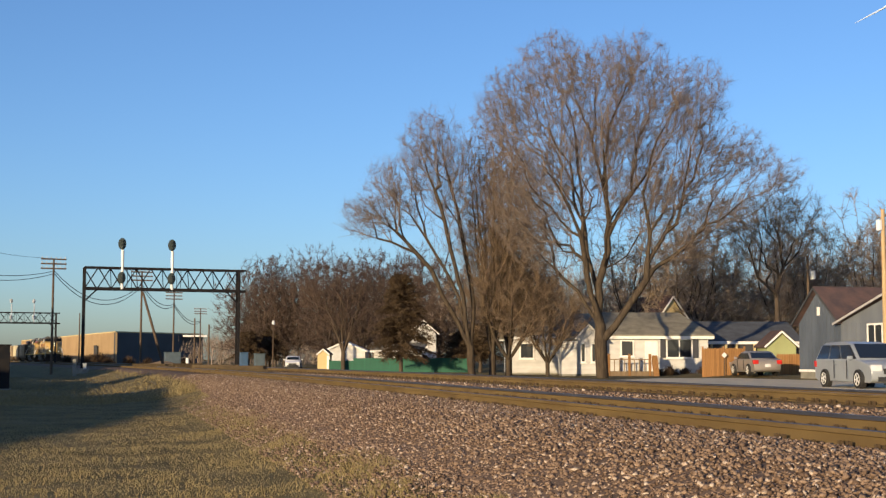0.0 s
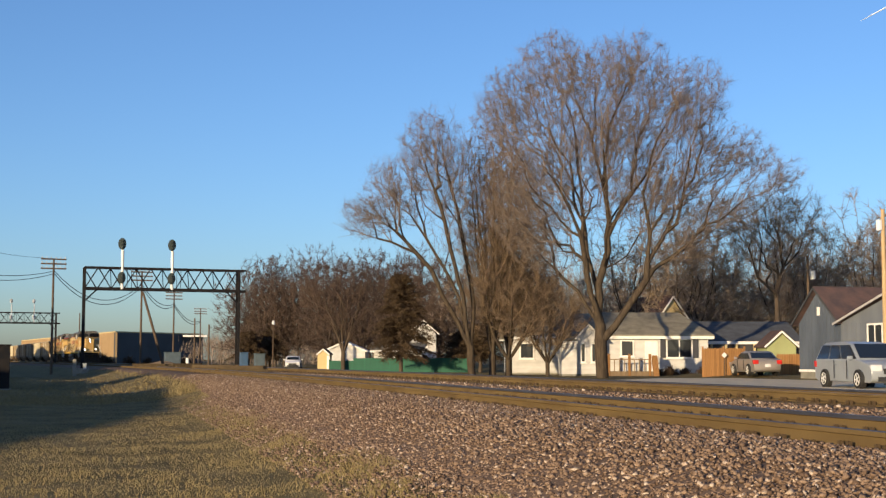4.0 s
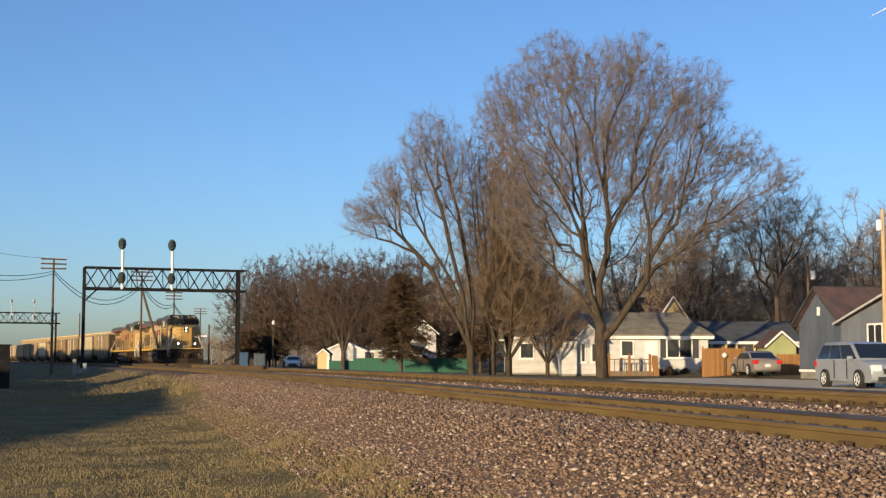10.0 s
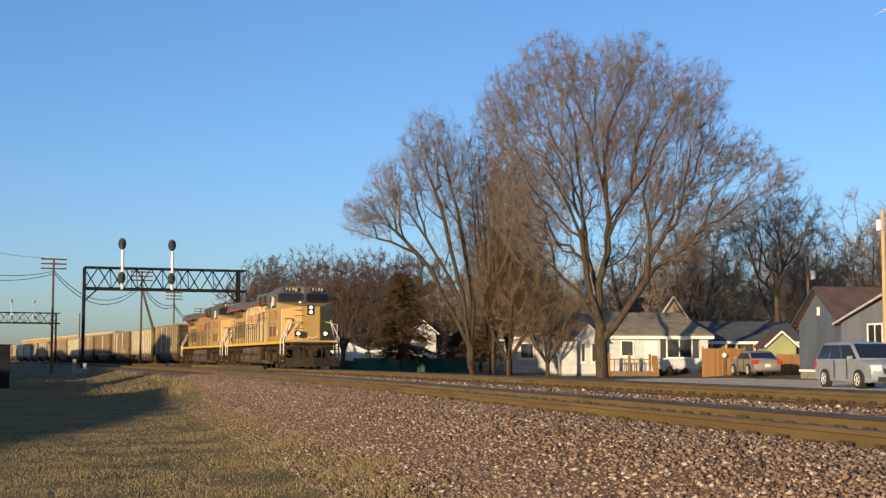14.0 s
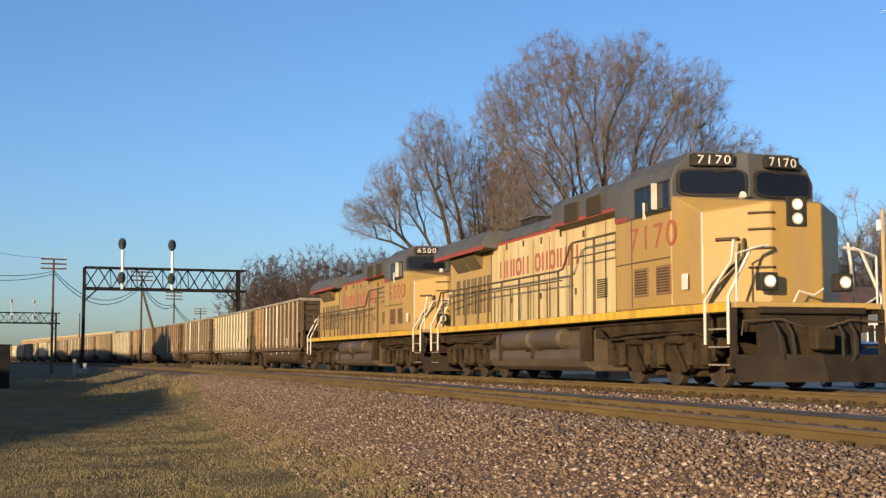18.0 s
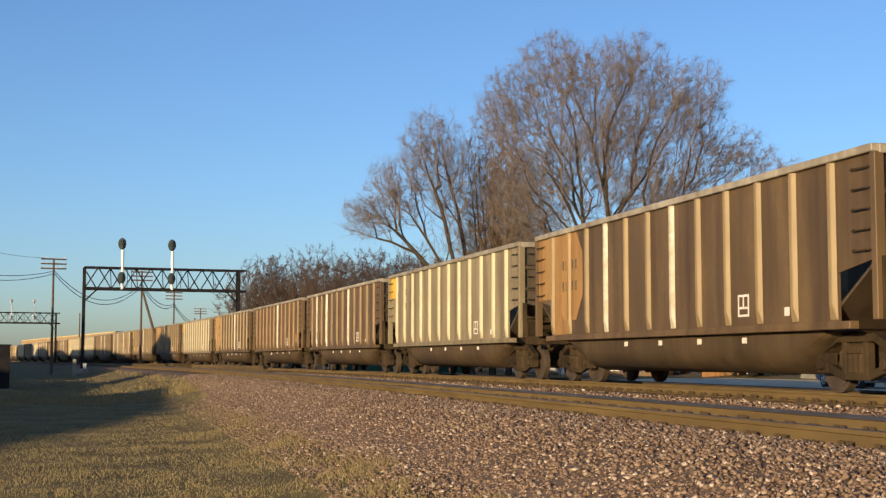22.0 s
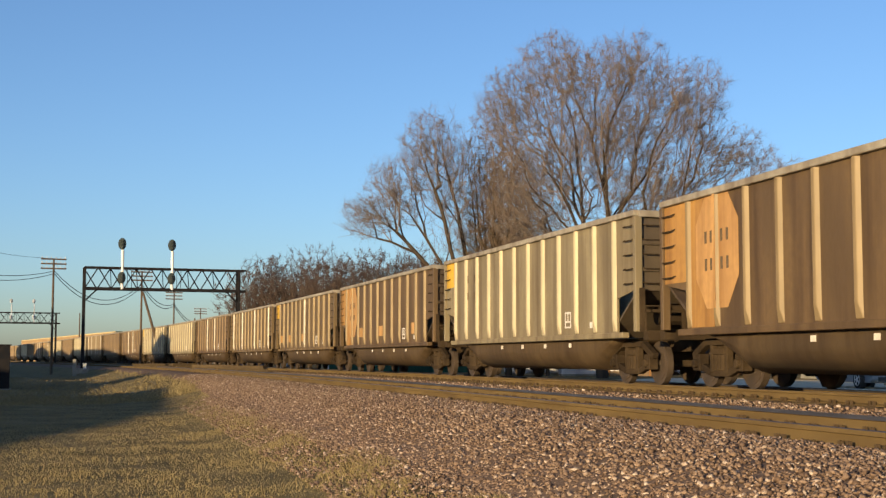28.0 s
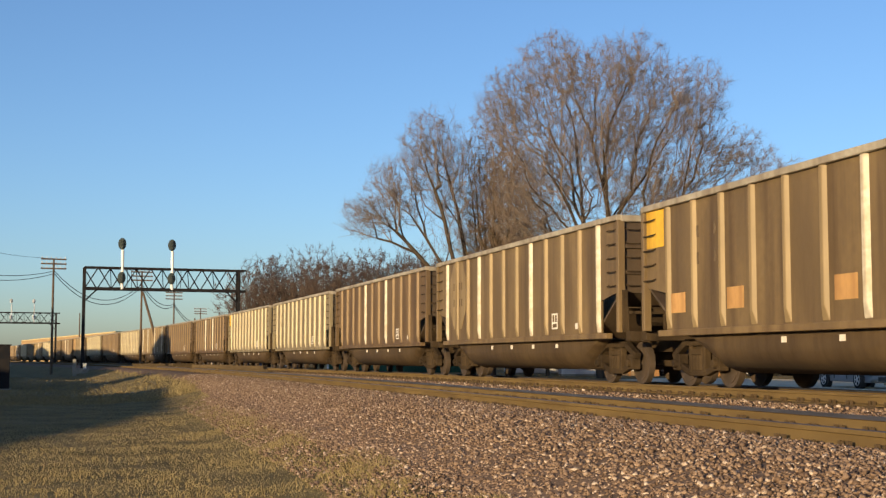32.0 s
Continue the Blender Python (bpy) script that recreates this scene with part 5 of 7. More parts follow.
# the dark conifer: drooping whorls of needle sprays
def conifer(m, h, width, seed, label):
    r2 = random.Random(seed)
    t = thing("conifer", m, label, "tree")
    part("trunk", Shape().tube((0, 0, 0), (0.1, 0, h * 0.95), 0.17, 0.03, 8), bark_dark, t)
    segs = []
    z = 1.3
    while z < h:
        f = 1 - (z - 1.0) / h
        for k in range(7):
            a, ln = r2.uniform(0, 6.28), width * (f ** 0.75) * r2.uniform(0.55, 1.15)
            p = Vector((0.05, 0, z))
            d = Vector((math.cos(a), math.sin(a), 0.15))
            for s in range(5):
                q = p + d * ln / 5
                segs.append((p, q, 0.02, 0.012))
                for _ in range(12 + 4 * s):
                    o = p + (q - p) * r2.random()
                    e = o + Vector((r2.gauss(0, 0.24), r2.gauss(0, 0.24), r2.gauss(-0.12, 0.18)))
                    segs.append((o, e, 0.022, 0.006))
                p, d = q, d + Vector((0, 0, -0.13))
        z += 0.26
    ob = new("crown", tubes("crown", segs, needle_mat, 3))
    ob.parent = t
    tagged(ob, "dark brown-green needle sprays")


conifer(pose(21.8, 105.8, YARD), 7.9, 3.3, 3, "dark winter-browned conifer before the green fence")
conifer(pose(14.2, 157.0, YARD), 4.2, 2.6, 4, "low dark evergreen shrub by the signal bridge")
conifer(pose(17.0, 160.0, YARD), 4.6, 2.8, 6, "low dark evergreen shrub by the signal bridge")
conifer(pose(29.06, 108.21, YARD), 4.0, 2.6, 8, "low dark evergreen shrub behind the yards")
conifer(pose(28.44, 112.47, YARD), 3.4, 2.4, 9, "low dark evergreen shrub behind the yards")


def distant_woods(seed, count):
    """A low band of bare woodland along the horizon."""
    g = np.random.default_rng(seed)
    f = g.random(count)
    x, y = 16 + 150 * f + g.normal(0, 3, count), 250 - 95 * f + g.normal(0, 9, count)
    crown = np.interp(x, (40, 62), (6.0, 13.5)) + 2.2 * np.sin(x * 0.31) + 1.2 * np.sin(x * 0.83 + 1)
    z = crown * g.random(count) ** 0.6
    d = g.normal(0, 0.5, (count, 3)) + np.array((0, 0, 0.8))
    ln = 0.8 + 1.3 * g.random(count)
    rows = [((a, b, c), (a + e[0] * k, b + e[1] * k, c + e[2] * k), 0.06) for a, b, c, e, k in zip(x, y, z, d, ln)]
    stems = [((a, b, 0.0), (a + 0.3, b, h), 0.12, 0.05) for a, b, h in zip(x[:260], y[:260], crown[:260])]
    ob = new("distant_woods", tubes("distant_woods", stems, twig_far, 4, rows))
    tagged(ob, "low band of bare brown woods on the horizon", "woods", kind="stuff")


distant_woods(61, 32000)
# ---- signal bridges and pole line ----
iron = surface("dark_iron", (0.014, 0.015, 0.018), (0.026, 0.023, 0.022), 3.0, rough=0.85)
wood_pole = surface("pole_wood", (0.13, 0.095, 0.065), (0.085, 0.065, 0.05), 2.0, (4, 4, 0.3), 0.9)
wire_mat = surface("cable_black", (0.03, 0.03, 0.035), (0.045, 0.04, 0.04), 4.0, rough=0.7)
silver_mat = surface("mast_silver", (0.80, 0.80, 0.78), (0.7, 0.7, 0.68), 2.0, rough=0.5)
signal_black = surface("signal_hood", (0.02, 0.035, 0.035), (0.03, 0.04, 0.04), 3.0, rough=0.6)
concrete = surface("concrete", (0.27, 0.26, 0.22), (0.19, 0.185, 0.16), 2.0, rough=0.9, bump=0.3)
case_mat = surface("aluminium_case", (0.42, 0.46, 0.50), (0.34, 0.37, 0.4), 1.5, rough=0.5)


def signal_head(parent, x, y, z, k=1.0, skin=None):
    pts = [(0.34 * k * math.sin(a), 0.5 * k * math.cos(a)) for a in (2 * math.pi * i / 18 for i in range(18))]
    b = part("signal_head", Shape().prism("y", [(x + u, z + w) for u, w in pts], y - 0.14, y + 0.14), skin or signal_black, parent, "dark oval signal target", bevel=0.02)
    for dz in (0.26 * k, 0.0, -0.26 * k):
        part("lens_hood", Shape().tube((x, y - 0.4, z + dz), (x, y - 0.12, z + dz), 0.10 * k, 0.12 * k, 10), skin or signal_black, b)


def signal_bridge(label, a, b, base, top, low, heads, bays, right_post=True, small=1.0, skin=None):
    """Lattice beam from a to b (x, y), two planes 1 m apart, on lattice posts."""
    br = thing("signal_bridge", Matrix(), label, "signal bridge", group="signal bridges over the line")
    a, b = Vector((*a, 0)), Vector((*b, 0))
    d = (b - a).normalized()
    side = Vector((-d.y, d.x, 0)) * 0.5
    P = lambda o, z: (o.x, o.y, z)
    for sgn in (-1, 1):
        o = side * sgn
        part("top_chord", Shape().bar(P(a + o, top), P(b + o + d * 0.6, top), 0.16), iron, br)
        part("bottom_chord", Shape().bar(P(a + o, low), P(b + o + d * 0.6, low), 0.18, 0.2), iron, br)
        for i in range(bays):
            p, q, mid = a + (b - a) * i / bays, a + (b - a) * (i + 1) / bays, a + (b - a) * (i + 0.5) / bays
            z0, z1 = (low, top) if sgn < 0 else (top, low)
            part("diagonal", Shape().bar(P(p + o, z0), P(mid + o, z1), 0.09), iron, br)
            part("diagonal", Shape().bar(P(mid + o, z1), P(q + o, z0), 0.09), iron, br)
    for i in range(bays + 1):
        p = a + (b - a) * i / bays
        part("cross_tie", Shape().bar(P(p - side, low), P(p + side, low), 0.08).bar(P(p - side, top), P(p + side, top), 0.08).bar(P(p - side, low), P(p + side, top), 0.06), iron, br)
    part("walkway", Shape().bar(P(a, low + 0.12), P(b, low + 0.12), 0.7, 0.05), iron, br)
    for p, inward in ((a, d), (b, -d)) if right_post else ((b, -d),):
        post = part("post", Shape().bar(P(p - side, base), P(p - side, top), 0.2).bar(P(p + side, base), P(p + side, top), 0.2), iron, br)
        n = 9
        for i in range(n):
            z0, z1 = base + (low - base) * i / n, base + (low - base) * (i + 1) / n
            s = side if i % 2 else -side
            part("lacing", Shape().bar(P(p - s, z0), P(p + s, z1), 0.07), iron, post)
        part("knee_brace", Shape().bar(P(p, low - 1.1), P(p + inward * 1.1, low), 0.12), iron, br)
        part("footing", Shape().box(p.x - 0.5, p.x + 0.5, p.y - 0.8, p.y + 0.8, 0.0, base + 0.12), concrete, br)
    for f, tall in heads:
        p = a + (b - a) * f
        part("mast", Shape().tube(P(p - side, low), P(p - side, tall - 0.5), 0.13 * small, n=10), skin or silver_mat, br, "bright silver mast", smooth=True)
        signal_head(br, p.x, p.y - 0.62, tall, small, skin)
        signal_head(br, p.x, p.y - 0.72, low + 0.95, small, skin)
        part("ladder", Shape().bar(P(p + side * 0.3 + d * 0.5, low), P(p + side * 0.3 + d * 0.5, low + 1.9), 0.04).bar(P(p + side * 0.3 + d * 0.85, low), P(p + side * 0.3 + d * 0.85, low + 1.9), 0.04), iron, br)
    return br


signal_bridge("dark iron lattice signal bridge with two silver masts", (-3.3, 117.0), (9.75, 118.4), 0.6, 9.25, 7.45, ((0.235, 11.3), (0.555, 11.3)), 6)
signal_bridge("distant dark iron lattice signal bridge", (-28.5, 228.3), (-10.9, 231.0), 0.7, 9.1, 7.4, ((0.32, 11.0), (0.60, 11.0), (0.8, 11.0)), 7, False, 0.72, case_mat)


def utility_pole(x, y, base, h, label, arms=(), arm=1.05, group="poles of the wire line", turn=10.0, material=None):
    p = thing("utility_pole", pose(x, y, base, 0, 0, turn), label, "pole", group)
    part("shaft", Shape().tube((0, 0, 0), (0, 0, h), 0.12, 0.08, 10), material or wood_pole, p, smooth=True)
    for z in arms:
        c = part("crossarm", Shape().box(-arm, arm, -0.06, 0.06, z - 0.06, z + 0.06), wood_pole, p, bevel=0.01)
        for k in range(6):
            u = -arm + 0.1 + (2 * arm - 0.2) * k / 5
            part("insulator", Shape().tube((u, 0, z + 0.06), (u, 0, z + 0.2), 0.035, 0.05, 6), case_mat, c)
    return p


utility_pole(-5.85, 117.6, 0.2, 9.8, "weathered wire-line pole with three crossarms", (9.75, 9.35, 8.95))
utility_pole(1.65, 132.2, 0.3, 9.7, "weathered wire-line pole with three crossarms", (9.6, 9.2, 8.8))
utility_pole(6.1, 170.2, 0.4, 9.5, "weathered wire-line pole with three crossarms", (9.4, 9.0, 8.6))
utility_pole(12.2, 221.2, 0.4, 9.4, "weathered wire-line pole with three crossarms", (9.3, 8.9, 8.5))
utility_pole(-6.3, 205.0, 0.3, 8.0, "plain distant wooden pole")
utility_pole(8.3, 162.5, 0.4, 6.0, "short leaning wooden pole stub", turn=0)
utility_pole(9.35, 152.0, 0.4, 5.0, "short wooden pole stub", turn=0)
brace = thing("brace_pole", Matrix(), "leaning push-brace pole of the wire line", "pole")
part("shaft", Shape().tube((1.75, 132.2, 8.0), (4.0, 132.0, 0.3), 0.11, 0.15, 8), wood_pole, brace)


def sagging(p, q, dip, r=0.018, n=12):
    p, q = Vector(p), Vector(q)
    return Shape().pipe([tuple(p + (q - p) * i / n - Vector((0, 0, 4 * dip * (i / n) * (1 - i / n)))) for i in range(n + 1)], r, 5)


wires = [((-16, 104.0, 9.3), (-5.85, 117.6, 8.7), 1.2), ((-5.85, 117.6, 8.8), (1.65, 132.2, 8.5), 2.2), ((1.65, 132.2, 8.5), (6.1, 170.2, 8.2), 1.1), ((6.1, 170.2, 8.2), (12.2, 221.2, 7.6), 1.2)]
for i, (p, q, dip) in enumerate(wires):
    for k in (0.0, 0.22):
        thing("overhead_cable", Matrix(), "dark sagging cable strung between poles", "cable", group="cables of the wire line",
              shape=sagging((p[0], p[1], p[2] + k), (q[0], q[1], q[2] + k), dip - k * 0.8, 0.026 + 0.006 * i), material=wire_mat)
thing("overhead_cable", Matrix(), "thin dark wire strung between poles", "cable", group="cables of the wire line", shape=sagging((-16, 104, 11.2), (-5.85, 117.6, 10.0), 0.5, 0.014), material=wire_mat)


def cabinet(x, y, z, w, d, h, m, label, name="relay_cabinet"):
    c = thing(name, pose(x, y, z, 0, 0, 6), label, "cabinet")
    part("body", Shape().box(-w / 2, w / 2, -d / 2, d / 2, 0.08, h), m, c, bevel=0.02)
    part("plinth", Shape().box(-w / 2 - 0.08, w / 2 + 0.08, -d / 2 - 0.08, d / 2 + 0.08, -0.3, 0.08), concrete, c)
    part("door", Shape().box(-w * 0.42, w * 0.42, -d / 2 - 0.02, -d / 2, 0.18, h - 0.12), m, c, bevel=0.008)
    part("roof_lip", Shape().box(-w / 2 - 0.05, w / 2 + 0.05, -d / 2 - 0.08, d / 2 + 0.05, h, h + 0.05), m, c)
    return c


blue_grey = surface("blue_grey_case", (0.09, 0.125, 0.15), (0.07, 0.095, 0.115), 2.0, rough=0.6)
blue_box = surface("blue_plastic", (0.06, 0.12, 0.22), (0.05, 0.10, 0.18), 2.0, rough=0.5)
cabinet(5.4, 153.0, 0.75, 1.7, 1.2, 1.5, blue_grey, "blue-grey steel relay cabinet by the track")
cabinet(-3.0, 113.4, 0.6, 0.26, 0.26, 0.5, case_mat, "pale aluminium signal case at the bridge foot")
cabinet(11.0, 126.0, 0.4, 0.7, 0.7, 1.7, blue_box, "tall blue cabinet near the tracks", "blue_cabinet")
cabinet(12.4, 125.6, 0.4, 0.9, 0.8, 1.6, blue_grey, "pale blue steel cabinet near the tracks", "blue_cabinet")
cabinet(-9.4, 68.6, 0.0, 8.0, 3.0, 2.15, iron, "dark low equipment hut beside the line", "equipment_hut")
thing("marker_post", pose(7.05, 152.5, 0.5), "short white marker post beside the track", "post", shape=Shape().tube((0, 0, 0), (0, 0, 1.15), 0.2, 0.18, 10), material=silver_mat)
thing("concrete_post", pose(-3.65, 108.8, 0.1), "weathered concrete post beside the line", "post", shape=Shape().box(-0.14, 0.14, -0.14, 0.14, 0, 1.4), material=concrete, bevel=0.03)
lamp = thing("street_lamp", pose(16.35, 150.3, YARD), "thin street lamp with a pale head", "street lamp")
part("pole", Shape().tube((0, 0, 0), (0, 0, 5.1), 0.07, 0.05, 8), wood_pole, lamp)
part("lamp_head", Shape().tube((0, -0.1, 5.0), (0, -0.2, 5.35), 0.2, 0.12, 10), silver_mat, lamp, "pale lamp head")
# heap of earth between the rails and the pole line
heap = Shape()
for i in range(9):
    for j in range(17):
        a, f = 2 * math.pi * j / 16, i / 8
        heap.v.append((2.6 * f * math.cos(a) * (1 + 0.1 * math.sin(3 * a)), 1.4 * f * math.sin(a), 0.62 * (1 - f ** 1.6) + 0.05 * math.sin(5 * a + i)))
for i in range(8):
    for j in range(16):
        heap.f.append((i * 17 + j, i * 17 + j + 1, i * 17 + 18 + j, i * 17 + 17 + j))
thing("earth_mound", pose(4.0, 140.0, 0.66), "low mound of dry earth beside the track", "mound", shape=heap, material=surface("dry_earth", (0.30, 0.22, 0.14), (0.22, 0.16, 0.1), 2.0, rough=0.95, bump=0.5), smooth=True)

# stacks of old ties left beside the track
def tie_stack(x, y, z, turn, rows, label):
    t = thing("tie_stack", pose(x, y, z, 0, 0, turn), label, "railway ties", group="stacks of old ties")
    for k, n in enumerate(rows):
        for i in range(n):
            part("old_tie", Shape().box(-1.25, 1.25, -0.11, 0.11, 0, 0.18).turn(pose(random.uniform(-0.25, 0.25), (i - n / 2) * 0.27, k * 0.185, 0, 0, random.uniform(-4, 4))), tie_mat, t, bevel=0.01)


tie_stack(2.24, 105.77, 0.8, -4, (4, 3), "stack of dark weathered ties on the ballast")
tie_stack(5.13, 112.83, 0.8, 19, (4, 3), "stack of dark weathered ties on the ballast")
tie_stack(5.58, 84.55, 0.8, -5, (4, 3), "stack of dark weathered ties on the ballast")
tie_stack(6.21, 73.41, 0.8, 3, (4, 3), "stack of dark weathered ties on the ballast")
# ---- houses and yards ----
white_wall = surface("white_siding", (0.58, 0.575, 0.56), (0.42, 0.42, 0.41), 1.0, (1, 1, 3), 0.7)
cream_wall = surface("cream_siding", (0.60, 0.48, 0.25), (0.5, 0.40, 0.21), 1.0, rough=0.8)
green_wall2 = surface("pale_green_wall", (0.33, 0.36, 0.18), (0.26, 0.28, 0.14), 1.0, rough=0.8)
shingle = surface("grey_shingle", (0.26, 0.24, 0.19), (0.155, 0.145, 0.12), 1.6, rough=0.95, fine_scale=14, bump=0.4)
shingle_red = surface("brown_shingle", (0.135, 0.088, 0.078), (0.072, 0.058, 0.064), 1.2, rough=0.9, fine_scale=14, bump=0.4)
shingle_blue = surface("slate_shingle", (0.11, 0.12, 0.135), (0.075, 0.08, 0.09), 1.4, rough=0.95, fine_scale=14)
# Tree shade on the gable goes into its darker tone; the wing's is paler.
blue_wall = surface("blue_grey_siding", (0.11, 0.132, 0.168), (0.07, 0.087, 0.115), 0.8, (1, 1, 0.3), 0.8)
wing_wall = surface("grey_siding", (0.17, 0.19, 0.215), (0.125, 0.14, 0.165), 0.8, (1, 1, 0.3), 0.8)
trim_white = surface("white_trim", (0.82, 0.80, 0.76), (0.74, 0.72, 0.68), 3.0, rough=0.6)
plank = surface("cedar_plank", (0.31, 0.165, 0.065), (0.21, 0.11, 0.045), 2.0, (5, 5, 0.4), 0.85, vary=0.18)
plank_grey = surface("weathered_plank", (0.24, 0.175, 0.11), (0.15, 0.11, 0.072), 2.0, (5, 5, 0.4), 0.9, vary=0.15)
green_paint = surface("green_board", (0.010, 0.095, 0.055), (0.008, 0.07, 0.042), 1.5, (1, 1, 0.4), 0.75, vary=0.08)
shutter_mat = surface("black_shutter", (0.03, 0.032, 0.04), (0.04, 0.04, 0.05), 4.0, rough=0.6)
pane_mat = glass("window_glass", (0.03, 0.035, 0.04), 0.04)
tan_wall = surface("tan_block_wall", (0.40, 0.28, 0.15), (0.32, 0.22, 0.12), 0.25, rough=0.9, fine_scale=3)
# Dark tone paints in the shade of the warehouse end wall; also trim.
slate_wall = surface("dark_shade_grey", (0.055, 0.057, 0.062), (0.04, 0.042, 0.048), 0.3, rough=0.7)
grey_trim = surface("grey_trim", (0.45, 0.44, 0.43), (0.38, 0.37, 0.36), 3.0, rough=0.7)
bush_mat = islands("bush_twigs", (0.05, 0.035, 0.025), (0.13, 0.09, 0.06), 0.95)


def window(parent, x, z, w, h, y=-0.04, shutters=False, split=1):
    f = part("window", Shape().box(x - w / 2 - 0.09, x + w / 2 + 0.09, y - 0.03, y + 0.05, z - 0.09, z).box(x - w / 2 - 0.09, x + w / 2 + 0.09, y - 0.03, y + 0.05, z + h, z + h + 0.09)
             .box(x - w / 2 - 0.09, x - w / 2, y - 0.03, y + 0.05, z, z + h).box(x + w / 2, x + w / 2 + 0.09, y - 0.03, y + 0.05, z, z + h), trim_white, parent, "white window frame")
    for i in range(split):
        a, b = x - w / 2 + w * i / split, x - w / 2 + w * (i + 1) / split
        part("pane", Shape().box(a + 0.02, b - 0.02, y + 0.0, y + 0.03, z, z + h), pane_mat, f)
        if i:
            part("mullion", Shape().box(a - 0.03, a + 0.03, y - 0.03, y + 0.05, z, z + h), trim_white, f)
    part("sill", Shape().box(x - w / 2 - 0.14, x + w / 2 + 0.14, y - 0.1, y + 0.05, z - 0.14, z - 0.09), trim_white, f)
    if shutters:
        for e in (x - w / 2 - 0.3, x + w / 2 + 0.3):
            part("shutter", Shape().box(e - 0.18, e + 0.18, y - 0.04, y + 0.03, z - 0.06, z + h + 0.06), shutter_mat, parent, "black louvred shutter", bevel=0.01)


def house(label, m, w, d, eave, ridge, wall, roof_mat, style="hip", over=0.35, base=0.0, group="", name="house", trim=None, hip=None):
    """Front at y = 0 facing -y, w wide, d deep. hip: ridge along x; side: gables at the x ends; front: gable to the front."""
    h = thing(name, m, label, "house" if name == "house" else name.replace("_", " "), group)
    t = 0.16
    part("foundation", Shape().box(0.03, w - 0.03, 0.03, d - 0.03, -0.4, base + 0.12), concrete, h)
    for nm, box in (("front_wall", (0, w, 0, t)), ("rear_wall", (0, w, d - t, d)), ("side_wall", (0, t, t, d - t)), ("side_wall", (w - t, w, t, d - t))):
        part(nm, Shape().box(*box, base + 0.12, eave), wall, h)
    x0, x1, y0, y1, r = -over, w + over, -over, d + over, 0.12
    if style == "hip":
        a = hip or min(d, w) / 2
        v = [(x0, y0, eave), (x1, y0, eave), (x1, y1, eave), (x0, y1, eave), (x0 + a, d / 2, ridge), (x1 - a, d / 2, ridge)]
        faces = (("roof", (0, 1, 5, 4)), ("roof", (2, 3, 4, 5)), ("roof", (1, 2, 5)), ("roof", (3, 0, 4)))
    elif style == "side":
        v = [(x0, y0, eave - 0.1), (x1, y0, eave - 0.1), (x1, y1, eave - 0.1), (x0, y1, eave - 0.1), (x0, d / 2, ridge), (x1, d / 2, ridge)]
        faces = (("roof", (0, 1, 5, 4)), ("roof", (2, 3, 4, 5)))
        for e in (0.0, w - t):
            part("gable", Shape().prism("x", [(0.02, eave), (d - 0.02, eave), (d / 2, ridge - 0.06)], e, e + t), wall, h)
    else:
        v = [(x0, y0, eave - 0.1), (x1, y0, eave - 0.1), (x1, y1, eave - 0.1), (x0, y1, eave - 0.1), (w / 2, y0, ridge), (w / 2, y1, ridge)]
        faces = (("roof", (0, 4, 5, 3)), ("roof", (1, 2, 5, 4)))
        for e in (0.0, d - t):
            part("gable", Shape().prism("y", [(0.02, eave), (w - 0.02, eave), (w / 2, ridge - 0.06)], e, e + t), wall, h)
        for e in (-1, 1):
            xe = x0 if e < 0 else x1
            part("rake_board", Shape().bar((xe, y0 - 0.02, eave - 0.08), (w / 2, y0 - 0.02, ridge + 0.02), 0.05, 0.11), trim or trim_white, h)
    for nm, f in faces:
        k = len(f)
        part(nm, Shape().add([v[i] for i in f] + [(v[i][0], v[i][1], v[i][2] + r) for i in f], [tuple(range(k))[::-1], tuple(range(k, 2 * k))] + [(i, (i + 1) % k, k + (i + 1) % k, k + i) for i in range(k)]), roof_mat, h)
    if style != "front":
        for yy in (y0, y1):
            part("fascia", Shape().box(x0, x1, yy - 0.03, yy + 0.03, eave - 0.16, eave + 0.03), trim_white, h, "white fascia board")
    if style == "hip":
        part("soffit", Shape().box(x0, x1, y0, y1, eave - 0.03, eave - 0.005), trim_white, h)
    return h


FACE = -13.43          # fronts that face the tracks' near side
white_house = house("small white house with a grey hip roof and black shutters", pose(30.35, 85.35, YARD, 0, 0, FACE), 8.15, 7.2, 2.62, 4.25, white_wall, shingle, hip=1.7)
window(white_house, 6.2, 1.25, 1.6, 1.15, shutters=True, split=2)
window(white_house, 2.7, 1.35, 0.75, 0.95)
part("door", Shape().box(3.9, 4.75, -0.06, 0.0, 0.3, 2.3), trim_white, white_house, "white front door", bevel=0.01)
entry = house("narrow white gabled entry porch lit by low sun", pose(29.25, 84.65, YARD, 0, 0, FACE), 1.85, 1.6, 2.38, 3.36, white_wall, shingle, "front", 0.12, name="entry_porch")
for x in (0.55, 1.25):
    window(entry, x, 0.95, 0.22, 1.15)
second = house("white bungalow seen through bare branches", pose(27.2, 93.3, YARD, 0, 0, FACE), 7.5, 7.0, 2.7, 4.4, white_wall, shingle, "side")
window(second, 1.3, 1.2, 0.9, 1.0)
annex = house("narrow white lean-to beside the entry porch", pose(28.2, 84.3, YARD, 0, 0, FACE), 1.0, 2.4, 2.25, 2.6, white_wall, shingle, "side", 0.06, name="lean_to")
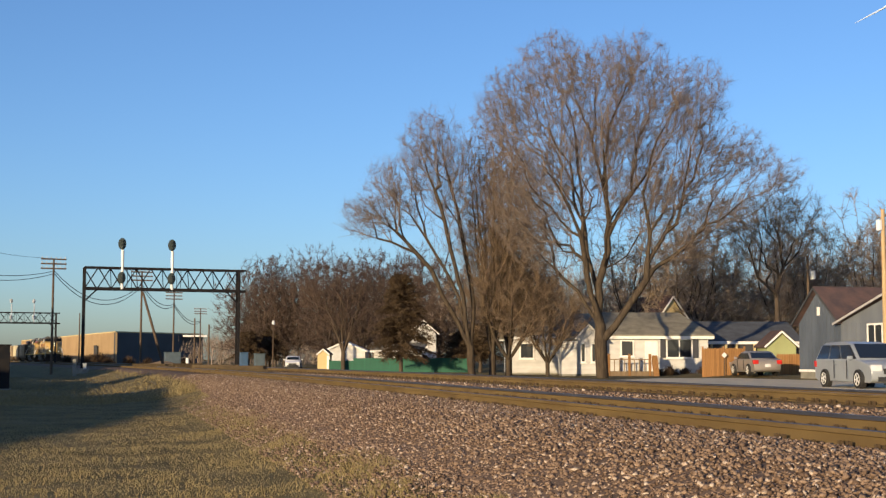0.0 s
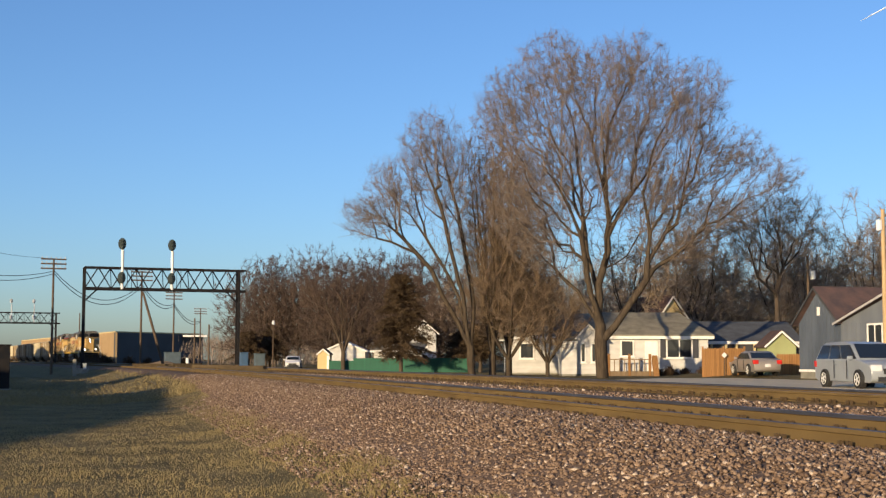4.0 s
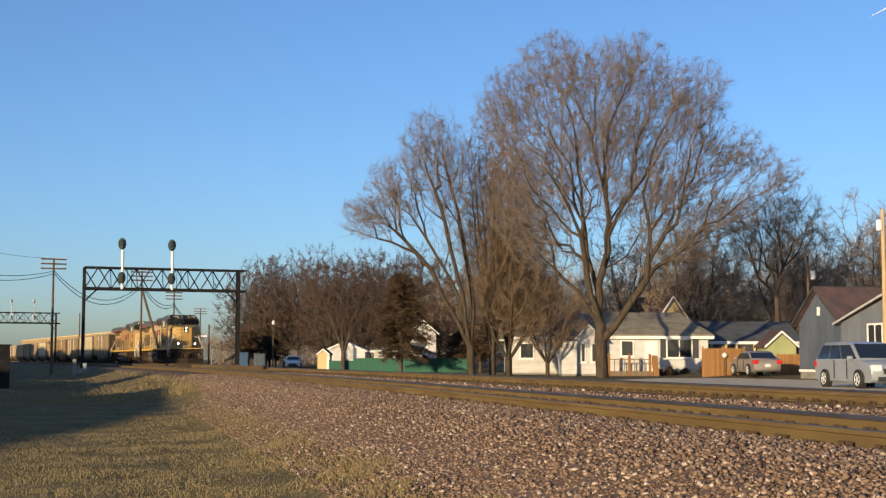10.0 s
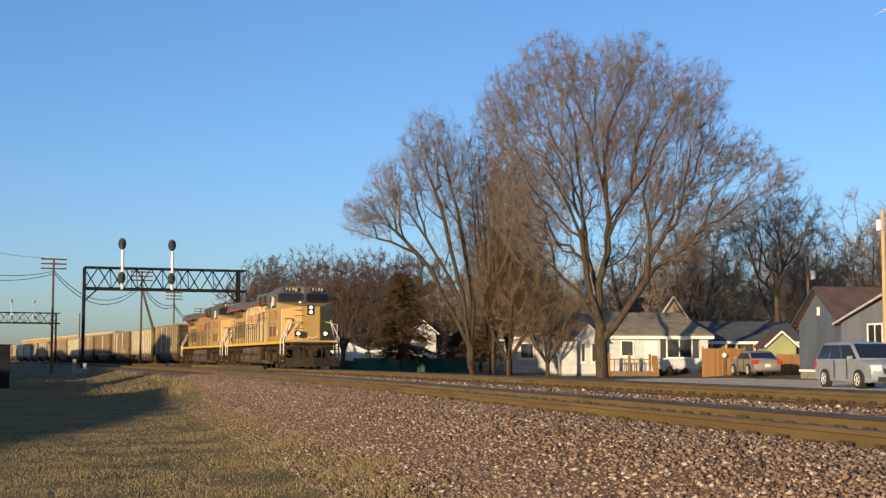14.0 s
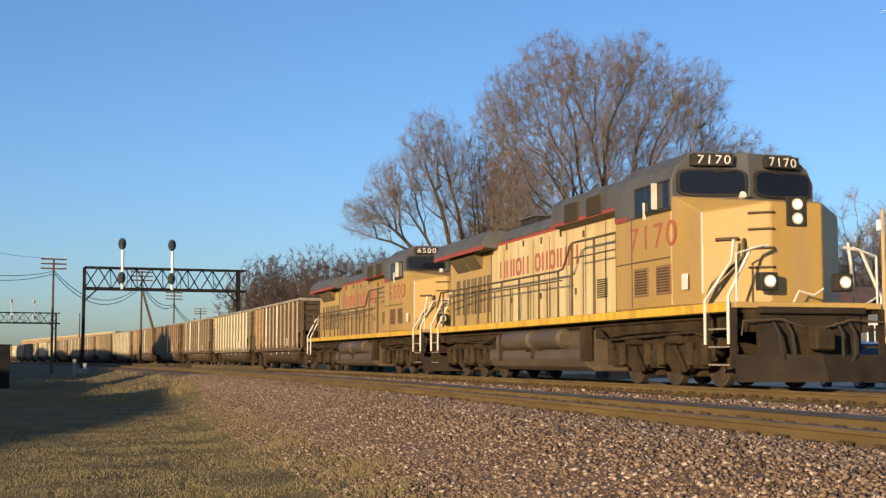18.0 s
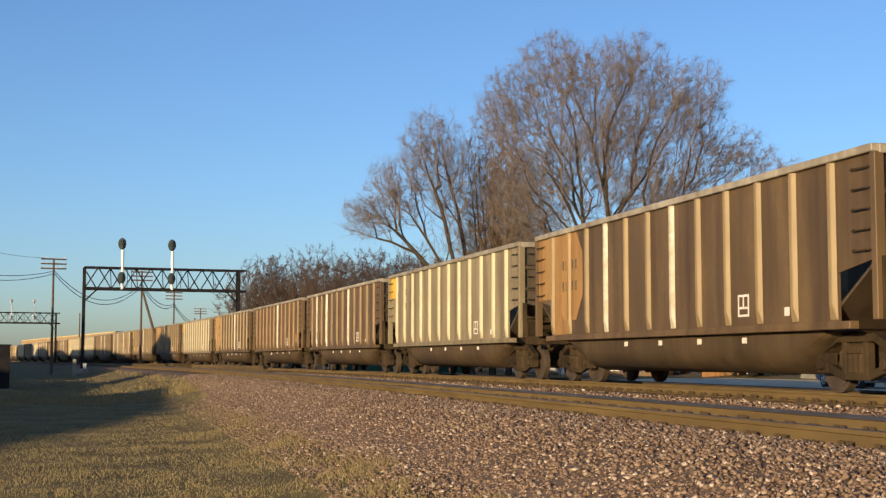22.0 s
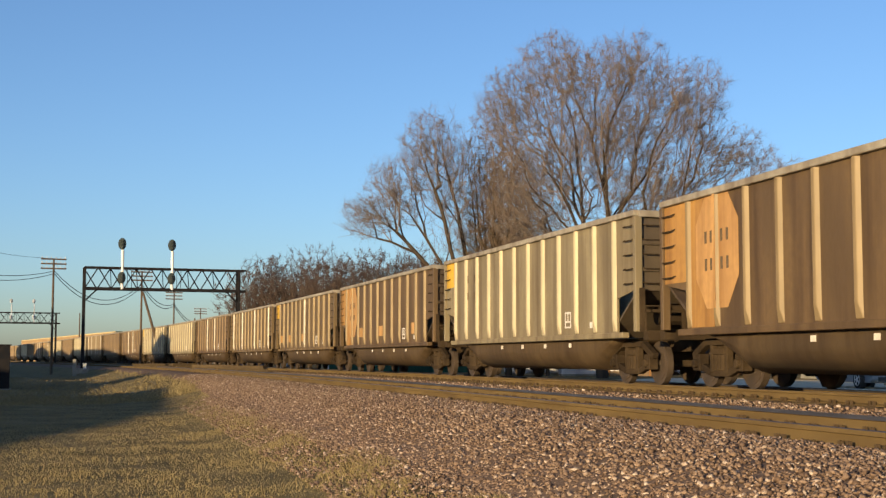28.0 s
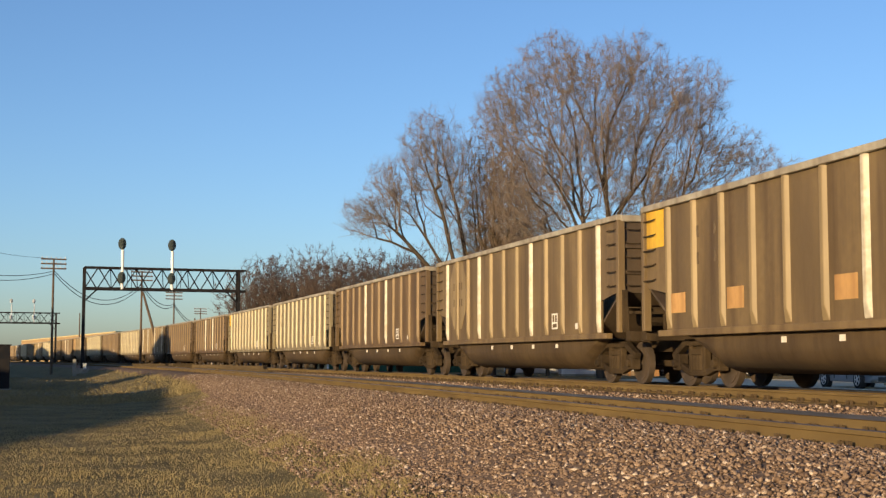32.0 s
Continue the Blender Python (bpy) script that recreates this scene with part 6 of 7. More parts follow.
# porch deck with wooden rails
deck = thing("porch_deck", pose(31.1, 83.4, YARD, 0, 0, FACE), "weathered wooden porch deck with railing", "deck")
part("platform", Shape().box(0, 3.3, 0, 1.6, 0.0, 0.30), plank_grey, deck)
for i in range(9):
    part("baluster", Shape().box(0.08 + 0.33 * i, 0.14 + 0.33 * i, 0.02, 0.07, 0.30, 1.05), plank_grey, deck)
for x in (0.0, 1.35, 2.7):
    part("post", Shape().box(x, x + 0.16, -0.02, 0.14, 0, 1.45), plank, deck, bevel=0.01)
part("rail", Shape().box(0, 2.8, 0, 0.1, 1.05, 1.12), plank_grey, deck)
part("stair_side", Shape().prism("x", [(-0.9, 0.0), (-0.7, 0.0), (0.1, 0.9), (0.1, 1.35), (-0.1, 1.3)], 2.9, 3.25), plank, deck)
# grey-roofed car port, cedar fence, shed
gabled = house("pale yellow gabled house with a steep brown roof", pose(38.95, 95.2, YARD, 0, 0, 10), 3.9, 5.0, 3.2, 5.9, cream_wall, shingle_red, "front", 0.2, trim=trim_white)
part("chimney", Shape().box(1.65, 2.15, 2.6, 3.1, 5.4, 6.5).box(1.6, 2.2, 2.55, 3.15, 6.5, 6.6), tan_wall, gabled, "brown brick chimney")
# Black walls put the shade under the car port roof into colour.
port = house("low car port with a dark slate roof and pale posts", pose(38.95, 85.5, YARD, 0, 0, FACE), 6.4, 8.0, 2.3, 3.7, shutter_mat, shingle_blue, "side")
for x in (0.35, 1.35, 2.05, 3.3):
    part("porch_post", Shape().box(x, x + 0.14, -0.35, -0.2, 0, 2.3), cream_wall, port)
fence = thing("cedar_fence", pose(35.0, 77.2, YARD, 0, 0, FACE), "reddish cedar board fence beside the house", "fence")
board = mesh_of("board", Shape().prism("y", [(0, 0), (0.14, 0), (0.14, 1.74), (0.11, 1.8), (0.03, 1.8), (0, 1.74)], 0, 0.025), plank)
for i in range(18):
    part("board", board, plank, fence, at=pose(0.147 * i, random.uniform(-0.006, 0.006), random.uniform(-0.03, 0.02)))
for z in (0.4, 1.4):
    part("fence_rail", Shape().box(0, 2.65, 0.025, 0.07, z, z + 0.09), plank, fence)
for x in (0.0, 1.3, 2.6):
    part("fence_post", Shape().box(x, x + 0.1, 0.07, 0.17, -0.2, 1.9), plank, fence)
sign = thing("yard_sign", pose(36.2, 76.6, YARD), "small white diamond marker on a stake", "sign")
part("stake", Shape().box(-0.03, 0.03, 0, 0.04, 0, 1.5), wood_pole, sign)
part("plate", Shape().box(-0.13, 0.13, -0.02, 0, -0.13, 0.13).turn(pose(0, 0, 1.35, 0, 45, 0)), trim_white, sign)
shed = house("pale green garden shed with a gable front", pose(39.85, 78.1, YARD, 0, 0, FACE), 1.85, 2.6, 1.95, 2.85, green_wall2, shingle_red, "front", 0.18, name="garden_shed")
gate = thing("board_gate", pose(40.1, 77.3, YARD, 0, 0, FACE), "short brown board fence before the shed", "fence")
for i in range(11):
    part("board", board, plank, gate, at=pose(0.15 * i, 0, -0.35))
# blue-grey house: gable to the tracks, and its wing
blue_house = house("blue-grey board house with a brown shingle roof", pose(36.4, 67.5, YARD, 0, 0, -90), 4.4, 9.5, 3.05, 4.9, blue_wall, shingle_red, "front", 0.3, base=0.35, trim=slate_wall)
for i in range(11):
    part("batten", Shape().box(0.2 + 0.4 * i - 0.03, 0.2 + 0.4 * i + 0.03, -0.03, 0.0, 0.5, 3.0 + (1.75 * (1 - abs(0.2 + 0.4 * i - 2.2) / 2.2))), blue_wall, blue_house)
part("gable_vent", Shape().box(2.08, 2.32, -0.05, 0, 3.45, 3.9), trim_white, blue_house, "white gable vent")
part("skirt_board", Shape().box(0, 4.4, -0.05, 0, 0.42, 0.55), trim_white, blue_house)
wing = house("blue-grey gabled wing of the board house", pose(36.35, 62.95, YARD, 0, 0, -90), 9.0, 9.5, 3.0, 4.25, wing_wall, shingle_red, "front", 0.3, base=0.35, trim=grey_trim)
window(wing, 3.3, 1.6, 1.25, 1.2, split=2)
for i in range(20):
    part("batten", Shape().box(0.45 * i + 0.1, 0.45 * i + 0.15, -0.025, 0, 0.5, 2.95), wing_wall, wing)
# houses farther back
far_house = house("cream gabled house with a brown roof", pose(48.0, 117.0, YARD, 0, 0, FACE), 3.6, 8.0, 5.0, 6.75, cream_wall, shingle_red, "front", 0.3)
part("chimney", Shape().box(0.2, 0.6, 2.0, 2.4, 5.5, 7.4), shingle_red, far_house)
garage = house("low white garage with pale roof edges", pose(19.3, 131.0, YARD, 0, 0, FACE), 4.0, 6.0, 1.9, 2.75, white_wall, trim_white, "front", 0.2)
pale_house = house("pale two-storey house behind the yard fence", pose(28.6, 134.0, YARD, 0, 0, FACE), 2.6, 7.0, 3.7, 5.0, white_wall, shingle_red, "front", 0.35)
for z in (0.6, 2.4):
    window(pale_house, 1.3, z, 0.8, 0.9)
low_house = house("low white outbuilding behind the conifer", pose(23.6, 127.5, YARD, 0, 0, FACE), 4.6, 5.0, 1.9, 2.6, white_wall, shingle, "side")
tan_shed = house("small tan shed at the end of the green fence", pose(17.0, 119.6, YARD, 0, 0, FACE), 1.0, 3.4, 1.55, 1.95, cream_wall, shingle_red, "front", 0.1, name="tan_shed")
part("door_post", Shape().box(0.85, 1.1, -0.1, 0.02, 0, 1.4), trim_white, tan_shed, "white corner post")
# green board fence
green = thing("green_fence", pose(17.6, 116.7, 0), "bright green painted board fence along a yard", "fence")
run = Vector((27.9 - 17.6, 107.4 - 116.7, 0))
ux = run.normalized()
turn = math.degrees(math.atan2(ux.y, ux.x))
green.matrix_basis = pose(17.6, 116.7, 0, 0, 0, turn)
gboard = mesh_of("board", Shape().box(0, 0.178, 0, 0.03, 0, 1.42), green_paint)
n = int(run.length / 0.18)
for i in range(n):
    part("board", gboard, green_paint, green, at=pose(0.18 * i, random.uniform(-0.008, 0.008), 0.2 - (0.22 if i < n * 0.18 else 0) + random.uniform(-0.012, 0.012)))
for i in range(0, n, 10):
    part("fence_post", Shape().box(0.18 * i, 0.18 * i + 0.1, 0.03, 0.13, 0.0, 1.5), green_paint, green)
# warehouse
wh = thing("warehouse", Matrix(), "long low warehouse with sunlit tan and shaded walls", "warehouse")
c0, cl, cr = (-1.6, 293.4), (-31.5, 446.0), (18.1, 315.4)
def quad_wall(a, b, z0, z1, thick):
    a, b = Vector((*a, 0)), Vector((*b, 0))
    nrm = Vector((-(b - a).y, (b - a).x, 0)).normalized() * thick
    return Shape().add([(a.x, a.y, z0), (b.x, b.y, z0), (b.x + nrm.x, b.y + nrm.y, z0), (a.x + nrm.x, a.y + nrm.y, z0), (a.x, a.y, z1), (b.x, b.y, z1), (b.x + nrm.x, b.y + nrm.y, z1), (a.x + nrm.x, a.y + nrm.y, z1)],
                       [(3, 2, 1, 0), (4, 5, 6, 7), (0, 1, 5, 4), (1, 2, 6, 5), (2, 3, 7, 6), (3, 0, 4, 7)])
part("long_wall", quad_wall(c0, cl, 0.2, 7.2, -0.4), tan_wall, wh, "sunlit tan wall")
part("end_wall", quad_wall(c0, cr, 0.2, 7.2, 0.4), slate_wall, wh, "end wall coloured dark for its shade")
part("roof", Shape().add([(-1.6, 293.4, 7.2), (18.1, 315.4, 7.2), (-12, 468, 7.2), (-31.5, 446, 7.2), (-1.6, 293.4, 7.45), (18.1, 315.4, 7.45), (-12, 468, 7.45), (-31.5, 446, 7.45)],
                         [(3, 2, 1, 0), (4, 5, 6, 7), (0, 1, 5, 4), (1, 2, 6, 5), (2, 3, 7, 6), (3, 0, 4, 7)]), cream_wall, wh)
part("canopy", Shape().box(13.2, 18.6, 309.5, 315.0, 6.6, 7.0), trim_white, wh, "white loading canopy")
part("door", Shape().box(-6.4, -5.7, 312.0, 313.6, 0.6, 4.6), slate_wall, wh)
# bushes below the window
def bush(m, r, seed, label="small dark leafless bush by the house wall", group="bushes along the house wall"):
    q = random.Random(seed)
    segs = []
    for _ in range(420):
        a, e = q.uniform(0, 6.28), q.uniform(0.05, 1.5)
        d = Vector((math.cos(a) * math.cos(e), math.sin(a) * math.cos(e), math.sin(e)))
        p = d * r * q.uniform(0.1, 0.5)
        segs.append((p, p + d * r * q.uniform(0.3, 0.6) + Vector((q.gauss(0, 0.06), q.gauss(0, 0.06), 0)), 0.02, 0.008))
    b = new("bush", tubes("bush", segs, bush_mat, 3))
    b.matrix_basis = m
    tagged(b, label, "bush", group)
for i, (x, y, r) in enumerate(((35.3, 83.0, 0.75), (36.3, 82.8, 0.6), (37.5, 82.5, 0.7), (34.6, 83.1, 0.5))):
    bush(pose(x, y, YARD), r, i)
vp = utility_pole(31.05, 50.2, YARD, 7.4, "pale wooden utility pole near the parked van", (), group="poles by the houses", material=surface("pale_pole", (0.50, 0.36, 0.20), (0.40, 0.28, 0.15), 2.0, (4, 4, 0.3), 0.85))
tp = utility_pole(44.85, 81.8, YARD, 8.1, "wooden utility pole carrying a grey transformer", (), group="poles by the houses")
part("transformer", Shape().tube((0.42, 0, 6.5), (0.42, 0, 7.1), 0.17, n=12).bar((0, 0, 6.8), (0.42, 0, 6.8), 0.06), case_mat, tp, "pale grey transformer can")
part("meter_box", Shape().box(-0.28, -0.12, -0.1, 0.1, 6.5, 6.95), silver_mat, vp, "small white box", bevel=0.02)
# pale street
thing("street", Matrix(), "pale gravel street and parking beside the tracks", "street", kind="structure",
      shape=Shape().add([(18.8, -120, YARD + 0.012), (35.5, -120, YARD + 0.012), (35.5, 62, YARD + 0.012), (34.5, 72, YARD + 0.012), (30, 72, YARD + 0.012), (25, 66, YARD + 0.012), (18.6, 50, YARD + 0.012)], [(0, 1, 2, 3, 4, 5, 6)]), material=road_mat)

# scrub before the warehouse
for i, (x, y, k) in enumerate(((-10.68, 271.92, 2.4), (-6.5, 243.16, 2.2), (-5.36, 248.03, 2.6), (-4.04, 258.0, 2.9), (-2.5, 247.35, 2.0), (1.11, 261.91, 2.2), (4.57, 255.94, 1.9), (8.74, 263.17, 2.3), (11.78, 259.36, 2.0))):
    bush(pose(x, y, 0.3, 0, 0, 40.0 * i) @ Matrix.Scale(k, 4), 0.9, 20 + i, "dark leafless scrub before the warehouse wall", "scrub before the warehouse")
# ---- parked cars ----
tyre_mat = surface("tyre_rubber", (0.025, 0.025, 0.025), (0.04, 0.038, 0.035), 5.0, rough=0.9)
rim_mat = surface("alloy_rim", (0.62, 0.62, 0.60), (0.5, 0.5, 0.48), 4.0, rough=0.4)
car_glass = glass("car_glass", (0.015, 0.018, 0.02), 0.05)
lens_clear = surface("headlight_lens", (0.75, 0.75, 0.75), (0.6, 0.6, 0.6), 6.0, rough=0.15)
lens_red = surface("tail_lens", (0.55, 0.03, 0.02), (0.42, 0.02, 0.02), 6.0, rough=0.25)
trim_black = surface("black_plastic", (0.02, 0.02, 0.02), (0.03, 0.03, 0.03), 6.0, rough=0.6)


def car(name, label, m, paint, body, cabin, width, belt, wheels, wheel_r, group="parked cars"):
    """Nose towards -y. body, cabin: side outlines (y, z); the cabin narrows towards the roof."""
    c = thing(name, m, label, "car", group)
    hw = width / 2

    def loft(outline, inset):
        n = len(outline)
        sh = Shape()
        L = [(-(hw - inset(y, z)), y, z) for y, z in outline]
        R = [(hw - inset(y, z), y, z) for y, z in outline]
        sh.add(L + R, [tuple(range(n))[::-1], tuple(range(n, 2 * n))] + [(i, (i + 1) % n, n + (i + 1) % n, n + i) for i in range(n)])
        return sh
    ends = (min(p[0] for p in body), max(p[0] for p in body))
    bodily = lambda y, z: 0.10 * max(0, 1 - (y - ends[0]) / 0.5) + 0.07 * max(0, 1 - (ends[1] - y) / 0.4) + (0.05 if z < 0.35 else 0) + 0.03 * (z > belt - 0.1)
    cab_in = lambda y, z: 0.05 + (z - belt) * 0.30
    part("body", loft(body, bodily), paint, c, bevel=0.035, smooth=True)
    part("cabin", loft(cabin, cab_in), paint, c, bevel=0.03, smooth=True)
    # glass follows the cabin outline, a little proud
    zs = [p[1] for p in cabin]
    f0, f1, r1, r0 = cabin[0], cabin[1], cabin[-2], cabin[-1]
    top = max(zs) - 0.13
    def on(p, q, z):
        k = (z - p[1]) / (q[1] - p[1])
        return p[0] + (q[0] - p[0]) * k
    for e in (-1, 1):
        a, b = on(f0, f1, belt) + 0.18, on(r0, r1, belt) - 0.14
        ta, tb = on(f0, f1, top) + 0.12, on(r0, r1, top) - 0.12
        for g0, g1 in ((0.0, 0.36), (0.38, 0.68), (0.70, 1.0)):
            q = [(a + (b - a) * g0, belt + 0.05), (a + (b - a) * g1, belt + 0.05), (ta + (tb - ta) * g1, top), (ta + (tb - ta) * g0, top)]
            v = [(e * (hw - cab_in(y, z) + 0.012), y, z) for y, z in q] + [(e * (hw - cab_in(y, z) - 0.02), y, z) for y, z in q]
            part("side_window", Shape().add(v, [(0, 1, 2, 3), (7, 6, 5, 4), (0, 1, 5, 4), (1, 2, 6, 5), (2, 3, 7, 6), (3, 0, 4, 7)]), car_glass, c, "dark tinted glass")
    for nm, p, q, s in (("windshield", f0, f1, -1), ("rear_window", r0, r1, 1)):
        za, zb = belt + 0.08, top + 0.03
        v = []
        for off in (0.015, -0.03):
            for x, z in ((-1, za), (1, za), (1, zb), (-1, zb)):
                y = on(p, q, z) + s * off
                v.append((x * (hw - cab_in(y, z) - 0.1), y, z + 0.01))
        part(nm, Shape().add(v, [(0, 1, 2, 3), (7, 6, 5, 4), (0, 1, 5, 4), (1, 2, 6, 5), (2, 3, 7, 6), (3, 0, 4, 7)]), car_glass, c)
    for y in wheels:
        for e in (-1, 1):
            part("wheel_arch", Shape().tube((e * (hw - 0.2), y, wheel_r), (e * (hw + 0.004), y, wheel_r), wheel_r + 0.035, n=20), trim_black, c)
            w = part("wheel", Shape().tube((e * (hw - 0.21), y, wheel_r), (e * (hw + 0.012), y, wheel_r), wheel_r, n=22), tyre_mat, c, smooth=True)
            rim = Shape().tube((e * (hw - 0.02), y, wheel_r), (e * (hw + 0.026), y, wheel_r), wheel_r * 0.2, n=12)
            for i in range(20):
                a, b = i * math.tau / 20, (i + 1.1) * math.tau / 20
                rr = wheel_r * 0.66
                rim.bar((e * (hw + 0.014), y + rr * math.cos(a), wheel_r + rr * math.sin(a)), (e * (hw + 0.014), y + rr * math.cos(b), wheel_r + rr * math.sin(b)), 0.024, 0.03)
                if i % 4 == 0:
                    rim.bar((e * (hw + 0.012), y, wheel_r), (e * (hw + 0.012), y + rr * math.cos(a), wheel_r + rr * math.sin(a)), 0.024, 0.062)
            part("rim", rim, rim_mat, w, "silver alloy rim")
    nose, tail = ends
    for e in (-1, 1):
        part("headlight", Shape().box(e * (hw - 0.52), e * (hw - 0.1), nose - 0.012, nose + 0.55, belt - 0.40, belt - 0.16), lens_clear, c, bevel=0.03)
        part("tail_light", Shape().box(e * (hw - 0.36), e * (hw - 0.045), tail - 0.2, tail + 0.012, belt - 0.26, belt - 0.02), lens_red, c, "red tail light", bevel=0.02)
        part("mirror", Shape().box(e * (hw - 0.03), e * (hw + 0.17), on(f0, f1, belt + 0.1) + 0.25, on(f0, f1, belt + 0.1) + 0.36, belt + 0.02, belt + 0.16), paint, c, bevel=0.02)
        part("door_handle", Shape().box(e * (hw - 0.02), e * (hw + 0.025), 0.35, 0.52, belt - 0.16, belt - 0.12), paint, c)
        part("door_seam", Shape().box(e * (hw - 0.03), e * (hw + 0.003), 0.55, 0.559, 0.35, belt), trim_black, c)
        part("door_seam", Shape().box(e * (hw - 0.03), e * (hw + 0.003), -0.6, -0.591, 0.35, belt), trim_black, c)
    part("grille", Shape().box(-0.42, 0.42, nose - 0.015, nose + 0.1, belt - 0.5, belt - 0.3), trim_black, c, bevel=0.01)
    part("bumper_slot", Shape().box(-0.62, 0.62, nose - 0.01, nose + 0.1, 0.28, 0.44), trim_black, c)
    part("number_plate", Shape().box(-0.16, 0.16, tail - 0.01, tail + 0.015, belt - 0.42, belt - 0.26), lens_clear, c, "blank pale plate")
    return c


silver = surface("silver_blue_paint", (0.33, 0.36, 0.385), (0.28, 0.305, 0.33), 1.2, rough=0.3, metal=0.2, fine_scale=200)
pewter = surface("pewter_paint", (0.34, 0.31, 0.29), (0.28, 0.26, 0.24), 1.2, rough=0.32, metal=0.35, fine_scale=200)
white_car = surface("white_car_paint", (0.80, 0.79, 0.76), (0.72, 0.71, 0.69), 1.2, rough=0.3)
car("minivan", "silver-blue minivan parked on the pale street", pose(27.5, 46.0, YARD + 0.012, 0, 0, -6.3), silver,
    [(-2.5, 0.32), (-2.55, 0.62), (-2.38, 0.88), (-1.55, 1.06), (2.35, 1.06), (2.52, 0.85), (2.52, 0.35), (2.3, 0.24), (-2.3, 0.22)],
    [(-1.62, 1.0), (-0.55, 1.66), (0.2, 1.75), (1.8, 1.73), (2.15, 1.62), (2.42, 1.0)], 1.96, 1.04, (-1.55, 1.48), 0.335)
car("sedan", "pewter-grey sedan parked before a cedar fence", pose(36.7, 73.5, 0.6, 0, 0, 172), pewter,
    [(-2.3, 0.3), (-2.36, 0.55), (-2.2, 0.74), (-1.1, 0.93), (1.6, 0.98), (2.2, 0.96), (2.3, 0.8), (2.3, 0.34), (2.1, 0.22), (-2.1, 0.2)],
    [(-1.15, 0.9), (-0.35, 1.36), (0.3, 1.44), (0.9, 1.40), (1.75, 0.94)], 1.8, 0.93, (-1.4, 1.33), 0.325)
car("sedan", "distant white car parked under the trees", pose(18.1, 146.0, YARD, 0, 0, -9), white_car,
    [(-2.2, 0.3), (-2.26, 0.55), (-2.1, 0.74), (-1.1, 0.93), (1.6, 0.98), (2.1, 0.96), (2.2, 0.8), (2.2, 0.34), (2.0, 0.22), (-2.0, 0.2)],
    [(-1.15, 0.9), (-0.35, 1.36), (0.3, 1.42), (0.9, 1.38), (1.75, 0.94)], 1.75, 0.93, (-1.35, 1.3), 0.32)

# ---- blocks and trees invented out of view on the sunny side: their long shadows lie on the grass ----
plain_wall = surface("drab_wall", (0.40, 0.36, 0.30), (0.34, 0.30, 0.26), 0.6, rough=0.9)
house("drab unseen block behind the lens, added for its shadow", pose(-29.5, 0.8, 0, 0, 0, -10.2), 6.0, 36.0, 4.2, 4.3, plain_wall, shingle, "side", 0.1, name="freight_shed")
house("drab unseen block beside the line, added for its shadow", pose(-45.0, 18.0, 0), 18.6, 50.0, 4.95, 5.05, plain_wall, shingle, "side", 0.1, name="store_building")
house("drab unseen block beside the line, added for its shadow", pose(-46.0, 76.0, 0), 22.6, 16.0, 5.1, 5.2, plain_wall, shingle, "side", 0.1, name="store_building")
# The tower and the blocks after it are added to shade the far wagons.
house("tall drab unseen block, added for its shadow", pose(-31.5, 91.6, 0), 5.4, 8.0, 9.3, 10.3, plain_wall, shingle, "hip", 0.1, name="grain_tower")
house("drab unseen block beside the line, added for its shadow", pose(-44.0, 100.0, 0), 14.0, 85.0, 7.4, 8.2, plain_wall, shingle, "side", 0.1, name="store_building")
for y, d, h in ((140.0, 20.0, 9.6), (168.0, 30.0, 10.4), (206.0, 26.0, 10.2), (240.0, 40.0, 10.8)):
    house("drab unseen block beside the line, added for its shadow", pose(-60.0, y, 0), 10.0, d, h, h + 0.6, plain_wall, shingle, "side", 0.1, name="store_building")
for x, y, k in ((-29.0, -4.0, 0.55), (-41.5, -3.0, 0.9)):
    w = copy_thing(shady, Matrix())
    w.matrix_basis = pose(x, y, 0) @ Matrix.Scale(k, 4)
    tagged(w, "unseen bare tree behind the lens, added for its shadow")

# ---- contrail, far overhead ----
trail_mat = surface("contrail_ice", (0.55, 0.65, 0.8), (0.5, 0.6, 0.75), 0.01, rough=1.0)
trail = thing("contrail", Matrix(), "thin white contrail high in the blue sky", "contrail", shape=Shape().tube((0, 0, 0), (20, -4.8, 11), 0.2, 0.9, 10).tube((20, -4.8, 11), (110, -26, 60.5), 0.9, 2.4, 10), material=trail_mat)

# ---- loose stones and grass blades ----
def near_rows(count, depth0, depth1, u0, u1, seed):
    """Scattered places beside the near track, denser towards the lens."""
    g = np.random.default_rng(seed)
    f = g.random(count) ** 1.5
    s = depth0 + (depth1 - depth0) * f
    u = u0 + (u1 - u0) * g.random(count)
    return s, u, g


bed_u = (0.4, 1.8, 2.4, 3.2, 4.0, 4.5, 5.3, 5.62, 5.72, 7.8, 8.6, 10.0, 10.6, 13.3)
bed_z = (0.0, 0.07, 0.16, 0.36, TIE - 0.12, TIE - 0.005, TIE + 0.012, TIE + 0.005, TIE - 0.05, TIE - 0.045, TIE - 0.05, TIE - 0.06, TIE - 0.01, TIE)


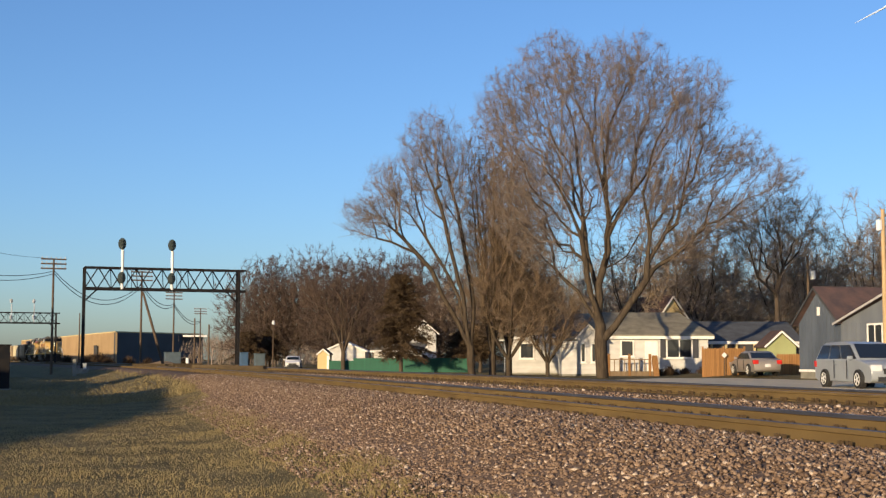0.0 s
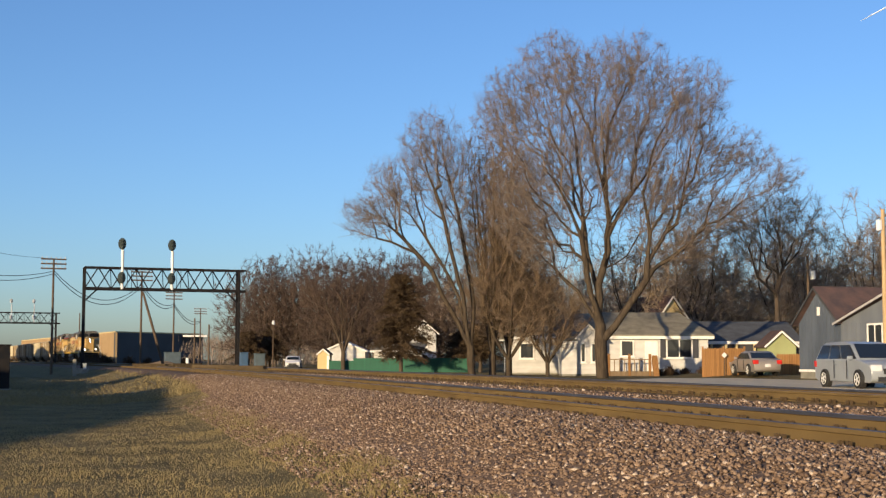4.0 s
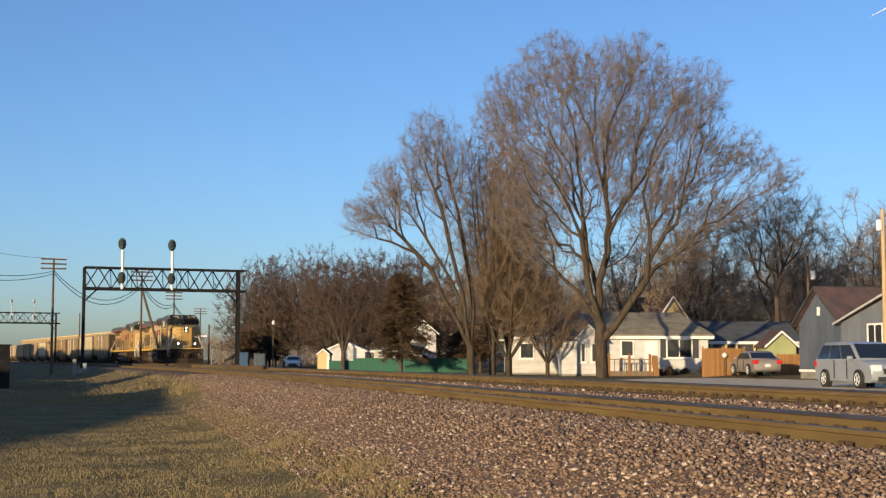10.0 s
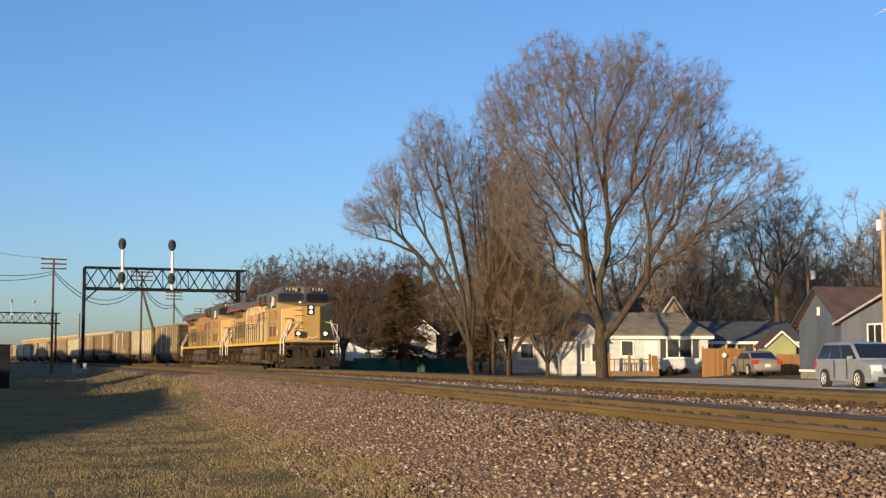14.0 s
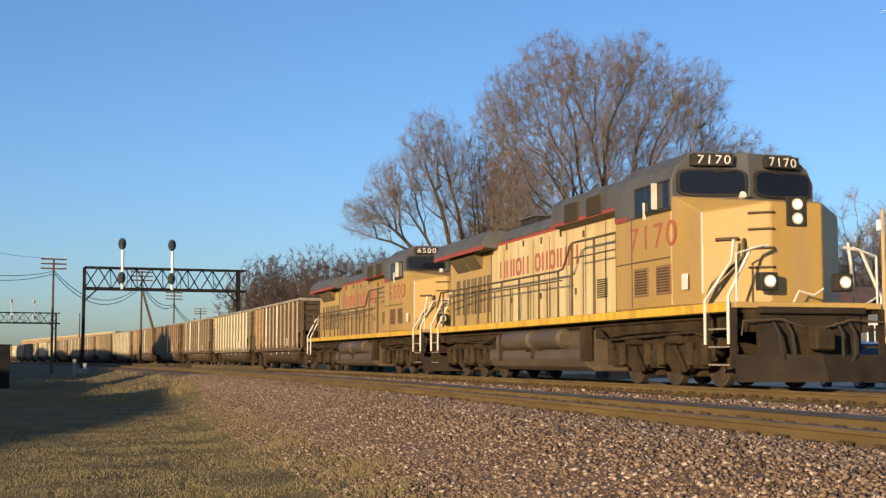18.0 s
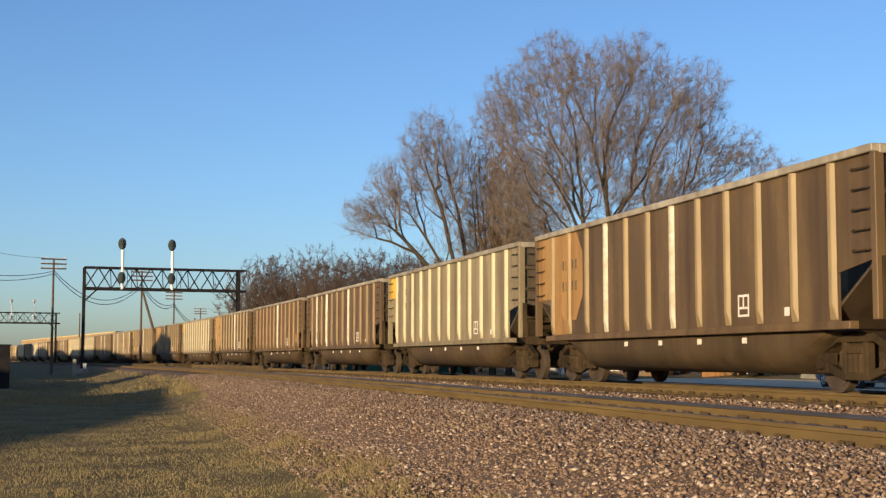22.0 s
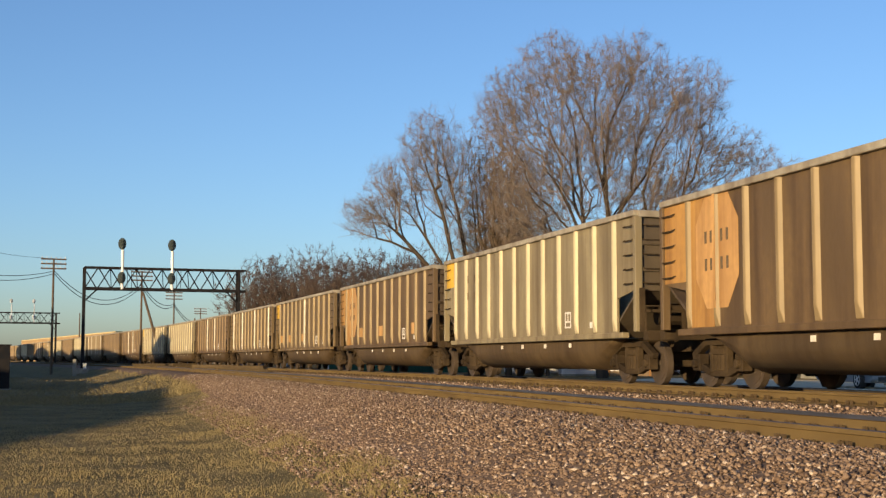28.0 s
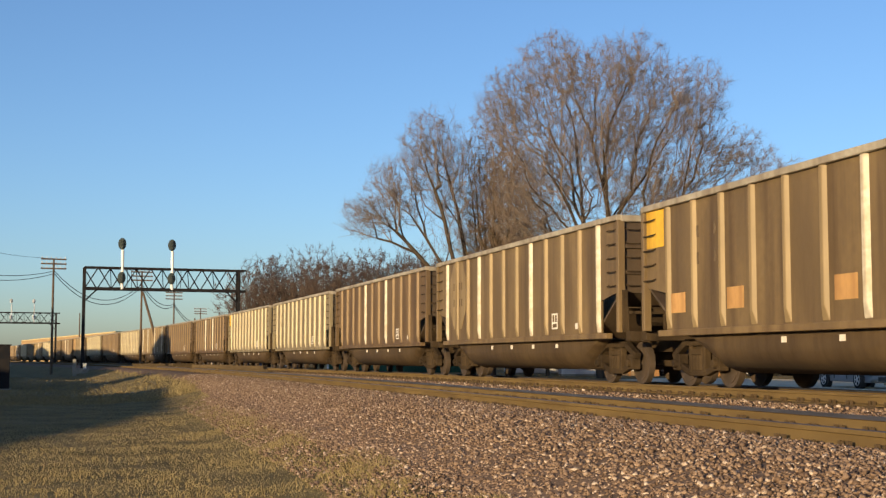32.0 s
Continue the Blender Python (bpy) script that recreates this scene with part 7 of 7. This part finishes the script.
def stones(name, label, s, u, g, lo, hi):
    x0, y0, h0 = np.interp(s, along, east), np.interp(s, along, north), np.interp(s, along, bend)
    x, y = x0 + u * np.cos(h0), y0 + u * np.sin(h0)
    z = np.interp(u, bed_u, bed_z)
    n = len(s)
    size = lo + (hi - lo) * g.random(n) ** 2
    base = np.array([(1, 0, 0), (-1, 0, 0), (0, 1, 0), (0, -1, 0), (0, 0, 1), (0, 0, -1)], dtype=float)
    v = base[None] * (0.6 + 0.8 * g.random((n, 6, 1))) + g.normal(0, 0.22, (n, 6, 3))
    a, b = g.random(n) * 6.28, g.normal(0, 0.6, n)
    ca, sa, cb, sb = np.cos(a), np.sin(a), np.cos(b), np.sin(b)
    vx, vy, vz = v[..., 0], v[..., 1] * cb[:, None] - v[..., 2] * sb[:, None], v[..., 1] * sb[:, None] + v[..., 2] * cb[:, None]
    v = np.stack([vx * ca[:, None] - vy * sa[:, None], vx * sa[:, None] + vy * ca[:, None], vz * 0.8], axis=2) * size[:, None, None]
    v += np.stack([x, y, z + size * (0.15 + 0.5 * g.random(n))], axis=1)[:, None]
    tri = np.array([(0, 2, 4), (2, 1, 4), (1, 3, 4), (3, 0, 4), (2, 0, 5), (1, 2, 5), (3, 1, 5), (0, 3, 5)])
    loops = ((np.arange(n) * 6)[:, None, None] + tri[None]).reshape(-1)
    me = bpy.data.meshes.new(name)
    me.vertices.add(n * 6)
    me.vertices.foreach_set("co", v.reshape(-1))
    me.loops.add(len(loops))
    me.loops.foreach_set("vertex_index", loops.astype(np.int32))
    me.polygons.add(n * 8)
    me.polygons.foreach_set("loop_start", np.arange(0, n * 24, 3, dtype=np.int32))
    me.update(calc_edges=True)
    me.materials.append(stone_mat)
    tagged(new(name, me), label, "ballast stones", kind="stuff")


stones("ballast_stones", "loose pinkish crushed ballast stones on the shoulder", *near_rows(68000, 4.5, 62.0, 2.85, 5.66, 1), 0.012, 0.030)
stones("crib_stones", "pale ballast stones between the two tracks", *near_rows(20000, 10.0, 75.0, 7.95, 10.55, 2), 0.018, 0.045)
stones("stray_stones", "stray ballast stones at the edge of the grass", *near_rows(7000, 8.0, 45.0, 2.1, 3.1, 3), 0.012, 0.032)

blade_mat = islands("grass_blades", (0.18, 0.145, 0.07), (0.325, 0.258, 0.13), 0.9)


def blades(count, seed, s0, s1, size, wide):
    """Grass between s0 and s1 metres ahead, up to the edge of the ballast. size: scale of a blade."""
    g = np.random.default_rng(seed)
    f = g.random(count) ** 1.6
    s = s0 + (s1 - s0) * f
    off = np.clip((s - 38) / 20, 0, 1)
    edge = 3.1 + 0.9 * off + 0.22 * np.sin(s * 0.9) + 0.18 * np.sin(s * 2.3 + 1)
    u = edge - (wide + s * 0.2) * g.random(count) ** 1.1
    clump = np.array([noise.noise(Vector((float(a) * 0.9, float(b) * 0.9, 3.0))) for a, b in zip(s, u)])
    hgt = size * (0.010 + 0.026 * g.random(count)) * (1.0 + 1.6 * np.clip(clump, -0.3, 1.0)) * (1 + 0.8 * np.exp(-((u - edge + 0.4) / 0.5) ** 2))
    x, y = np.interp(s, along, east) + u, s
    lean = g.normal(0, 0.55, (count, 2)) * hgt[:, None]
    a = g.random(count) * 6.28
    wd = size * (0.004 + 0.005 * g.random(count))
    at = (0.4, 1.8, 2.4, 3.2, 4.2)
    zero_z = np.interp(u, at, (0, 0.07, 0.16, 0.34, 0.35)) * (1 - off) + np.interp(u, at, (0.02, 0.2, 0.34, 0.52, 0.66)) * off
    p0 = np.stack([x - np.cos(a) * wd, y - np.sin(a) * wd, zero_z - 0.005], 1)
    p1 = np.stack([x + np.cos(a) * wd, y + np.sin(a) * wd, zero_z - 0.005], 1)
    p2 = np.stack([x + lean[:, 0], y + lean[:, 1], zero_z + hgt], 1)
    v = np.stack([p0, p1, p2], 1).reshape(-1)
    me = bpy.data.meshes.new("grass")
    me.vertices.add(count * 3)
    me.vertices.foreach_set("co", v)
    me.loops.add(count * 3)
    me.loops.foreach_set("vertex_index", np.arange(count * 3, dtype=np.int32))
    me.polygons.add(count)
    me.polygons.foreach_set("loop_start", np.arange(0, count * 3, 3, dtype=np.int32))
    me.update(calc_edges=True)
    me.materials.append(blade_mat)
    tagged(new("grass", me), "short dry straw-coloured lawn grass", "grass", kind="stuff")


blades(150000, 8, 9.0, 55.0, 1.0, 3.0)
blades(26000, 12, 46.0, 112.0, 2.6, 1.0)
leaf = Shape().add([(0, 0, 0), (0.07, 0.03, 0.03), (0.13, 0, 0.02), (0.07, -0.04, 0.035), (0.0, 0, 0.004), (0.07, 0.03, 0.034), (0.13, 0, 0.024), (0.07, -0.04, 0.039)], [(0, 1, 2, 3), (4, 5, 6, 7)])
thing("fallen_leaf", pose(2.9, 17.5, 0.32, 20, 10, 30), "single orange fallen leaf on the ballast", "leaf", shape=leaf, material=orange)


# ---- what moves ----
def at_line(s):
    x, y, h = on_line(s, FAR)
    return pose(x, y, RAIL, 0, 0, math.degrees(h))


def ahead(t):
    """How far the train has come since 20 s."""
    u = t - 20.0
    return 12.384 * u - 0.02785 * u * u / 2


def motions():
    for ob, s20 in rolling:
        walk(ob, [(t, at_line(s20 - ahead(t))) for t in range(0, 33)])
    walk(trail, [(0, pose(778.8, 1304.8, 372.5)), (13, pose(798, 1300, 380.5)), (32, pose(826, 1293.5, 392))])


motions()
